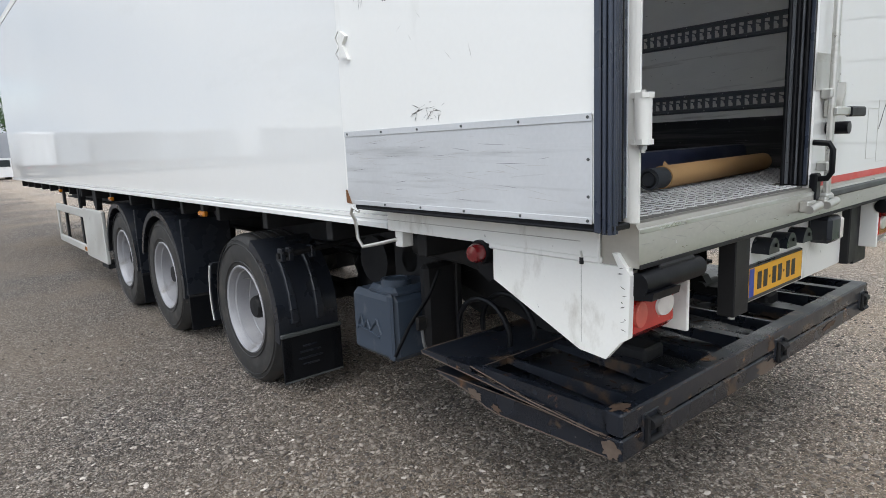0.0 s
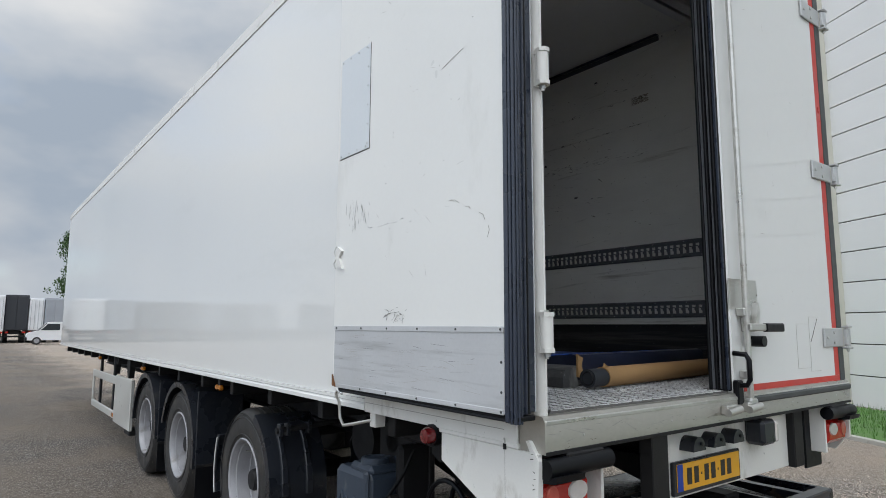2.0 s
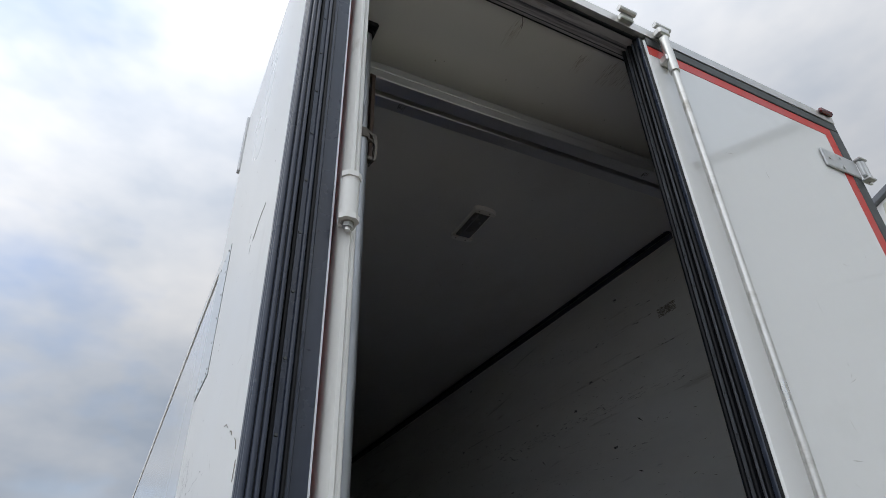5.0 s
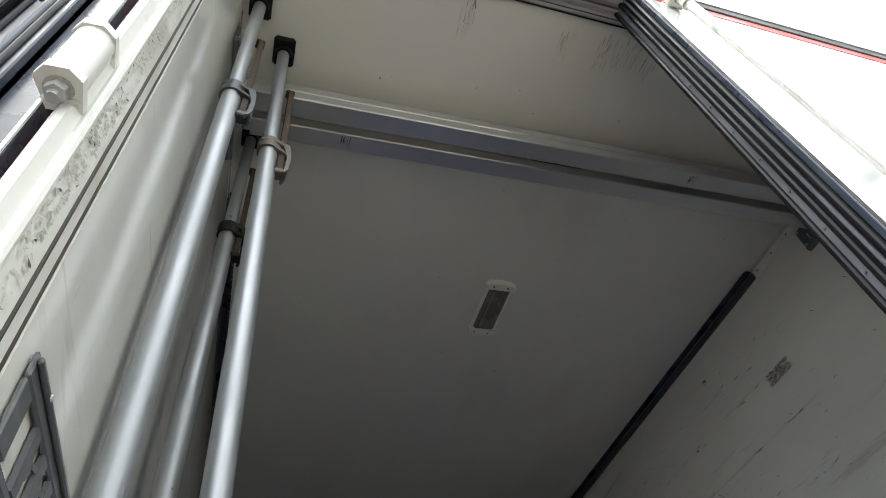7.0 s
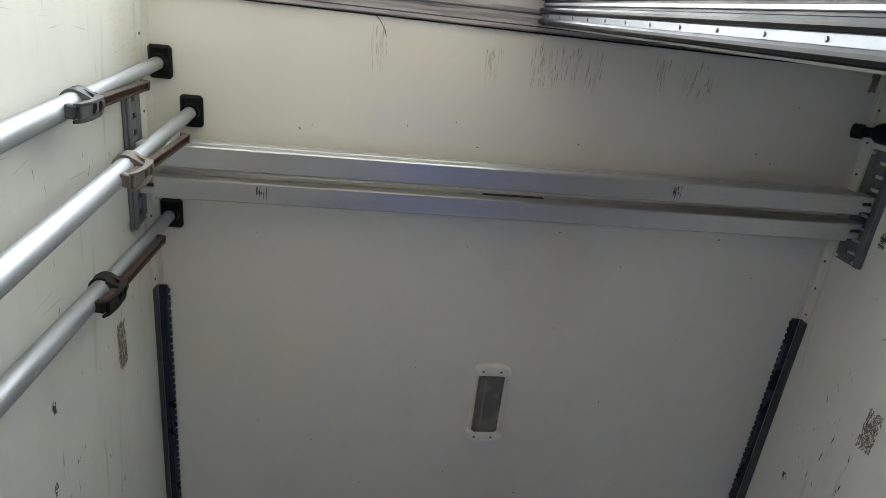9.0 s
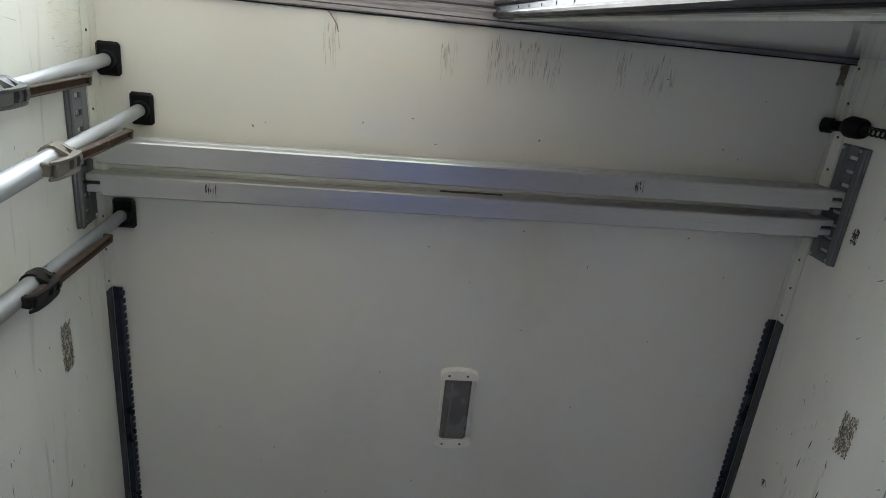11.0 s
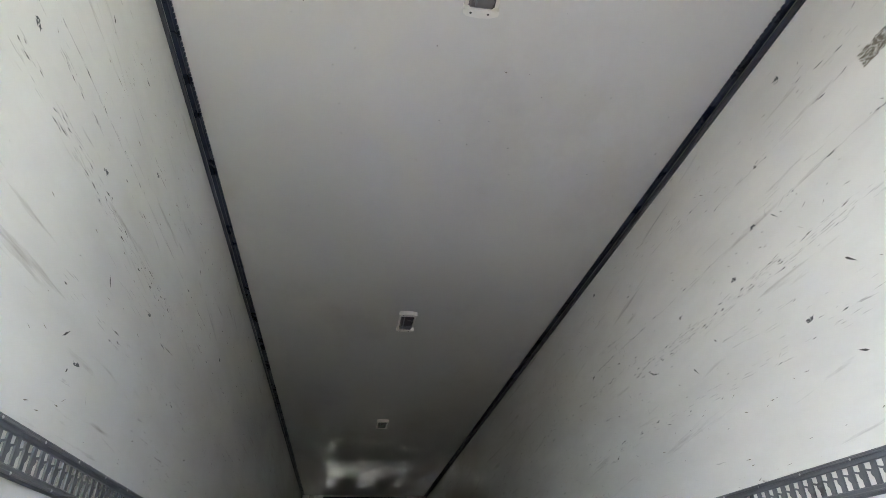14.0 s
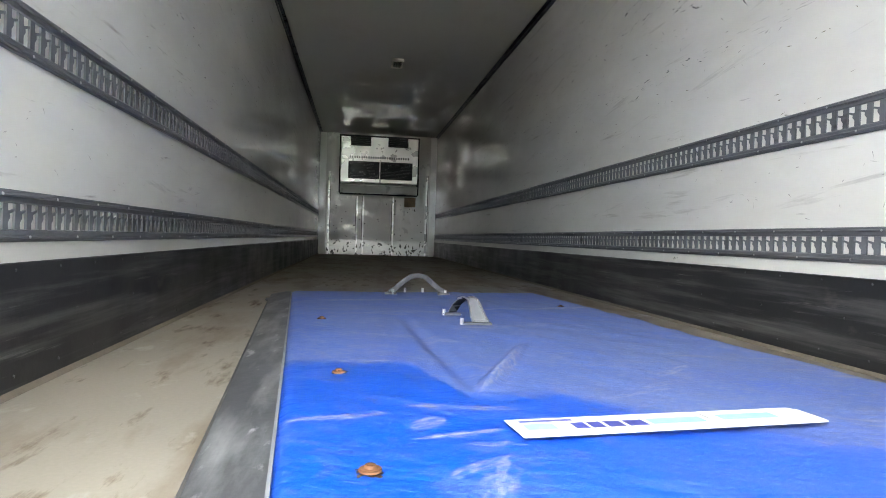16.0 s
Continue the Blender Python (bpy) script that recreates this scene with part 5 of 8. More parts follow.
    part("foot_plate", box(empty_mesh(), -0.012, f - 0.03, 1.225, 0.04, f - 0.001, 1.335, 0.006), rubber, d)
    # pencil-thin outlines left by old labels
    for x0, z0, x1, z1 in ((0.70, 1.36, 0.86, 1.60), (0.86, 1.34, 0.99, 1.64)):
        for a, b, c, e in ((x0, z0, x0 + 0.0015, z1), (x0, z1, x1, z1 + 0.0015), (x0, z0, x1, z0 + 0.0015)):
            part("label_outline", box(empty_mesh(), a, f + 0.0003, b, c, y0 + 0.001, e), mark_grey, d)
    part("scratch", sweep(empty_mesh(), [(0.87, f, 1.50), (0.91, f, 1.55), (0.93, f, 1.58), (0.97, f, 1.63)], 0.0014, 5), mark_black, d)
    tagged(part("scuff_marks", slivers(MARK, 18, (0.65, y0, 2.4), (0.4, 0.9), 0.05, 0.003, ((1, 0, 0), (0, 0, 1), (0, -1, 0)), 1.2), mark_grey, d), kind="stuff")
    g = thing("grab_handle", "grey steel grab handle on the corner post", "handle", (1.33, -0.06, 1.68))
    part("bar", cyl(empty_mesh(), (1.372, -0.06, 1.70), (1.372, -0.06, 1.985), 0.011, 12), grey_metal, g)
    for z in (1.69, 1.975):
        part("bracket", box(empty_mesh(), 1.312, -0.07, z, 1.382, -0.05, z + 0.012, 0.003), grey_metal, g)
    for z in (1.665, 2.0):
        part("bolt", cyl(empty_mesh(), (1.312, -0.06, z), (1.33, -0.06, z), 0.009, 6), chassis_black, g)
    return d


build_closed_door()

# ---- below the box ----


def build_chassis():
    c = thing("chassis", "dirty black steel chassis under the trailer box", "chassis", (0, 6, 0.5))
    for s in (-1, 1):
        beam = [(s * 0.52, 0.80), (s * 0.38, 0.80), (s * 0.38, 0.82), (s * 0.445, 0.82), (s * 0.445, 1.14), (s * 0.38, 1.14), (s * 0.38, 1.164), (s * 0.52, 1.164),
                (s * 0.52, 1.14), (s * 0.455, 1.14), (s * 0.455, 0.82), (s * 0.52, 0.82)]
        part("beam", prism(empty_mesh(), beam, 1, 0.55, 13.0), chassis_black, c)
    for y in [0.9 + 0.75 * k for k in range(17)]:
        part("cross_member", box(empty_mesh(), -1.24, y, 1.06, 1.24, y + 0.06, 1.166, 0.004), chassis_black, c)
    for y in (2.82, 4.50, 5.83):
        part("axle", cyl(empty_mesh(), (-0.95, y, 0.5), (0.95, y, 0.5), 0.065, 14), chassis_black, c)
        for s in (-1, 1):
            part("air_bellow", lathe(empty_mesh(), [(0.10, 0), (0.14, 0.03), (0.15, 0.10), (0.13, 0.17), (0.15, 0.24), (0.12, 0.3)], (s * 0.48, y - 0.42, 0.50), Matrix(), 18), rubber, c)
            part("trailing_arm", box(empty_mesh(), s * 0.43, y - 0.5, 0.46, s * 0.53, y + 0.55, 0.55, 0.01), chassis_black, c)
            part("hanger", prism(empty_mesh(), [(y + 0.45, 0.82), (y + 0.75, 0.82), (y + 0.62, 0.44), (y + 0.50, 0.44)], 0, s * 0.42, s * 0.54), chassis_black, c)
    for y in (7.05, 7.95):
        part("guard_hanger", prism(empty_mesh(), [(y - 0.12, 1.165), (y + 0.12, 1.165), (y + 0.10, 1.0), (y + 0.03, 0.92), (y - 0.03, 0.92), (y - 0.06, 1.02)], 0, -1.22, -1.16), chassis_black, c)
    part("air_tank", cyl(empty_mesh(), (-0.8, 1.95, 0.86), (0.3, 1.95, 0.86), 0.14, 20), chassis_black, c)
    part("spring_box", box(empty_mesh(), -0.75, 1.75, 0.95, 0.7, 2.25, 1.14, 0.02), chassis_black, c)
    return c


build_chassis()


def build_wheel():
    """One wheel at the origin, outer side towards -x; tyre with grooves, dished rim, hub and nuts."""
    w = thing("wheel", "dusty black trailer wheel with silver steel rim", "wheel", (0, 0, 0), "trailer wheels")
    tread = [(0.290, -0.155), (0.30, -0.185), (0.36, -0.196), (0.42, -0.198), (0.475, -0.190), (0.508, -0.165), (0.520, -0.140)]
    for k in range(4):
        x = -0.105 + k * 0.07
        tread += [(0.522, x - 0.022), (0.522, x - 0.007), (0.509, x - 0.005), (0.509, x + 0.005), (0.522, x + 0.007)]
    tread += [(0.520, 0.140), (0.508, 0.165), (0.475, 0.190), (0.42, 0.198), (0.36, 0.196), (0.30, 0.185), (0.290, 0.155)]
    t = part("tyre", lathe(empty_mesh(), tread, (0, 0, 0), Y_UP, 64), tyre_rubber, w, smooth=28)
    for r in (0.335, 0.455, 0.485):
        part("sidewall_rib", lathe(empty_mesh(), [(r - 0.004, -0.197), (r, -0.2005), (r + 0.004, -0.195)], (0, 0, 0), Y_UP, 64), tyre_rubber, t)
    rim = [(0.300, -0.178), (0.308, -0.192), (0.300, -0.199), (0.288, -0.192), (0.280, -0.172), (0.276, -0.150), (0.262, -0.146), (0.258, -0.10), (0.252, -0.055), (0.244, -0.05), (0.236, 0.0), (0.212, 0.035), (0.175, 0.03), (0.160, -0.01), (0.150, -0.014), (0.0, -0.014)]
    r = part("rim", lathe(empty_mesh(), rim, (0, 0, 0), Y_UP, 48), rim_paint, w, "silver painted steel rim")
    part("hub", lathe(empty_mesh(), [(0.10, 0.0), (0.10, -0.03), (0.082, -0.05), (0.078, -0.11), (0.068, -0.13), (0.0, -0.135)], (0, 0, 0), Y_UP, 24), chassis_black, w, "dirty black hub")
    for k in range(10):
        a = 2 * math.pi * k / 10
        part("nut", cyl(empty_mesh(), (0.01, 0.1325 * math.cos(a), 0.1325 * math.sin(a)), (-0.035, 0.1325 * math.cos(a), 0.1325 * math.sin(a)), 0.014, 6), chassis_black, r)
    for k in range(5):
        a = 2 * math.pi * (k + 0.5) / 5
        part("vent_hole", cyl(empty_mesh(), (0.035, 0.21 * math.cos(a), 0.21 * math.sin(a)), (0.0195, 0.21 * math.cos(a), 0.21 * math.sin(a)), 0.026, 12), rubber, r)
    part("valve", cyl(empty_mesh(), (-0.06, 0.20, 0.10), (-0.12, 0.215, 0.108), 0.005, 6), screw_metal, r)
    part("inner_dish", lathe(empty_mesh(), [(0.29, 0.15), (0.25, 0.05), (0.0, 0.05)], (0, 0, 0), Y_UP, 32), chassis_black, w)
    return w


wheel = build_wheel()
spots = [(s, y) for y in (2.82, 4.50, 5.83) for s in (-1, 1)]
for s, y in spots[1:]:
    copy_thing(wheel, pose(s * 1.07, y, 0.495, 17 * y, 0, 0 if s < 0 else 180) @ Matrix.Scale(0.956, 4))
wheel.matrix_basis = pose(-1.07, 2.82, 0.495, 24, 0, 0) @ Matrix.Scale(0.956, 4)


def arc_shell(bm, y, z, r, a0, a1, x0, x1, thick=0.012, steps=16, lip=0.035):
    """A curved guard over a wheel, with a turned-down outer lip. Angles in degrees from the rear (-y), over the top."""
    rows = []
    for k in range(steps + 1):
        a = radians(a0 + (a1 - a0) * k / steps)
        d = Vector((0, -math.cos(a), math.sin(a)))
        c = Vector((0, y, z))
        prof = [(x0, r - lip), (x0, r + thick), (x1, r + thick), (x1, r), (x0 + 0.012, r), (x0 + 0.012, r - lip)]
        rows.append([bm.verts.new(c + d * q + Vector((p, 0, 0))) for p, q in prof])
    for a, b in zip(rows, rows[1:]):
        for k in range(6):
            bm.faces.new((a[k], a[(k + 1) % 6], b[(k + 1) % 6], b[k]))
    bm.faces.new(rows[0])
    bm.faces.new(rows[-1])
    return bm


def build_mudguards():
    for s in (-1, 1):
        for y, a0, a1 in ((4.50, -12, 165), (5.83, -6, 178)):
            g = thing("mudguard", "black plastic mudguard curved over the wheel", "mudguard", (s * 1.08, y, 0.5), "trailer mudguards")
            part("shell", arc_shell(empty_mesh(), y, 0.495, 0.555, a0, a1, s * 1.285, s * 0.87), plastic_black, g)
            back = y - 0.555 * math.cos(radians(a0)) - 0.01
            part("back_plate", box(empty_mesh(), s * 1.265, back - 0.02, 0.40, s * 0.87, back, 1.02, 0.006), plastic_black, g)
            fl = part("flap", box(empty_mesh(), s * 1.262, back - 0.035, 0.12, s * 0.87, back - 0.02, 0.405, 0.004), rubber, g, "ribbed rubber flap")
            part("clamp_bar", box(empty_mesh(), s * 1.263, back - 0.042, 0.392, s * 0.87, back - 0.034, 0.415), chassis_black, fl)
            part("stay", cyl(empty_mesh(), (s * 1.24, back + 0.06, 0.98), (s * 0.45, back + 0.06, 0.98), 0.018, 10), chassis_black, g)
        # rear wheel: a moulded guard that starts behind the crown of the tyre
        y = 2.82
        g = thing("mudguard", "black moulded mudguard with bracket behind the rear wheel", "mudguard", (s * 1.08, y, 0.5), "trailer mudguards")
        part("shell", arc_shell(empty_mesh(), y, 0.495, 0.515, -14, 66, s * 1.272, s * 0.87, 0.012, 16, 0.045), plastic_black, g)
        back = y - 0.525
        for k in range(2):
            bx = s * (1.17 - 0.17 * k)
            bm = empty_mesh()
            for q in range(5):
                a = radians(4 + 9 * q)
                d = Vector((0, -math.cos(a), math.sin(a)))
                c = Vector((bx, y, 0.495)) + d * 0.532
                box(bm, -0.026 + 0.003 * q, -0.046, -0.012, 0.026 - 0.003 * q, 0.046, 0.016, 0.006, turn=Matrix.Translation(c) @ d.to_track_quat("Z", "Y").to_matrix().to_4x4())
            part("moulded_rib", bm, plastic_black, g)
        fl = part("flap", box(empty_mesh(), s * 1.272, back - 0.022, 0.125, s * 0.865, back - 0.006, 0.425, 0.004), rubber, g, "ribbed rubber flap")
        raw = Raw()
        for k in range(9):
            for f0 in (1.262, 0.925):
                fx = s * (f0 - k * 0.006)
                raw.block(fx - 0.0015, back - 0.0245, 0.15, fx + 0.0015, back - 0.0215, 0.39)
        tagged(raw_part("ribs", raw, rubber, fl), kind="stuff")
        for z, w in ((0.33, 0.05), (0.295, 0.07), (0.255, 0.085), (0.215, 0.06)):
            part("emblem_bar", box(empty_mesh(), s * 1.09 - w, back - 0.026, z, s * 1.09 + w, back - 0.021, z + 0.012, 0.002), plastic_black, fl)
        part("clamp_bar", box(empty_mesh(), s * 1.274, back - 0.030, 0.410, s * 0.862, back - 0.006, 0.432, 0.003), dark_grey_edge, fl)
        part("foot_bar", box(empty_mesh(), s * 1.272, back - 0.026, 0.125, s * 0.865, back - 0.021, 0.137, 0.002), dark_grey_edge, fl)
        br = part("bracket", cyl(empty_mesh(), (s * 1.23, back + 0.03, 0.90), (s * 0.45, back + 0.02, 0.95), 0.018, 12), chassis_black, g, "black tube bracket")
        for bx in (1.20, 1.15, 1.0):
            part("clamp", box(empty_mesh(), s * bx - 0.016, back + 0.005, 0.865, s * bx + 0.016, back + 0.058, 0.945, 0.006), plastic_black, br)
            part("bolt", cyl(empty_mesh(), (s * bx, back - 0.008, 0.92), (s * bx, back + 0.006, 0.92), 0.009, 6), chassis_black, br)
        fp = part("front_plate", arc_shell(empty_mesh(), y, 0.495, 0.58, 155, 198, s * 1.27, s * 0.87, 0.012, 10, 0.02), plastic_black, g)
        part("white_edge", arc_shell(empty_mesh(), y, 0.495, 0.586, 157, 198, s * 1.2745, s * 1.271, 0.004, 10, 0.006), frame_white, fp, "white worn edge")


build_mudguards()


def build_side_guard():
    for s in (-1, 1):
        g = thing("side_guard", "silver aluminium side guard rails on black hangers", "side guard", (s * 1.24, 8.0, 0.4), "side guards")
        for z0, z1 in ((0.80, 0.905), (0.36, 0.455)):
            part("rail", box(empty_mesh(), s * 1.265, 6.9, z0, s * 1.235, 9.45, z1, 0.008), alu_beam, g)
        part("end_post", box(empty_mesh(), s * 1.262, 9.38, 0.36, s * 1.238, 9.45, 0.905, 0.006), alu_beam, g)
        part("end_panel", box(empty_mesh(), s * 1.268, 6.62, 0.33, s * 1.225, 7.62, 0.925, 0.008), alu_beam, g, "plain silver end panel")
        for y in (7.95, 9.0):
            part("upright", box(empty_mesh(), s * 1.232, y - 0.04, 0.36, s * 1.20, y + 0.04, 1.165, 0.006), chassis_black, g)
        part("foot_plate", box(empty_mesh(), s * 1.25, 6.66, 0.27, s * 1.05, 6.96, 0.335, 0.006), chassis_black, g)
        part("reflector", box(empty_mesh(), s * 1.272, 7.64, 0.385, s * 1.264, 7.74, 0.43), amber_lens, g)
    for y in (3.42, 6.10, 9.0):
        l = thing("marker_lamp", "small amber side marker lamp", "marker lamp", (-1.25, y, 1.07), "side marker lamps")
        part("lens", box(empty_mesh(), -1.275, y - 0.055, 1.075, -1.235, y + 0.055, 1.115, 0.01), amber_lens, l)
        part("bracket", box(empty_mesh(), -1.26, y - 0.03, 1.11, -1.22, y + 0.03, 1.168, 0.004), chassis_black, l)


build_side_guard()


def build_tank():
    """Moulded canister strapped under the box: rounded body, shoulder step, screw cap, raised lettering shown as bars."""
    t = thing("water_canister", "slate blue moulded plastic canister with screw cap", "canister", (-1.0, 1.48, 0.46))
    body = part("body", box(empty_mesh(), -1.13, 1.31, 0.46, -0.78, 1.69, 0.795, 0.028), tank_blue, t)
    part("shoulder", box(empty_mesh(), -1.112, 1.325, 0.775, -0.82, 1.56, 0.832, 0.022), tank_blue, body)
    part("rib", box(empty_mesh(), -1.141, 1.315, 0.47, -1.118, 1.362, 0.81, 0.012), tank_blue, body)
    cap = part("cap", cyl(empty_mesh(), (-1.02, 1.43, 0.825), (-1.02, 1.43, 0.858), 0.078, 28), tank_blue, t, "round ribbed screw cap")
    part("rim", lathe(empty_mesh(), [(0.078, 0.845), (0.070, 0.861), (0.056, 0.862), (0.052, 0.857)], (-1.02, 1.43, 0.0), Matrix(), 28), tank_blue, cap)
    # raised mark, shown as slanting plain bars
    for y0, z0, y1, z1 in ((1.64, 0.585, 1.60, 0.665), (1.60, 0.665, 1.575, 0.60), (1.575, 0.60, 1.545, 0.645), (1.545, 0.645, 1.52, 0.595), (1.52, 0.595, 1.46, 0.66),
                           (1.46, 0.66, 1.425, 0.59), (1.63, 0.60, 1.50, 0.582), (1.50, 0.582, 1.44, 0.57)):
        part("raised_bar", sweep(empty_mesh(), [(-1.131, y0, z0), (-1.133, (y0 + y1) / 2, (z0 + z1) / 2), (-1.131, y1, z1)], 0.007, 6), tank_blue, body)
    part("mount_plate", box(empty_mesh(), -0.80, 1.22, 0.44, -0.76, 1.74, 1.0, 0.006), chassis_black, t)
    part("side_plate", box(empty_mesh(), -0.98, 1.235, 0.47, -0.76, 1.30, 0.94, 0.02), chassis_black, t)
    strap = [(-1.135, 1.312, 0.50), (-1.05, 1.296, 0.64), (-0.96, 1.232, 0.80), (-0.90, 1.228, 0.91)]
    part("strap", sweep(empty_mesh(), strap, 0.010, 8, 0.4), rubber, t)
    part("toggle", box(empty_mesh(), -1.06, 1.215, 0.63, -1.0, 1.24, 0.70, 0.008), chassis_black, t)
    part("strap_tail", sweep(empty_mesh(), [(-1.03, 1.228, 0.65), (-1.02, 1.225, 0.56), (-1.0, 1.228, 0.50)], 0.009, 6, 0.4), webbing, t)
    hg = part("hanger", box(empty_mesh(), -0.80, 1.4, 0.95, -0.72, 1.55, 1.17, 0.006), chassis_black, t)
    return t


build_tank()


def build_rear_corner(s):
    """White corner plate with light cluster and rubber roller below the sill."""
    c = thing("corner_plate", "white steel corner plate holding the rear lamp", "corner plate", (s * 1.25, 0.05, 0.87), "rear corner plates")
    side = [(0.44, 1.1515), (0.44, 1.045), (0.075, 0.875), (-0.02, 0.865), (-0.07, 0.925), (-0.095, 1.10), (-0.097, 1.1515)]
    part("side_plate", prism(empty_mesh(), side, 0, s * 1.312, s * 1.292), frame_white, c)
    part("edge_fold", prism(empty_mesh(), [(-0.07, 0.925), (-0.10, 0.945), (-0.105, 1.13), (-0.06, 1.19), (-0.045, 1.19), (-0.078, 1.13)], 0, s * 1.318, s * 1.296), frame_white, c)
    part("inner_plate", box(empty_mesh(), s * 0.985, -0.10, 0.89, s * 0.97, 0.10, 1.155, 0.003), frame_white, c)
    part("top_plate", box(empty_mesh(), s * 1.30, -0.06, 1.125, s * 0.97, 0.12, 1.152, 0.003), chassis_black, c)
    part("seam", box(empty_mesh(), s * 1.3126, 0.066, 0.90, s * 1.312, 0.0675, 1.16), mark_grey, c)
    part("upper_flange", box(empty_mesh(), s * 1.314, 0.0, 1.152, s * 1.296, 0.46, 1.172, 0.004), frame_white, c)
    lamp = part("rear_lamp", box(empty_mesh(), s * 1.292, -0.088, 0.925, s * 1.03, -0.02, 1.055, 0.022), red_lens, c, "red rear lamp cluster")
    def disc(x, z, rx, rz, mat, name):
        bm = empty_mesh()
        bmesh.ops.create_cone(bm, cap_ends=True, segments=28, radius1=1, radius2=0.92, depth=1,
                              matrix=Matrix.Translation((x, -0.090, z)) @ Matrix.Rotation(radians(90), 4, "X") @ Matrix.Diagonal((rx, rz, 0.010, 1)))
        part(name, bm, mat, lamp)
    disc(s * 1.105, 1.005, 0.052, 0.036, clear_lens, "reversing_lens")
    disc(s * 1.240, 1.000, 0.034, 0.042, pale_red_lens, "brake_lens")
    part("housing", box(empty_mesh(), s * 1.285, -0.03, 0.915, s * 1.02, 0.10, 1.06, 0.01), plastic_black, c)
    part("roller", cyl(empty_mesh(), (s * 1.30, -0.115, 1.102), (s * 0.965, -0.115, 1.106), 0.035, 20), rubber, c, "torn black rubber roller")
    part("roller_bracket", box(empty_mesh(), s * 1.20, -0.13, 1.10, s * 1.0, -0.05, 1.148, 0.006), chassis_black, c)
    part("torn_skirt", prism(empty_mesh(), [(-0.10, 1.075), (-0.165, 1.085), (-0.16, 1.062), (-0.10, 1.055)], 0, s * 1.295, s * 1.15), rubber, c)
    tagged(part("scuff_marks", slivers(MARK, 9, (s * 1.318, -0.085, 1.05), (0.012, 0.10), 0.018, 0.004, ((0, 1, 0), (0, 0, 1), (s, 0, 0)), 0.4), mark_black, c), kind="stuff")
    return c


build_rear_corner(-1)
build_rear_corner(1)


def build_rear_fittings():
    p = thing("plate_panel", "white steel panel with lamps above the plate", "panel", (0.1, -0.02, 0.84))
    part("panel", box(empty_mesh(), -0.44, -0.022, 0.845, 0.68, -0.006, 1.152, 0.003), frame_white, p)
    for x in (-0.30, -0.13, 0.04):
        hood = part("plate_lamp", prism(empty_mesh(), [(x + 0.05 * math.cos(radians(a)), 1.045 + 0.060 * math.sin(radians(a))) for a in range(0, 181, 15)], 1, -0.09, -0.022), plastic_black, p, "black hooded plate lamp")
        part("bolt", cyl(empty_mesh(), (x + 0.01, -0.097, 1.075), (x + 0.01, -0.089, 1.075), 0.008, 8), rubber, hood)
    post = part("support_post", box(empty_mesh(), 0.68, -0.06, 0.84, 0.79, 0.06, 1.152, 0.006), chassis_black, p, "dark painted support post")
    part("flap", box(empty_mesh(), 0.90, -0.02, 0.80, 1.10, -0.005, 1.152, 0.004), rubber, p, "black rubber flap")
    col = part("lift_column", box(empty_mesh(), -0.686, -0.115, 0.872, -0.575, -0.052, 1.152, 0.004), chassis_black, p, "black lift column")
    part("eye_bolt", cyl(empty_mesh(), (-0.65, -0.09, 0.858), (-0.65, -0.09, 0.874), 0.012, 8), screw_metal, col)
    part("inspection_tag", box(empty_mesh(), -0.565, -0.026, 0.98, -0.515, -0.021, 1.09, 0.001), grey_metal, p)
    wl = thing("work_lamp", "small black work lamp with clear glass", "lamp", (0.30, -0.10, 1.0))
    part("housing", box(empty_mesh(), 0.22, -0.12, 1.01, 0.36, -0.022, 1.13, 0.016), plastic_black, wl)
    part("glass", box(empty_mesh(), 0.335, -0.126, 1.02, 0.366, -0.05, 1.12, 0.008), clear_lens, wl)
    part("bracket", box(empty_mesh(), 0.26, -0.09, 1.12, 0.32, -0.05, 1.155, 0.004), chassis_black, wl)
    n = thing("number_plate", "yellow number plate with blue band in dark holder", "number plate", (-0.15, -0.04, 0.86))
    part("holder", box(empty_mesh(), -0.43, -0.042, 0.860, 0.13, -0.022, 1.002, 0.004), plastic_black, n)
    part("plate", box(empty_mesh(), -0.41, -0.0455, 0.878, 0.115, -0.041, 0.992, 0.001), plate_yellow, n)
    part("band", box(empty_mesh(), -0.409, -0.0468, 0.879, -0.368, -0.0452, 0.991), plate_blue, n, "blue country band")
    x = -0.335
    for k, w in enumerate((0.048, 0.048, 0.02, 0.048, 0.048, 0.02, 0.048, 0.048)):
        z0, z1 = (0.90, 0.97) if w > 0.03 else (0.93, 0.94)
        part("character_bar", box(empty_mesh(), x, -0.0468, z0, x + w - 0.012, -0.0452, z1), plate_ink, n)
        x += w + 0.008
    # red lamp on a rubber arm at the side
    r = thing("outline_lamp", "round red marker lamp on a rubber arm", "lamp", (-1.30, 0.49, 1.10))
    part("rubber_base", cyl(empty_mesh(), (-1.27, 0.50, 1.135), (-1.325, 0.50, 1.135), 0.044, 20), rubber, r)
    part("lens", lathe(empty_mesh(), [(0.033, 0.0), (0.034, -0.026), (0.027, -0.040), (0.0, -0.044)], (-1.322, 0.495, 1.135), Y_UP, 24), dark_lens, r)
    part("arm", prism(empty_mesh(), [(0.44, 1.13), (0.56, 1.13), (0.55, 1.05), (0.49, 1.02), (0.45, 1.05)], 0, -1.28, -1.24), rubber, r)
    part("fixing", box(empty_mesh(), -1.28, 0.47, 1.12, -1.24, 0.53, 1.168, 0.004), rubber, r)
    st = thing("drain_pipe", "dirty drain pipe at the frame joint", "pipe", (-1.315, 0.06, 1.14))
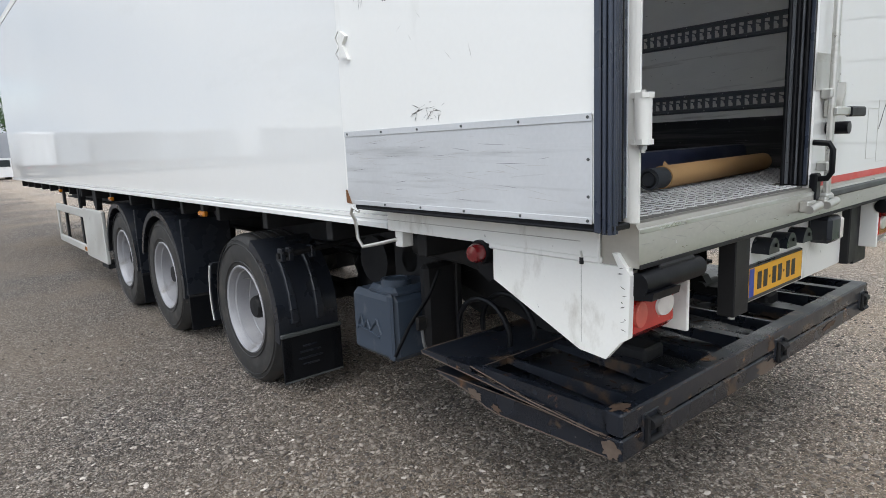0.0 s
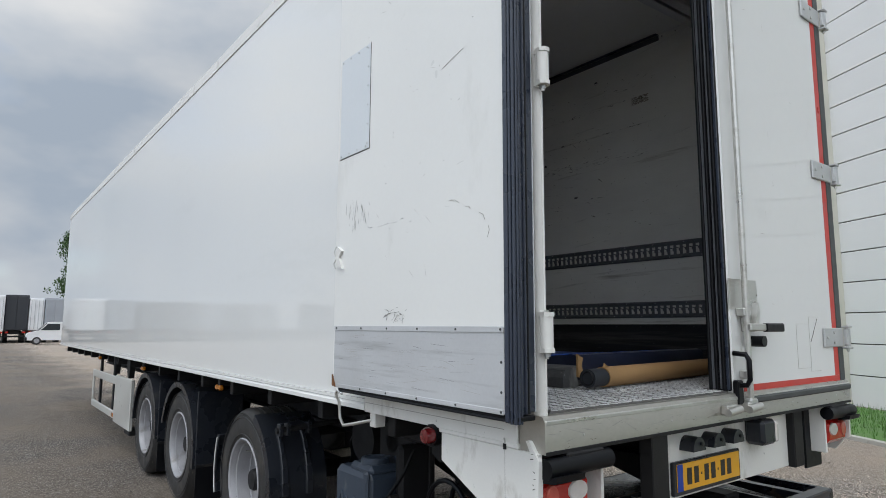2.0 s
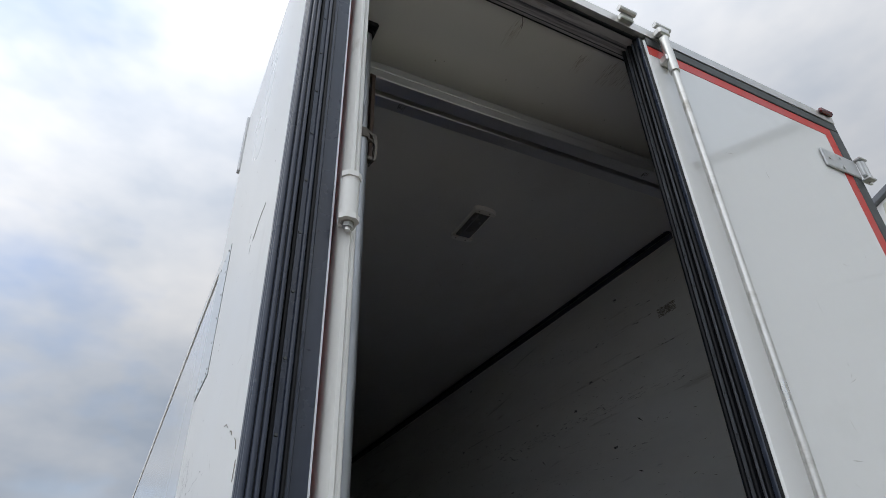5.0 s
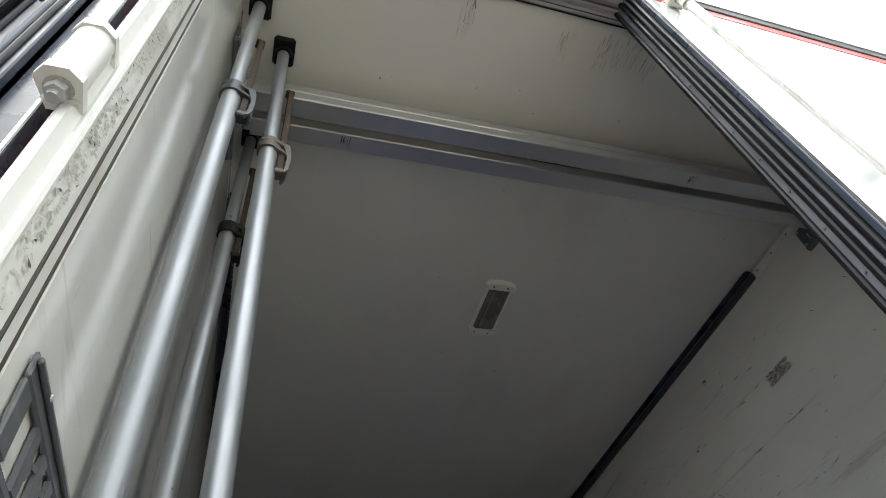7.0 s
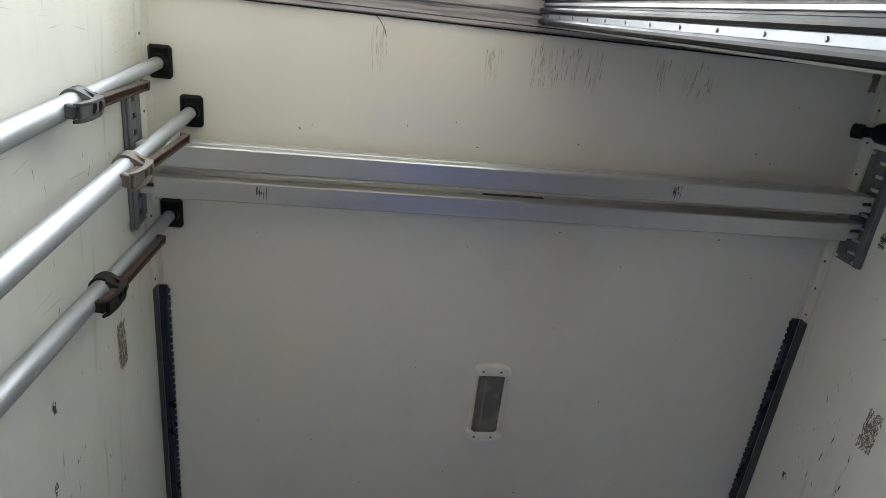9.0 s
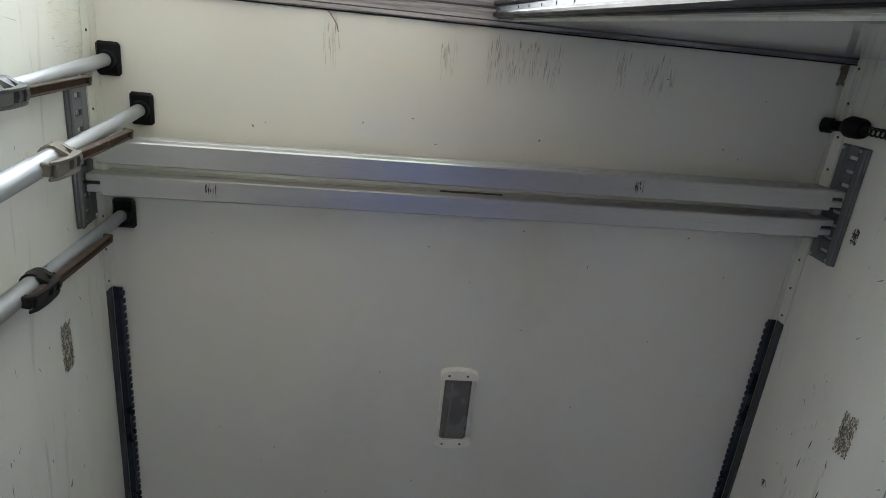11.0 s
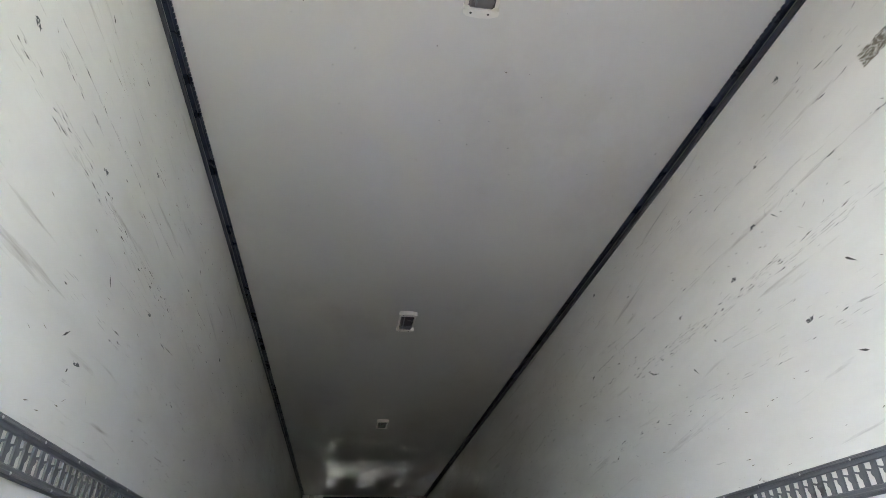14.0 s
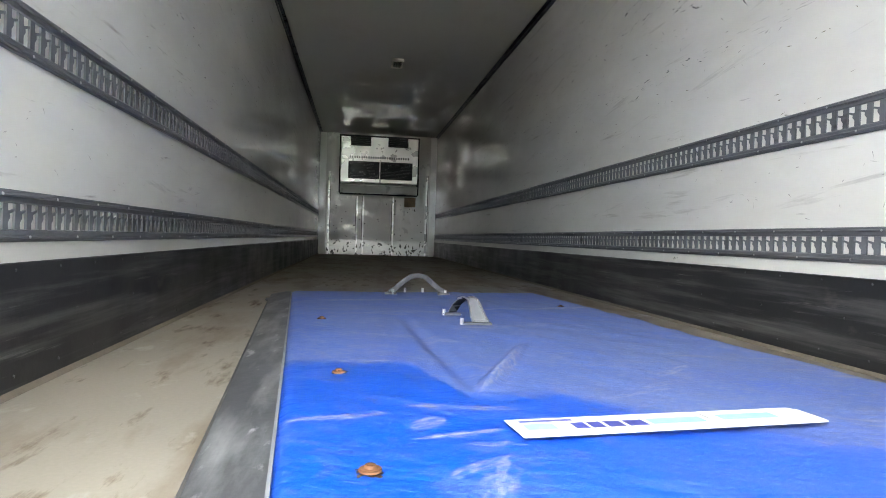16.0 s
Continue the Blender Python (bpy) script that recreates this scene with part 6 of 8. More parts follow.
    part("pipe", sweep(empty_mesh(), [(-1.318, 0.064, 1.185), (-1.316, 0.062, 1.17), (-1.316, 0.066, 1.15)], 0.003, 8), steel, st)
    part("dirt_plug", cyl(empty_mesh(), (-1.314, 0.064, 1.165), (-1.314, 0.064, 1.145), 0.007, 8), chassis_black, st)
    # body-colour skirt between foot profile and rear post
    sk = structure("skirt", box(empty_mesh(), -1.312, 0.004, 1.168, -1.302, 1.06, 1.288, 0.002), frame_white, "white painted steel skirt under the box", "skirt")
    part("fold_line", box(empty_mesh(), -1.3135, 0.07, 1.212, -1.3115, 1.06, 1.2145), mark_grey, sk)
    structure("skirt_right", box(empty_mesh(), 1.312, 0.004, 1.168, 1.27, 1.06, 1.262, 0.004), frame_white, "white painted steel skirt under the box", "skirt")


build_rear_fittings()


def build_tail_lift():
    """Folded lift platform lying under the rear: two ribbed halves, one on the other."""
    t = thing("tail_lift", "folded black steel tail lift platform with rust patches", "tail lift", (0, 0.4, 0.36))
    x0, x1 = -1.16, 1.30

    def wedge(bm, x, w, y0, y1, top, h0, h1):
        return prism(bm, [(y0, top), (y1, top), (y1, top - h1), (y0, top - h0)], 0, x, x + w)

    up = part("upper_half", box(empty_mesh(), x0 - 0.03, 0.60, 0.578, x1, 0.93, 0.592, 0.003), lift_black, t, "upper platform half")
    lip = prism(empty_mesh(), [(0.62, 0.596), (0.93, 0.594), (0.945, 0.585), (0.93, 0.572), (0.0, 0.486), (0.0, 0.498), (0.62, 0.56)], 0, x0 - 0.035, x0 - 0.02)
    part("side_lip", lip, lift_black, up)
    for x in (x0 - 0.02, x1 - 0.03):
        part("side_beam", wedge(empty_mesh(), x, 0.03, -0.02, 0.62, 0.600, 0.105, 0.030), lift_black, up)
    part("rear_beam", box(empty_mesh(), x0 - 0.02, -0.075, 0.497, x1, 0.005, 0.602, 0.008), lift_black, up)
    part("cross_bar", box(empty_mesh(), x0, 0.585, 0.555, x1, 0.625, 0.594, 0.003), lift_black, up)
    for k in range(8):
        x = x0 + 0.14 + k * 0.30
        part("rib", wedge(empty_mesh(), x, 0.055 if k % 2 else 0.02, 0.0, 0.60, 0.585 if k % 2 else 0.596, 0.085, 0.03), lift_black, up)
    part("skin", box(empty_mesh(), x0, 0.0, 0.497, x1, 0.60, 0.503), lift_black, up)
    low = part("lower_half", box(empty_mesh(), x0 - 0.01, 0.0, 0.478, x1, 0.88, 0.486, 0.002), lift_black, t, "lower platform half")
    side = [(-0.01, 0.484), (0.86, 0.484), (0.84, 0.470), (0.76, 0.455), (0.66, 0.43), (0.56, 0.385), (0.48, 0.372), (-0.01, 0.385)]
    for x in (x0 - 0.012, x1 - 0.03):
        part("side_beam", prism(empty_mesh(), side, 0, x, x + 0.03), lift_black, low)
    part("rear_beam", box(empty_mesh(), x0 - 0.014, -0.072, 0.382, x1, 0.0, 0.484, 0.008), lift_black, low)
    part("bottom_skin", box(empty_mesh(), x0, 0.0, 0.376, x1, 0.56, 0.384), lift_black, low)
    for x in (-1.03, 0.04, 1.19):
        h = part("hinge_roller", cyl(empty_mesh(), (x, -0.082, 0.505), (x + 0.055, -0.082, 0.505), 0.026, 16), chassis_black, t, "greasy hinge roller")
        part("recess", box(empty_mesh(), x - 0.03, -0.079, 0.43, x + 0.075, -0.066, 0.56, 0.006), lift_black, h)
        part("lug", box(empty_mesh(), x - 0.015, -0.094, 0.415, x + 0.0, -0.072, 0.545, 0.006), chassis_black, h)
        part("lug", box(empty_mesh(), x + 0.056, -0.094, 0.415, x + 0.071, -0.072, 0.545, 0.006), chassis_black, h)
        part("lower_pin", cyl(empty_mesh(), (x - 0.01, -0.086, 0.43), (x + 0.065, -0.086, 0.43), 0.015, 12), chassis_black, h)
    wear = random.Random(14)
    back, top_up = ((1, 0, 0), (0, 0, 1), (0, -1, 0)), ((1, 0, 0), (0, 1, 0), (0, 0, 1))
    for zc, owner in ((0.596, up), (0.503, up), (0.478, low), (0.388, low)):
        tagged(part("edge_wear", slivers(wear, 46, (0.05, -0.0755, zc), (1.18, 0.004), 0.05, 0.004, back, 0.08, 0.001), wear_grey, owner), kind="stuff")
    for yc, zc, owner in ((-0.068, 0.6022, up), (-0.004, 0.6022, up)):
        tagged(part("edge_wear", slivers(wear, 40, (0.05, yc, zc), (1.18, 0.005), 0.06, 0.004, top_up, 0.08, 0.0006), wear_grey, owner), kind="stuff")
    tagged(part("edge_wear", slivers(wear, 60, (x0 - 0.0355, 0.3, 0.535), (0.35, 0.01), 0.05, 0.003, ((0, 1, 0.12), (0, -0.12, 1), (-1, 0, 0)), 0.1, 0.001), wear_grey, up), kind="stuff")
    tagged(part("edge_wear", slivers(wear, 90, (0, 0.76, 0.592), (1.1, 0.15), 0.05, 0.004, top_up, 0.6, 0.001), wear_grey, up), kind="stuff")
    tagged(part("rust_bloom", slivers(wear, 120, (0, 0.3, 0.5035), (1.1, 0.25), 0.07, 0.02, top_up, 0.8, 0.001), wear_rust, up), kind="stuff")
    # bare, dusty edges and flaked patches
    xl = x0 - 0.0355
    for pts, owner in (([(x0 - 0.031, 0.61, 0.5925), (x0 - 0.031, 0.93, 0.5925), (x1, 0.931, 0.5915)], up), ([(xl, 0.94, 0.586), (xl, 0.93, 0.573), (xl, 0.45, 0.5285), (xl, 0.0, 0.487)], up),
                       ([(xl, 0.62, 0.596), (xl, 0.3, 0.529), (xl, 0.0, 0.499)], up), ([(x0 - 0.012, 0.86, 0.485), (x0 - 0.012, 0.4, 0.485), (x0 - 0.012, -0.01, 0.485)], low),
                       ([(x0 - 0.012, 0.84, 0.470), (x0 - 0.012, 0.66, 0.43), (x0 - 0.012, 0.56, 0.385), (x0 - 0.012, 0.48, 0.372), (x0 - 0.012, -0.01, 0.385)], low), ([(x0, 0.586, 0.5945), (0.1, 0.586, 0.5945), (x1, 0.586, 0.5945)], up)):
        part("worn_edge", sweep(empty_mesh(), pts, 0.0028, 6), wear_grey, owner, "bare worn steel edge")
    side_out = ((0, 1, 0), (0, 0, 1), (-1, 0, 0))
    for spot, size, along, m, owner in (((x0 - 0.012, 0.62, 0.434), (0.06, 0.035), side_out, wear_grey, low), ((x0 - 0.012, 0.50, 0.40), (0.035, 0.024), side_out, wear_rust, low), ((x0 - 0.0145, -0.03, 0.43), (0.045, 0.055), side_out, wear_grey, low),
                                        ((-0.08, -0.0725, 0.43), (0.13, 0.05), back, wear_grey, low), ((-0.9, -0.0755, 0.56), (0.03, 0.025), back, wear_rust, up), ((-0.03, -0.0755, 0.54), (0.05, 0.05), back, wear_rust, up),
                                        ((-1.12, -0.035, 0.6022), (0.06, 0.035), top_up, wear_rust, up), ((-0.93, 0.3, 0.5035), (0.06, 0.13), top_up, wear_rust, up), ((0.7, -0.0725, 0.44), (0.12, 0.03), back, wear_rust, low)):
        part("rust_patch", blotch(wear, spot, size, along), m, owner)
    squash = Matrix.Translation((0, 0.085, 0.630 - 0.602 * 0.78)) @ Matrix.Diagonal((1, 1, 0.78, 1))
    for ob in [t, *t.children_recursive]:
        if ob.type == "MESH":
            ob.data.transform(squash)
    for sx in (-0.62, 0.55):
        arm = part("lift_arm", prism(empty_mesh(), [(0.55, 0.60), (0.62, 0.71), (1.55, 0.98), (1.68, 0.93), (1.62, 0.82), (0.70, 0.60)], 0, sx, sx + 0.07), chassis_black, t, "black lift arm")
        part("ram", cyl(empty_mesh(), (sx + 0.13, 0.7, 0.66), (sx + 0.13, 1.6, 0.86), 0.03, 14), chassis_black, arm)
        part("pivot", cyl(empty_mesh(), (sx - 0.03, 0.62, 0.64), (sx + 0.17, 0.62, 0.64), 0.04, 16), chassis_black, arm)
        part("foot", box(empty_mesh(), sx - 0.03, 0.25, 0.595, sx + 0.12, 0.60, 0.66, 0.012), chassis_black, arm)
        part("carrier", prism(empty_mesh(), [(0.55, 1.16), (1.75, 1.16), (1.75, 0.85), (1.45, 0.80), (0.9, 0.98), (0.55, 1.05)], 0, sx - 0.08, sx - 0.06), chassis_black, arm)
    part("torque_tube", cyl(empty_mesh(), (-0.8, 1.6, 0.90), (0.8, 1.6, 0.90), 0.07, 18), chassis_black, t)
    part("cable_tray", sweep(empty_mesh(), [(-0.98, 1.30, 1.04), (-0.98, 0.95, 1.03), (-0.97, 0.60, 0.97), (-0.95, 0.50, 0.90)], 0.05, 10, 0.6), chassis_black, t)
    for k, dx in enumerate((0.0, 0.14)):
        pts = []
        for a in range(13):
            ang = math.pi * (a / 12) * 1.25 - 0.3
            pts.append((-0.90 + dx, 0.93 - 0.02 * k - 0.17 * math.cos(ang), 0.62 + 0.02 + 0.17 * math.sin(ang) + (0.02 if a < 2 else 0)))
        part("hose", sweep(empty_mesh(), pts, 0.013, 8), rubber, t, "black hydraulic hose")
    return t


build_tail_lift()

# ---- inside the box ----


def build_tread_floor():
    base = structure("tread_plate", box(empty_mesh(), -H, 0.04, F - 0.12, H, 0.80, F - 0.004), tread_low, "worn metal tread plate at the doorway", "floor")
    part("doorway_strip", box(empty_mesh(), -H + 0.004, REAR + 0.020, F - 0.10, -0.03, 0.04, F - 0.0045), tread_low, base)
    raw = Raw()
    r = random.Random(31)
    pitch = 0.034
    for j in range(-4, 22):
        for i in range(70):
            x, y = -1.20 + i * pitch + (pitch / 2 if j % 2 else 0), 0.065 + j * pitch
            if y < 0.04 and x > -0.05:
                continue
            a = 25 if (i + j) % 2 else -25
            raw.add(CUBE, pose(x, y, F - 0.003, 0, 0, a) @ Matrix.Diagonal((0.026, 0.010, 0.004, 1)))
    tagged(raw_part("tread_bars", raw, tread_metal, base), kind="stuff")


build_tread_floor()


def build_cargo_rail(s, z0, z1, name_label):
    """A slotted cargo rail let into the wall: edge flanges, bars between the slots with a waist, screws."""
    g = thing("cargo_rail", name_label, "cargo rail", (s * (H - 0.01), 6.6, z0), "cargo rails along the walls")
    x_in, x_out = s * (H - 0.008), s * (H - 0.002)
    lo, hi = min(x_in, x_out), max(x_in, x_out)
    y0, y1 = 0.03, 13.30
    h = z1 - z0
    part("flange", box(empty_mesh(), lo, y0, z1 - 0.032, hi, y1, z1, 0.004), rail_metal, g)
    part("flange", box(empty_mesh(), lo, y0, z0, hi, y1, z0 + 0.030, 0.004), rail_metal, g)
    rib = s * (H - 0.014)
    for z in (z0 + 0.012, z1 - 0.012):
        part("rib", box(empty_mesh(), min(rib, x_in), y0, z - 0.004, max(rib, x_in), y1, z + 0.004, 0.002), rail_metal, g)
    part("end_plate", box(empty_mesh(), lo, y0, z0 + 0.0302, hi, y0 + 0.035, z1 - 0.0322, 0.002), rail_metal, g)
    pitch, zl, zh = 0.051, z0 + 0.0302, z1 - 0.0322
    zm = (zl + zh) / 2
    raw = Raw()
    bar = [(-0.0105, zl), (0.0105, zl), (0.0105, zm - 0.014), (0.019, zm - 0.004), (0.019, zm + 0.004), (0.0105, zm + 0.014), (0.0105, zh), (-0.0105, zh)]
    k = len(bar)
    faces = [tuple(range(k)), tuple(range(k, 2 * k))] + [(i, (i + 1) % k, k + (i + 1) % k, k + i) for i in range(k)]
    for i in range(int((y1 - y0 - 0.1) / pitch)):
        y = y0 + 0.09 + i * pitch
        shape = [(lo, y + a, b) for a, b in bar] + [(hi, y + a, b) for a, b in bar], faces
        raw.add(shape, Matrix())
        # slanting tongue across the slot
        bridge = [(0.009, zm + 0.002), (0.042, zm + 0.013), (0.042, zm + 0.019), (0.009, zm + 0.010)]
        raw.add(([(lo + 0.001, y + a, b) for a, b in bridge] + [(hi - 0.001, y + a, b) for a, b in bridge], [(0, 1, 2, 3), (4, 5, 6, 7), (0, 1, 5, 4), (1, 2, 6, 5), (2, 3, 7, 6), (3, 0, 4, 7)]), Matrix())
    tagged(raw_part("slotted_web", raw, rail_metal, g), kind="stuff")
    heads = [(rib, y0 + 0.06 + 0.256 * i, z1 - 0.012) for i in range(51)] + [(rib, y0 + 0.18 + 0.256 * i, z0 + 0.012) for i in range(51)]
    tagged(raw_part("screws", studs(heads, (-s, 0, 0), 0.0042, 0.002), grey_metal, g), kind="stuff")
    return g


for s in (-1, 1):
    build_cargo_rail(s, 2.085, 2.215, "upper dark grey slotted steel cargo rail")
    build_cargo_rail(s, 1.650, 1.772, "lower dark grey slotted steel cargo rail")


def build_kick_strip(s):
    k = thing("kick_strip", "scuffed black kick strip along the wall foot", "kick strip", (s * (H - 0.005), 6.6, F), "kick strips", kind="structure")
    lo, hi = sorted((s * (H - 0.012), s * (H - 0.0005)))
    part("strip", box(empty_mesh(), lo, 0.03, F, hi, 13.3, 1.602, 0.003), kick_black, k)
    bead = [(s * (H - 0.012), F + 0.014), (s * (H - 0.024), F + 0.001), (s * (H - 0.012), F + 0.001)]
    part("bead", prism(empty_mesh(), bead, 1, 0.82, 13.3), bead_brown, k, "dusty sealing bead")
    face = s * (H - 0.012)
    heads = [(face, 0.15 + 0.22 * i, z) for i in range(60) for z in (1.585, 1.335)] + [(face, 0.26 + 0.44 * i, 1.46) for i in range(30)]
    tagged(raw_part("screws", studs(heads, (-s, 0, 0), 0.0045, 0.0015), galv, k), kind="stuff")


for s in (-1, 1):
    build_kick_strip(s)


def build_corner_trim(s):
    """Black toothed corner profile, from behind the beams to the front; a cream angle strip before it."""
    t = thing("corner_trim", "black toothed trim along the ceiling corner", "trim", (s * 1.21, 7, C - 0.05), "ceiling corner trims", kind="structure")
    wall_leg = [(s * (H - 0.001), C - 0.004), (s * (H - 0.006), C - 0.010), (s * (H - 0.006), C - 0.040), (s * (H - 0.011), C - 0.043), (s * (H - 0.010), C - 0.047), (s * (H - 0.001), C - 0.047)]
    part("wall_leg", prism(empty_mesh(), wall_leg, 1, 1.0, 13.3), trim_slate, t, "dusty slate wall leg")
    top_leg = [(s * (H - 0.0065), C - 0.001), (s * (H - 0.038), C - 0.001), (s * (H - 0.038), C - 0.011), (s * (H - 0.033), C - 0.013), (s * (H - 0.026), C - 0.006), (s * (H - 0.0065), C - 0.006)]
    part("ceiling_leg", prism(empty_mesh(), top_leg, 1, 1.0, 13.3), seal_slate, t)
    raw = Raw()
    for i in range(430):
        y = 1.012 + i * 0.0285
        a, b = sorted((s * (H - 0.044), s * (H - 0.036)))
        raw.block(a, y, C - 0.010, b, y + 0.017, C - 0.001)
    tagged(raw_part("teeth", raw, seal_slate, t), kind="stuff")
    a = thing("angle_strip", "cream angle strip with dark screws in the corner", "trim", (s * 1.22, 0.5, C - 0.04), "corner angle strips", kind="structure")
    part("flange", box(empty_mesh(), s * (H - 0.003), 0.012, C - 0.05, s * (H - 0.0005), 0.995, C - 0.0005), inner_white, a)
    part("flange", box(empty_mesh(), s * (H - 0.003), 0.012, C - 0.003, s * (H - 0.022), 0.995, C - 0.0005), inner_white, a)
    tagged(raw_part("screws", studs([(s * (H - 0.003), 0.05 + 0.115 * i, C - 0.024) for i in range(9)], (-s, 0, 0), 0.005, 0.002), mark_black, a), kind="stuff")


for s in (-1, 1):
    build_corner_trim(s)


def build_beam_track(s):
    """Short slotted plate on the wall that carries the beam ends."""
    y0, y1, z0, z1 = (0.300, 0.728, 3.650, 3.774) if s < 0 else (0.292, 0.702, 3.655, 3.783)
    t = thing("beam_track", "short dark slotted steel track plate on the wall", "track plate", (s * (H - 0.01), 0.5, z0), "beam track plates")
    lo, hi = sorted((s * (H - 0.012), s * (H - 0.0008)))
    part("flange", box(empty_mesh(), lo, y0, z0, hi, y1, z0 + 0.044, 0.003), rail_metal, t)
    part("flange", box(empty_mesh(), lo, y0, z1 - 0.042, hi, y1, z1, 0.003), rail_metal, t)
    rib = sorted((s * (H - 0.022), s * (H - 0.010)))
    part("rib", box(empty_mesh(), rib[0], y0, z0 + 0.004, rib[1], y1, z0 + 0.026, 0.004), rail_metal, t)
    raw = Raw()
    for i in range(9):
        y = y0 + i * (y1 - y0 - 0.033) / 8
        raw.block(lo, y, z0 + 0.0442, hi, y + 0.033, z1 - 0.0422)
    tagged(raw_part("slotted_web", raw, rail_metal, t), kind="stuff")
    tagged(raw_part("screws", studs([(s * (H - 0.012), y, z) for y in (y0 + 0.012, y1 - 0.012) for z in (z0 + 0.036, z1 - 0.012)], (-s, 0, 0), 0.007, 0.004), screw_metal, t), kind="stuff")


for s in (-1, 1):
    build_beam_track(s)


def build_load_beams():
    """Two hollow beams side by side; their far ends stand slightly nearer the doors."""
    for y, wide, z0, dark, label in ((0.489, 0.070, 3.663, 0.48, "dull aluminium load beam, blue-grey in the middle"), (0.592, 0.066, 3.675, -0.85, "dull aluminium load beam with a black scuff")):
        b = thing("load_beam", label, "load beam", (0, y - 0.010, z0), "load beams under the ceiling")
        skew = Matrix.Translation((0, y - 0.009, z0)) @ Matrix.Rotation(radians(-0.45), 4, "Z") @ Matrix.Rotation(radians(-0.15), 4, "Y")
        h = wide / 2
        outline = [(-h + 0.004, 0), (h - 0.004, 0), (h, 0.004), (h, 0.043), (h - 0.003, 0.046), (h - 0.003, 0.050), (h, 0.053), (h, 0.092), (h - 0.004, 0.096),
                   (-h + 0.004, 0.096), (-h, 0.092), (-h, 0.053), (-h + 0.003, 0.050), (-h + 0.003, 0.046), (-h, 0.043), (-h, 0.004)]
        body = part("body", prism(empty_mesh(), outline, 0, -1.165, 1.155, turn=skew), cross_alu, b, smooth=20)
        for s in (-1, 1):
            for k in (-1, 1):
                tip = part("end_tongue", box(empty_mesh(), s * 1.145, k * 0.017 - 0.011, 0.018, s * 1.214, k * 0.017 + 0.011, 0.080, 0.003, turn=skew), grey_metal, b)
            part("end_plug", box(empty_mesh(), s * 1.140, -0.005, 0.026, s * 1.212, 0.005, 0.070, turn=skew), mark_black, b)
        part("scuff", slivers(MARK, 12, skew @ Vector((dark, -0.006, -0.0002)), (0.012, 0.016), 0.040, 0.004, ((0, 1, 0), (1, 0, 0), (0, 0, -1)), 0.06), mark_black, body)
        part("scratches", slivers(MARK, 40, skew @ Vector((0, 0, -0.0003)), (1.1, 0.028), 0.09, 0.0012, ((1, 0, 0), (0, 1, 0), (0, 0, -1)), 0.04), mark_grey, body)
        if dark < 0:
            part("label_recess", box(empty_mesh(), -0.15, -h - 0.0015, 0.052, 0.055, -h + 0.001, 0.066, turn=skew), mark_black, body)


build_load_beams()


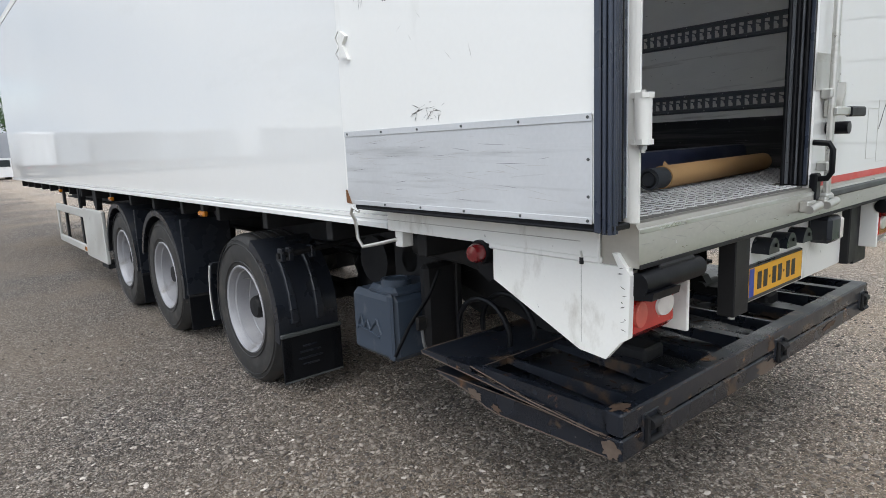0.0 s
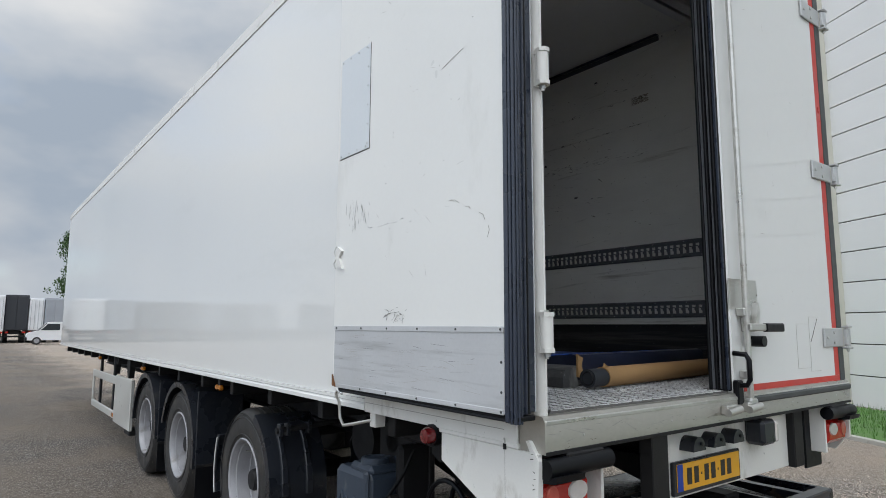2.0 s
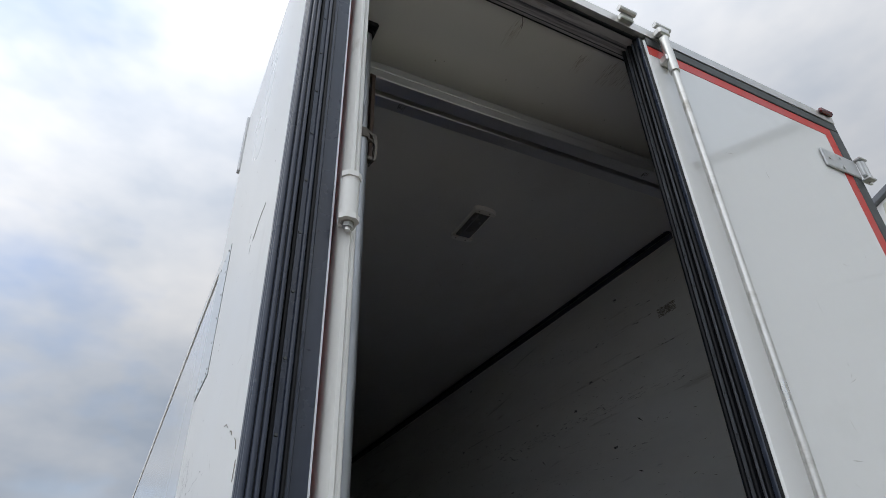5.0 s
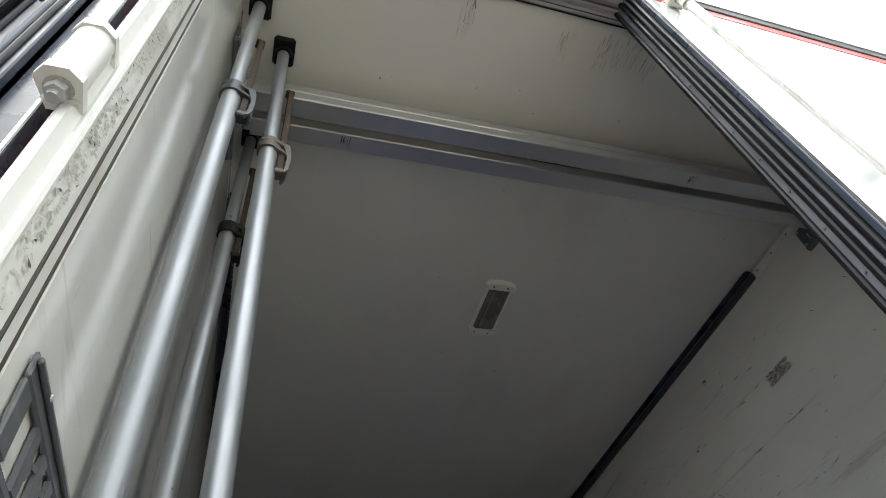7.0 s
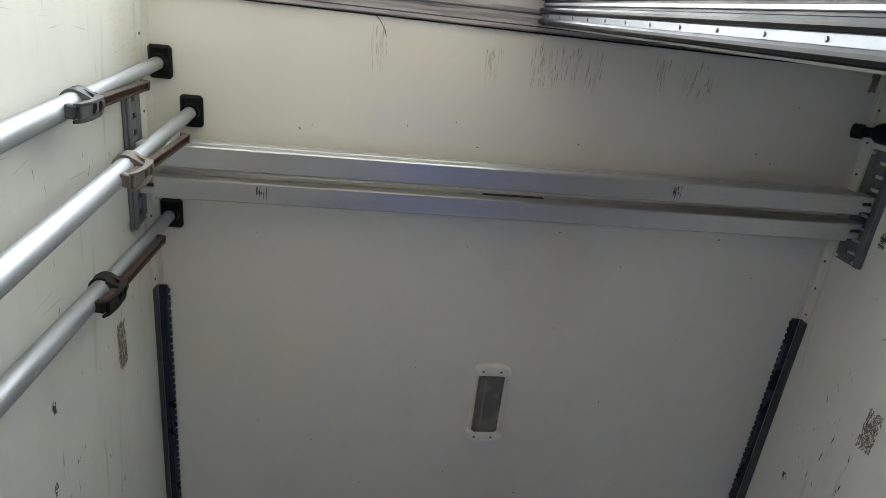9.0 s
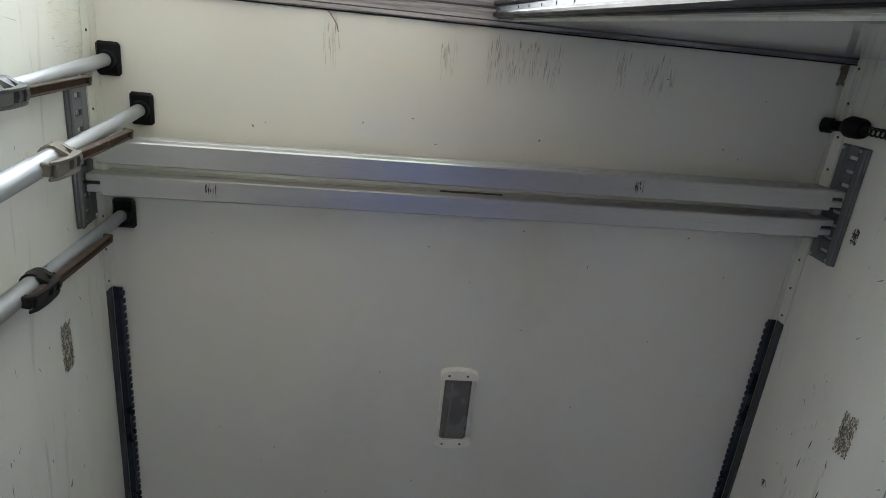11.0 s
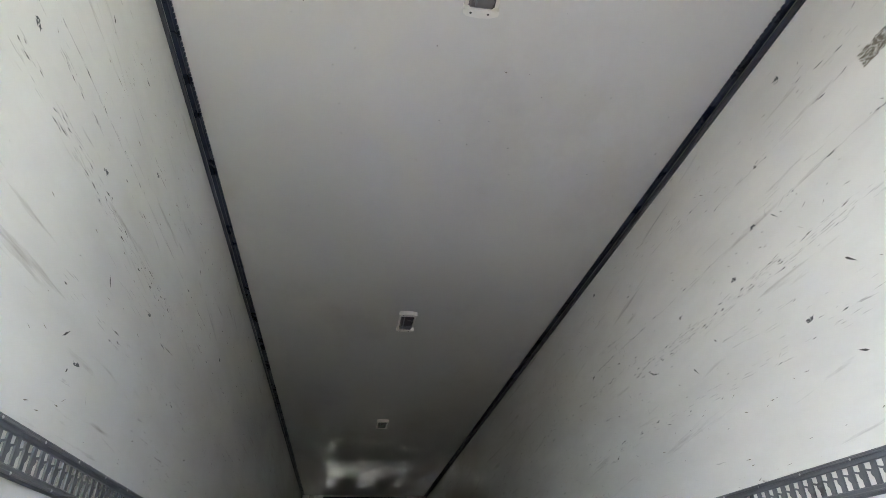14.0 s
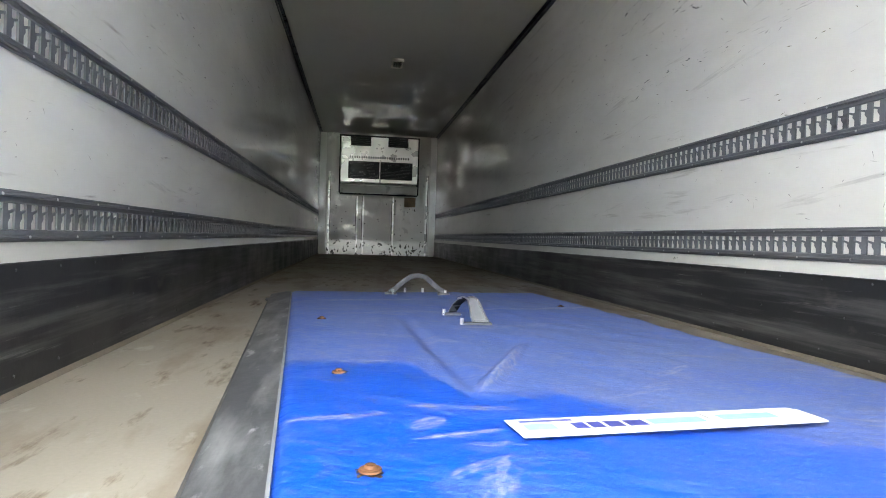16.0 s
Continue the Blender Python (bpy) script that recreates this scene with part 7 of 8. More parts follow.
def build_pole(top, foot, clamp_z, seed, dark):
    """A telescopic load-securing pole jammed between floor and ceiling beside the wall."""
    p = thing("load_pole", "telescopic aluminium load pole with ratchet, upright by the wall", "load pole", (*foot, F), "load poles beside the wall")
    a, b = Vector((*foot, F)), Vector((*top, C))
    at = lambda z: a.lerp(b, (z - F) / (C - F))
    part("lower_tube", cyl(empty_mesh(), at(F + 0.02), at(clamp_z), 0.0245, 24), alu_tube, p)
    part("upper_tube", cyl(empty_mesh(), at(clamp_z - 0.05), at(C - 0.02), 0.0190, 20), alu_tube, p)
    for z0, z1 in ((C - 0.022, C - 0.001), (F + 0.001, F + 0.022)):
        c = at((z0 + z1) / 2)
        pad = part("pad", box(empty_mesh(), c.x - 0.035, c.y - 0.050, z0, c.x + 0.035, c.y + 0.050, z1, 0.008), rubber, p, "black rubber pad")
        part("collar", cyl(empty_mesh(), at(z0 - 0.02 if z0 > 2 else z1), at(z0 if z0 > 2 else z1 + 0.02), 0.027, 16), rubber, pad)
    metal = chassis_black if dark else (cast_beige if seed == 2 else galv)
    c = at(clamp_z)
    out = Vector((0.80, 0.10, 0)).normalized()
    side = Vector((-out.y, out.x, 0))
    cl = part("clamp", cyl(empty_mesh(), at(clamp_z - 0.028), at(clamp_z + 0.012), 0.031, 20), metal, p, "cast ratchet clamp")
    frame3 = Matrix((( out.x, side.x, 0, c.x), (out.y, side.y, 0, c.y), (0, 0, 1, c.z), (0, 0, 0, 1)))
    ear = [(-0.026, -0.020), (-0.010, -0.030), (0.012, -0.029), (0.036, -0.020), (0.050, -0.013), (0.053, 0.0), (0.050, 0.013), (0.036, 0.020), (0.012, 0.029), (-0.010, 0.030), (-0.026, 0.020), (-0.032, 0.0)]
    part("arm_plate", prism(empty_mesh(), ear, 2, -0.006, 0.008, turn=frame3), metal, cl)
    part("lower_plate", prism(empty_mesh(), ear[2:9], 2, -0.036, -0.026, turn=frame3), metal, cl)
    part("screw", cyl(empty_mesh(), frame3 @ Vector((0.030, -0.018, 0.008)), frame3 @ Vector((0.030, -0.018, 0.013)), 0.006, 6), metal, cl)
    part("rivet", cyl(empty_mesh(), frame3 @ Vector((0.042, -0.021, -0.014)), frame3 @ Vector((0.042, 0.021, -0.014)), 0.006, 10), metal, cl)
    # toothed channel bar that runs along the tube
    for sy in (-0.0125, 0.0085):
        part("ratchet_bar", box(empty_mesh(), 0.026, sy, -0.105, 0.042, sy + 0.004, 0.330, 0.001, turn=frame3), dark_rust, p, "rusty toothed ratchet bar")
    part("bar_back", box(empty_mesh(), 0.0260, -0.0085, -0.105, 0.0285, 0.0085, 0.330, turn=frame3), dark_rust, p)
    raw = Raw()
    for k in range(29):
        raw.add(CUBE, frame3 @ pose(0.034, 0, -0.098 + k * 0.0146, 0, 40, 0) @ Matrix.Diagonal((0.006, 0.016, 0.006, 1)))
    tagged(raw_part("teeth", raw, dark_rust, p), kind="stuff")
    part("bar_tip", box(empty_mesh(), 0.018, -0.014, 0.328, 0.044, 0.014, 0.340, 0.003, turn=frame3), dark_rust, p)
    part("bar_foot", box(empty_mesh(), 0.020, -0.015, -0.122, 0.044, 0.015, -0.104, 0.003, turn=frame3), metal, p)
    for sy in (-0.021, 0.015):
        lev = prism(empty_mesh(), [(0.034, 0.006), (0.050, 0.004), (0.056, -0.02), (0.058, -0.070), (0.054, -0.112), (0.046, -0.128), (0.041, -0.126), (0.046, -0.100), (0.047, -0.055), (0.040, -0.022)], 1, sy, sy + 0.006, turn=frame3)
        part("lever", lev, metal, cl)
    part("lever_grip", box(empty_mesh(), 0.044, -0.015, -0.118, 0.054, 0.015, -0.060, 0.003, turn=frame3), metal, cl)
    tagged(part("scuff_marks", slivers(random.Random(seed), 8, at(2.6) + Vector((0.019, -0.0155, 0)), (1.1, 0.005), 0.03, 0.0025, ((0, 0, 1), (0.63, 0.77, 0), (0.77, -0.63, 0)), 0.3, 0.0008), mark_grey, p), kind="stuff")
    return p


build_pole((-1.179, 0.241), (-1.205, 0.415), 3.285, 1, False)
build_pole((-1.092, 0.383), (-1.045, 0.525), 3.272, 2, False)
build_pole((-1.168, 0.728), (-1.178, 0.778), 3.295, 3, True)


def build_ceiling_lamp(y):
    l = thing("ceiling_lamp", "ivory ceiling lamp with smoky grey lens, unlit", "ceiling lamp", (0, y, C - 0.02), "ceiling lamps")
    part("base", box(empty_mesh(), -0.060, y - 0.165, C - 0.014, 0.074, y + 0.150, C - 0.0005, 0.004), lamp_white, l)
    lens = part("lens", box(empty_mesh(), -0.048, y - 0.136, C - 0.032, 0.056, y + 0.136, C - 0.013, 0.010), lens_grey, l, "smoky grey lens with dead insects")
    part("lamp_tube", cyl(empty_mesh(), (-0.02, y - 0.12, C - 0.0325), (-0.02, y + 0.12, C - 0.0325), 0.004, 8), webbing, lens)
    for s in (-1, 1):
        cap = [(-0.065, y + s * 0.136), (0.077, y + s * 0.136), (0.077, y + s * 0.158), (0.05, y + s * 0.170), (0.0, y + s * 0.176), (-0.05, y + s * 0.170), (-0.065, y + s * 0.158)]
        c = part("end_cap", prism(empty_mesh(), cap, 2, C - 0.034, C - 0.001), lamp_white, l)
        tagged(raw_part("screws", studs([(-0.035, y + s * 0.154, C - 0.034), (0.035, y + s * 0.154, C - 0.034)], (0, 0, -1), 0.005, 0.001), mark_black, c), kind="stuff")
    tagged(part("dead_flies", slivers(MARK, 16, (0, y - 0.08, C - 0.030), (0.04, 0.06), 0.012, 0.008, ((1, 0, 0), (0, 1, 0), (0, 0, -1)), 1.5), mark_black, lens), kind="stuff")


for y in (1.440, 4.63, 7.80):
    build_ceiling_lamp(y)


def build_wall_marks():
    left, right, ceil = bpy.data.objects["wall_left"], bpy.data.objects["wall_right"], bpy.data.objects["ceiling"]
    r = random.Random(77)
    for wall, s in ((left, -1), (right, 1)):
        inn = ((0, 1, 0), (0, 0, 1), (-s, 0, 0))
        x = s * H
        gy, gz = (1.05, 3.52) if s < 0 else (1.19, 3.38)
        part("glue_residue", slivers(r, 300, (x, gy, gz), (0.075, 0.030), 0.020, 0.005, inn, 0.25), mark_brown, wall, "dark remains of a label")
        # scratches drawn along the wall by load edges: hairlines with dark bruises on them
        for z, y0, y1, half, hairs, bruises in ((3.18, 1.2, 3.9, 0.005, 60, 16), (2.96, 1.15, 3.3, 0.035, 190, 40), (3.41 if s > 0 else 3.11, 1.1, 2.2, 0.012, 26, 8), (2.63, 1.6, 4.2, 0.03, 70, 14),
                                                (3.05, 3.2, 6.5, 0.02, 70, 18), (3.24, 4.5, 8.0, 0.02, 60, 14), (2.75, 4.0, 9.0, 0.05, 120, 24), (3.52, 1.2, 5.0, 0.05, 34, 10)):
            spot, reach = (x, (y0 + y1) / 2, z), ((y1 - y0) / 2, half)
            tagged(part("scratch", slivers(r, hairs, spot, reach, 0.16 if half < 0.01 else 0.07, 0.0024, inn, 0.03, 0.0010), mark_grey, wall), kind="stuff")
            tagged(part("scratch", slivers(r, bruises, spot, reach, 0.045, 0.0055, inn, 0.10, 0.0014), r.choice((mark_black, dark_grey_edge)), wall), kind="stuff")
        for y, z in ((0.98, 3.11), (1.19, 3.07), (1.75, 3.03), (2.16, 3.33), (1.95, 2.45), (3.87, 3.17), (2.46, 2.84)) if s < 0 else ((1.86, 2.69), (2.0, 3.18), (2.21, 3.04), (3.9, 3.16), (1.62, 3.65), (3.7, 3.69)):
            tagged(part("scratch", slivers(r, 12, (x, y, z), (0.016, 0.007), 0.022, 0.008, inn, 0.5, 0.0016), dark_grey_edge, wall), kind="stuff")
        for _ in range(26):
            y, z = r.uniform(1.5, 9), r.uniform(2.3, 3.5)
            tagged(part("scuff_marks", slivers(r, r.randint(1, 5), (x, y, z), (0.10, 0.04), r.uniform(0.02, 0.08), 0.005, inn, r.choice((0.3, 0.8, 1.5))), r.choice((dark_grey_edge, mark_grey, mark_grey)), wall), kind="stuff")
        for q in range(16):
            y, z = r.uniform(0.9, 9), r.uniform(2.3, 3.7)
            tilt = r.choice((-0.02, -0.06, 0.03, 0.05))
            c, e = Vector((0, math.cos(tilt), math.sin(tilt))), Vector((0, -math.sin(tilt), math.cos(tilt)))
            tagged(part("scuff_marks", slivers(r, r.randint(4, 14), (x, y, z), (0.26, 0.05), r.uniform(0.04, 0.14), 0.0022, (c, e, (-s, 0, 0)), 0.05), r.choice((mark_grey, mark_brown)), wall), kind="stuff")
        tagged(part("scuff_marks", slivers(r, 420, (x, 4.0, 2.95), (3.6, 0.75), 0.030, 0.0035, inn, 0.35), mark_brown, wall), kind="stuff")
        tagged(part("scuff_marks", slivers(r, 24, (x, 4.4, 3.0), (3.4, 0.6), 0.05, 0.009, inn, 0.5), mark_black, wall), kind="stuff")
        tagged(part("scuff_marks", slivers(r, 160, (x, 4.5, 1.93), (4.2, 0.13), 0.03, 0.004, inn, 0.6), mark_grey, wall), kind="stuff")
    part("stain_ring", slivers(r, 70, (H, 0.576, 3.615), (0.026, 0.014), 0.014, 0.006, RIGHT_IN, 1.5), mark_black, right, "black oily spot")
    part("crack", sweep(empty_mesh(), [(-0.55, 0.03, C - 0.0008), (-0.525, 0.05, C - 0.0008), (-0.505, 0.08, C - 0.0008), (-0.50, 0.10, C - 0.0008)], 0.0013, 5), mark_black, ceil)
    for cx in (-0.52, -0.15, 0.0, 0.06, 0.12, 0.19, 0.42, 0.52, 0.58):
        part("run_stain", slivers(r, 16, (cx, 0.14, C), (0.05, 0.028), 0.085, 0.0035, ((0, 1, 0), (1, 0, 0), (0, 0, -1)), 0.03, 0.0006), run_grey, ceil)
        part("run_stain", slivers(r, 7, (cx, 0.125, C), (0.045, 0.026), 0.060, 0.0042, ((0, 1, 0), (1, 0, 0), (0, 0, -1)), 0.04, 0.0009), run_dark, ceil)
    # brown flecks in the corner by the closed door, rust runs by the poles
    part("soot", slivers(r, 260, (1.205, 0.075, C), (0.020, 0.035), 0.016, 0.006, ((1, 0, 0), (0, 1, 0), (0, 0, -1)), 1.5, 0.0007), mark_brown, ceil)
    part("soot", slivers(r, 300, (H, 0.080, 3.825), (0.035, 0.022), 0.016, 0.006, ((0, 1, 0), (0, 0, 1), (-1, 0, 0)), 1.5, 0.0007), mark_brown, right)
    part("rust_runs", slivers(r, 90, (-H, 0.16, 3.72), (0.10, 0.07), 0.05, 0.0018, ((0, 0, 1), (0, 1, 0), (1, 0, 0)), 0.25, 0.0007), rust_run, left)
    part("rust_runs", slivers(r, 60, (-H, 0.24, 3.80), (0.03, 0.06), 0.018, 0.0028, ((0, 0, 1), (0, 1, 0), (1, 0, 0)), 0.6, 0.0007), rust_run, left)
    part("specks", slivers(r, 60, (0, 1.6, C), (1.5, 1.1), 0.012, 0.006, ((0, 1, 0), (1, 0, 0), (0, 0, -1)), 1.5), mark_brown, ceil)
    part("drip_marks", slivers(r, 30, (-H, 0.2, 2.9), (0.6, 0.2), 0.10, 0.002, ((0, 0, 1), (0, 1, 0), (1, 0, 0)), 0.1), mark_grey, left)
    part("drip_marks", slivers(r, 24, (-H, 0.55, 2.7), (0.7, 0.25), 0.12, 0.002, ((0, 0, 1), (0, 1, 0), (1, 0, 0)), 0.08), mark_grey, left)


build_wall_marks()


def build_plug():
    p = thing("cable_plug", "black plug with coiled cable on the wall", "plug", (1.2, 0.24, 3.7))
    part("body", lathe(empty_mesh(), [(0.0, 0.0), (0.028, 0.0), (0.034, 0.012), (0.036, 0.06), (0.030, 0.075), (0.0, 0.08)], (1.215, 0.235, 3.70), Matrix(), 18), rubber, p)
    part("cap", cyl(empty_mesh(), (1.205, 0.238, 3.775), (1.19, 0.242, 3.825), 0.018, 14), rubber, p)
    part("nozzle", cyl(empty_mesh(), (1.19, 0.242, 3.815), (1.175, 0.243, 3.842), 0.026, 14), rubber, p)
    part("mount", box(empty_mesh(), 1.215, 0.215, 3.70, 1.234, 0.258, 3.77, 0.004), chassis_black, p)
    pts = []
    for k in range(220):
        a = k * 0.5
        z = 3.70 - k * 0.0016
        pts.append((1.212 + 0.013 * math.cos(a), 0.236 + 0.013 * math.sin(a) - k * 0.00002, z))
    pts += [(1.222, 0.23, 3.33), (1.226, 0.22, 3.25), (1.228, 0.20, 3.2)]
    part("coiled_cable", sweep(empty_mesh(), pts, 0.0032, 6), rubber, p)
    # black stencilled letter on the wall
    cu = bpy.data.curves.new("stencil_letter", "FONT")
    cu.body, cu.size, cu.extrude = "S", 0.075, 0.0006
    t = new("stencil_letter", cu)
    me = bpy.data.meshes.new_from_object(t)
    bpy.data.objects.remove(t)
    me.materials.append(mark_black)
    ob = new("stencil_letter", me)
    ob.matrix_world = Matrix.Translation((H - 0.001, 0.40, 3.51)) @ Euler((radians(90), 0, radians(-90))).to_matrix().to_4x4()
    tagged(ob, "black stencilled letter on the cream wall", "lettering")


build_plug()


def build_partition():
    """Folded-down insulating partition: padded blue panel with black border, handles, rivets and a sticker."""
    o, u, v = Vector((-0.495, 0.43, 0)), Vector((0.996, 0.09, 0)), Vector((-0.09, 0.996, 0))
    top, w, ln = 1.400, 1.35, 2.99
    p = thing("insulating_partition", "blue padded insulating partition lying on the floor", "partition panel", o + u * 0.6 + v * 1.5 + Vector((0, 0, F)))
    turn = Matrix(((u.x, v.x, 0, o.x), (u.y, v.y, 0, o.y), (0, 0, 1, 0), (0, 0, 0, 1)))
    part("core", box(empty_mesh(), -0.005, 0.0, F + 0.001, w, ln, top - 0.026, 0.014, turn=turn), black_vinyl, p)
    def height(a, b):
        """Top of the padded cover: soft waves, two creases, edges drawn down."""
        z = top - 0.005 + 0.005 * noise.noise(Vector((a * 3.1, b * 2.2, 1.5))) + 0.0035 * noise.noise(Vector((a * 11, b * 6, 4.0)))
        fold = abs(a - 0.380 - 0.03 * (b - 0.83)) if 0.83 < b < 1.95 else 1
        ridge = abs(a - 0.375 - 0.537 * (b - 0.82)) if 0.80 < b < 1.40 else 1
        fade = min(1, max(0, (b - 0.80) / 0.14)) * min(1, max(0, (1.95 - b) / 0.3)) * (1 if b < 1.25 else max(0.0, min(1, (1.40 - b) / 0.15)) if ridge < 0.1 else 1)
        z += fade * (0.018 * math.exp(-(ridge / 0.016) ** 2) - 0.012 * math.exp(-(fold / 0.022) ** 2))
        z += 0.004 * (1 - abs(noise.noise(Vector((a * 5 + b * 3.5, b * 2.5 - a * 2, 7.7)))) * 4) * min(1, max(0, (b - 0.9) * 2)) * min(1, max(0, (a - 0.30) * 4)) * 0.6
        return z - 0.012 * math.exp(-(min(a, w - a, b, ln - b) / 0.012) ** 2)

    bm = empty_mesh()
    nx, ny = 150, 270
    grid = []
    for j in range(ny + 1):
        row = []
        for i in range(nx + 1):
            a, b = i / nx * w, 0.20 + j / ny * (ln - 0.20)
            row.append(bm.verts.new(turn @ Vector((a, b, height(a, b)))))
        grid.append(row)
    for a, b in zip(grid, grid[1:]):
        for i in range(nx):
            bm.faces.new((a[i], a[i + 1], b[i + 1], b[i]))
    cover = part("cover", bm, blue_vinyl, p, "dusty creased blue vinyl cover", 60)
    border = [(-0.115, F + 0.002), (-0.12, F + 0.05), (-0.10, F + 0.085), (-0.03, top - 0.012), (0.004, top - 0.010), (0.004, F + 0.002)]
    b = prism(empty_mesh(), border, 1, -0.01, ln + 0.02, turn=turn)
    part("border", b, black_vinyl, p, "dusty black vinyl border")
    hem = [(-0.012, F + 0.035), (-0.016, top + 0.020), (-0.004, top + 0.042), (0.03, top + 0.047), (0.20, top + 0.030), (0.262, top - 0.010), (0.262, top - 0.03), (0.02, F + 0.03)]
    part("rear_hem", prism(empty_mesh(), [(b, z) for b, z in hem], 0, 0.0, w, turn=turn), navy_vinyl, p, "thick dark navy padded rear hem")
    part("hem_piping", sweep(empty_mesh(), [turn @ Vector((a, 0.19, top + 0.033)) for a in (0.01, 0.4, 0.8, w - 0.01)], 0.004, 8), blue_vinyl, p, "blue edge piping")
    part("border_tab", box(empty_mesh(), -0.13, ln, F + 0.05, -0.02, ln + 0.06, F + 0.062, 0.003, turn=turn), black_vinyl, p)
    part("stitched_edge", box(empty_mesh(), -0.001, 0.0, top - 0.012, 0.004, ln, top - 0.0065, turn=turn), webbing, p)
    part("rear_edge", box(empty_mesh(), 0.01, 0.004, F + 0.004, w, 0.03, F + 0.05, 0.004, turn=turn), black_vinyl, p)
    part("torn_corner", prism(empty_mesh(), [(-0.012, F + 0.05), (0.008, F + 0.045), (0.028, F + 0.075), (0.016, top - 0.01), (0.030, top + 0.030), (0.004, top + 0.038), (-0.014, top + 0.050), (-0.010, top + 0.015)], 1, -0.024, -0.012, turn=turn), card_brown, p, "torn corner showing foam")
    def stud(owner, x, y):
        part("screw", cyl(empty_mesh(), (x, y, top - 0.004), (x, y, top + 0.020), 0.007, 10), screw_metal, owner)

    arch = part("handle", sweep(empty_mesh(), [(-0.262, 3.30, top + 0.006), (-0.235, 3.302, top + 0.022), (-0.19, 3.305, top + 0.062), (-0.150, 3.31, top + 0.088), (-0.112, 3.31, top + 0.094), (-0.075, 3.312, top + 0.086),
                                                (-0.035, 3.315, top + 0.052), (0.0, 3.316, top + 0.024), (0.034, 3.318, top + 0.006)], 0.013, 8, 0.22), black_vinyl, p, "flat grey webbing handle")
    for x, y in ((-0.245, 3.29), (0.030, 3.30), (-0.172, 3.42), (-0.076, 3.43)):
        stud(arch, x, y)
    for x in (-0.255, 0.02):
        part("end_plate", box(empty_mesh(), x - 0.03, 3.285, top - 0.006, x + 0.03, 3.325, top + 0.007, 0.002), black_vinyl, arch)

    def ribbon(rows, thick):
        """A flat band: rows of centre and half-width direction."""
        bm = empty_mesh()
        rings = []
        for k, (c, half) in enumerate(rows):
            c, half = Vector(c), Vector(half)
            ahead = (Vector(rows[min(k + 1, len(rows) - 1)][0]) - Vector(rows[max(k - 1, 0)][0])).normalized()
            out = half.cross(ahead).normalized() * thick
            rings.append([bm.verts.new(q) for q in (c - half, c + half, c + half + out, c - half + out)])
        for q, w2 in zip(rings, rings[1:]):
            for i in range(4):
                bm.faces.new((q[i], q[(i + 1) % 4], w2[(i + 1) % 4], w2[i]))
        bm.faces.new(rings[0])
        bm.faces.new(rings[-1][::-1])
        return bm

    loop = [((-0.003, 2.225, top + 0.004), (0.027, -0.004, 0)), ((-0.006, 2.245, top + 0.016), (0.026, -0.003, 0)), ((-0.010, 2.285, top + 0.046), (0.021, 0, 0)), ((-0.012, 2.33, top + 0.069), (0.018, 0.002, 0)),
            ((-0.020, 2.375, top + 0.074), (0.019, 0.008, 0)), ((-0.034, 2.42, top + 0.064), (0.020, 0.014, 0)), ((-0.050, 2.45, top + 0.040), (0.020, 0.018, 0)), ((-0.062, 2.465, top + 0.012), (0.020, 0.020, 0))]
    near = part("handle", ribbon(loop, 0.003), webbing, p, "folded grey webbing handle standing up")
    part("piping", sweep(empty_mesh(), [Vector(c) + Vector(h) + Vector((0, 0, 0.003)) for c, h in loop[:6]], 0.004, 6), screw_metal, near)
    part("piping", sweep(empty_mesh(), [Vector(c) - Vector(h) + Vector((0, 0, 0.003)) for c, h in loop[:6]], 0.004, 6), screw_metal, near)
    # shade on the underside of the arch, put in as a black ribbon
    part("lining", ribbon([(Vector(c) + Vector((0, 0.004, -0.004)), Vector(h) * 0.92) for c, h in loop[1:]], 0.002), rubber, near, "black ribbon painting the shade under the handle")
    part("end_plate", box(empty_mesh(), -0.070, 2.198, top - 0.004, 0.034, 2.222, top + 0.005, 0.002), galv, near)
    part("end_plate", box(empty_mesh(), -0.096, 2.455, top - 0.004, -0.03, 2.48, top + 0.005, 0.002), galv, near)
    stud(near, -0.072, 2.205)
    stud(near, -0.097, 2.468)
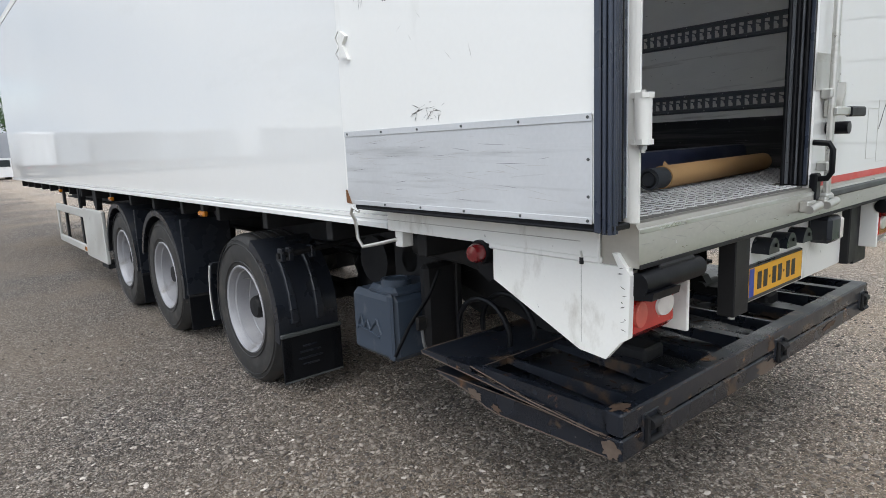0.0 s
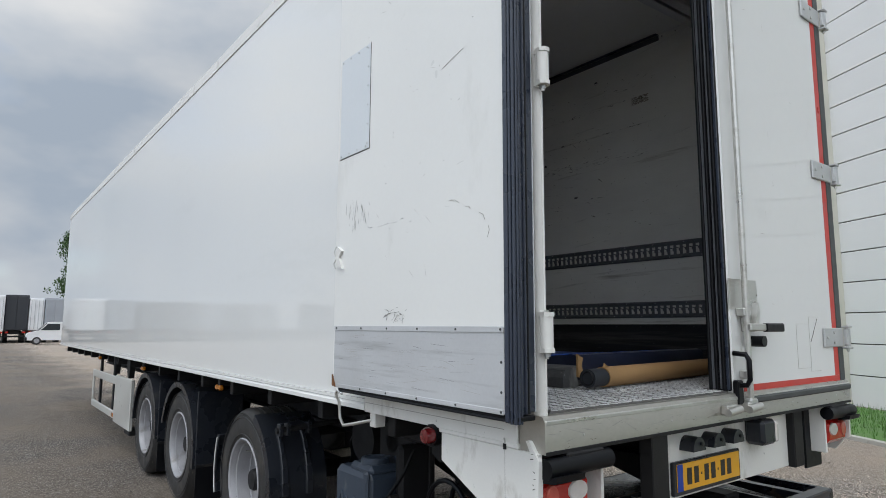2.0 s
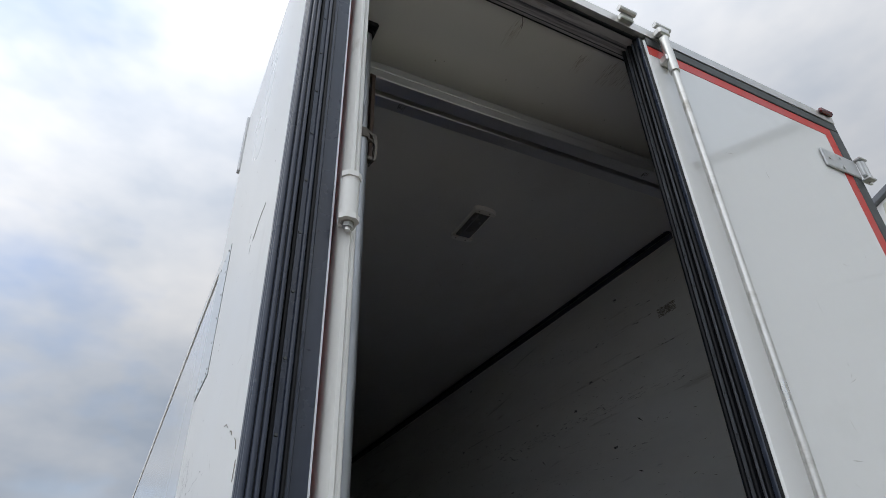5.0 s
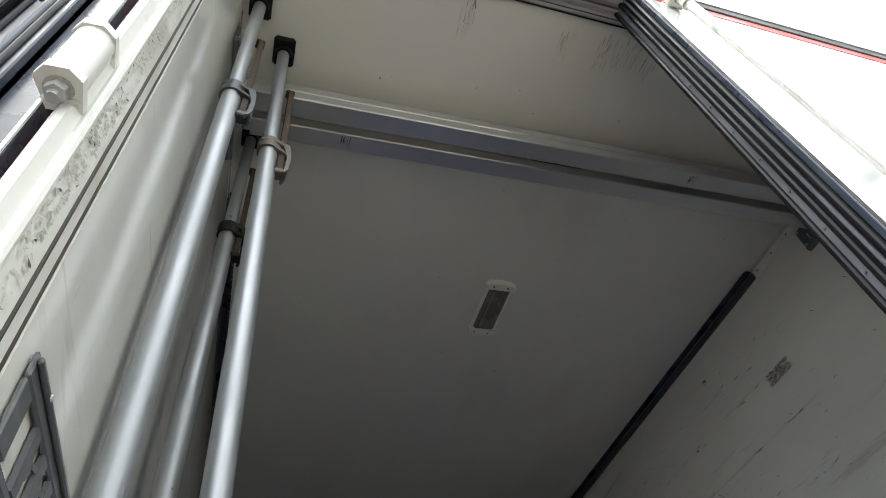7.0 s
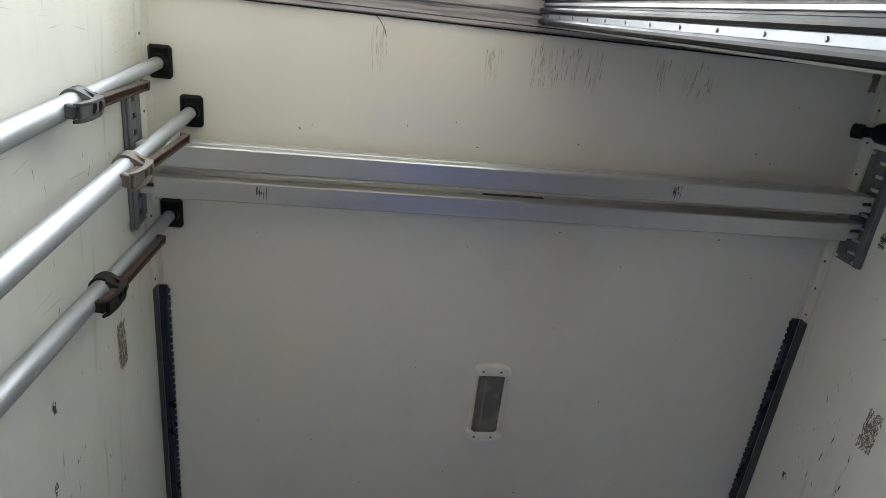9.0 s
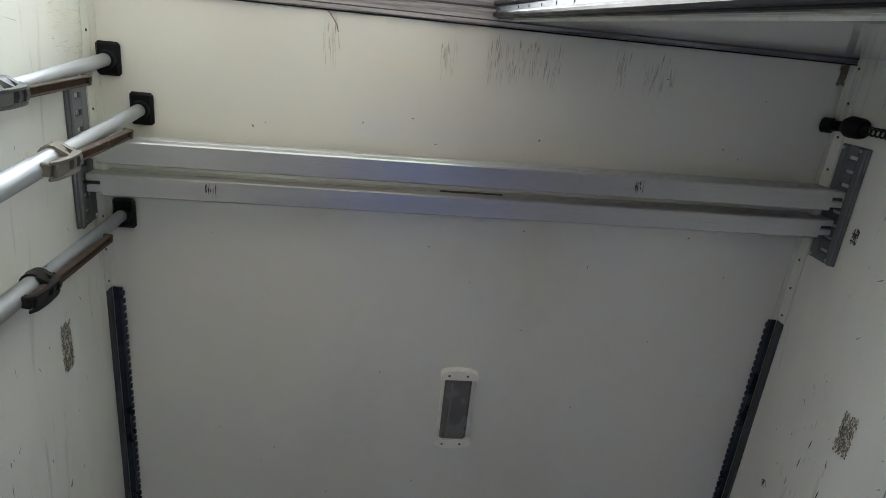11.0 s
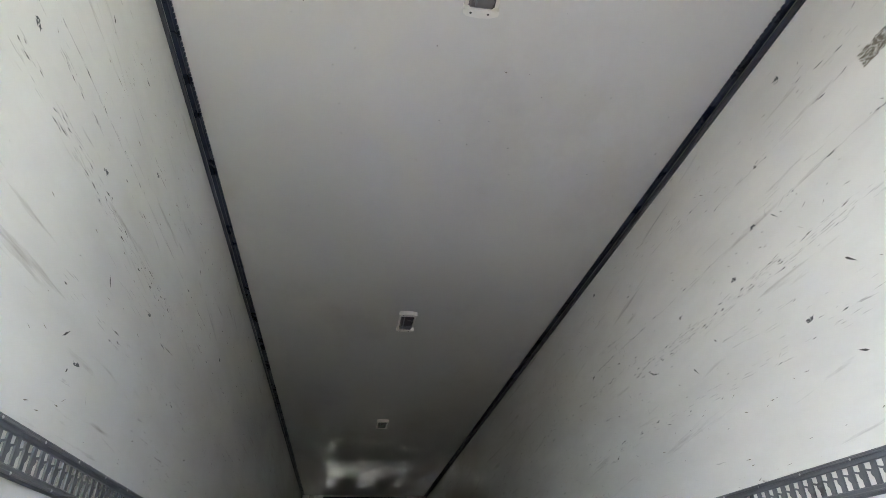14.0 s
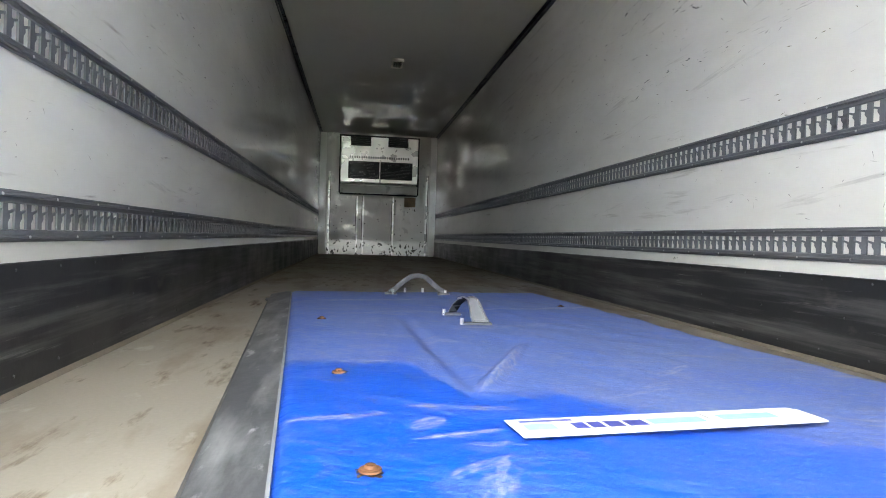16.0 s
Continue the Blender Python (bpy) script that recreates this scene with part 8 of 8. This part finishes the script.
    for a, bb in ((0.124, 0.46), (0.12, 1.025), (0.115, 1.89), (1.20, 2.3)):
        q = turn @ Vector((a, bb, top - 0.004))
        rv = part("rivet", lathe(empty_mesh(), [(0.015, 0.0), (0.0145, 0.003), (0.008, 0.004), (0.007, 0.008), (0.0, 0.009)], q, Matrix(), 16), rusty, p, "rusty rivet")
        tagged(part("rust_halo", slivers(random.Random(int(bb * 100)), 26, (q.x, q.y, height(a, bb) + 0.0005), (0.016, 0.014), 0.014, 0.006, ((1, 0, 0), (0, 1, 0), (0, 0, 1)), 1.5, 0.0004), wear_rust, rv), kind="stuff")
    sturn = Matrix.Translation((-0.193, 1.037, top + 0.003)) @ Matrix.Rotation(radians(6.3), 4, "Z")
    label_outline = [(0.0, -0.044), (0.545, -0.044), (0.553, -0.036), (0.553, 0.028), (0.540, 0.044), (0.0, 0.044)]
    st = part("sticker", prism(empty_mesh(), label_outline, 2, 0.0, 0.0006, turn=sturn), sticker_white, p, "white sticker with faded print")
    sturn = sturn @ Matrix.Translation((0, 0, 0.0006))
    for a, bw, z, m in ((0.02, 0.05, -0.012, ink_cyan), (0.10, 0.022, -0.014, ink_navy), (0.128, 0.022, -0.014, ink_navy), (0.157, 0.028, -0.014, ink_navy), (0.192, 0.034, -0.014, ink_navy),
                       (0.235, 0.10, -0.012, ink_cyan), (0.345, 0.006, 0.0, mark_grey), (0.37, 0.11, -0.008, ink_cyan), (0.02, 0.09, 0.026, ink_navy)):
        part("print_bar", box(empty_mesh(), a, z, 0, a + bw, z + (0.028 if z < 0.02 else 0.008), 0.0005, turn=sturn), m, st)
    return p


build_partition()


def build_roll():
    r = thing("cardboard_roll", "brown wrapped roll lying across the doorway floor", "roll", (0.15, 0.36, F))
    a, b = Vector((-0.565, 0.292, F + 0.053)), Vector((0.90, 0.46, F + 0.053))
    part("wrap", cyl(empty_mesh(), a.lerp(b, 0.075), b, 0.048, 28), card_brown, r)
    d = (b - a).normalized()
    part("core_end", cyl(empty_mesh(), a - d * 0.012, a.lerp(b, 0.08), 0.043, 24), curtain_black, r, "black roll core")
    part("paper_layer", lathe(empty_mesh(), [(0.026, 0.0), (0.030, -0.004), (0.034, 0.0)], a - d * 0.012, d.to_track_quat("Z", "Y").to_matrix().to_4x4(), 24), rubber, r)
    part("torn_flap", prism(empty_mesh(), [(-0.455, F + 0.09), (-0.40, F + 0.098), (-0.44, F + 0.118)], 1, 0.300, 0.304), card_brown, r)


build_roll()
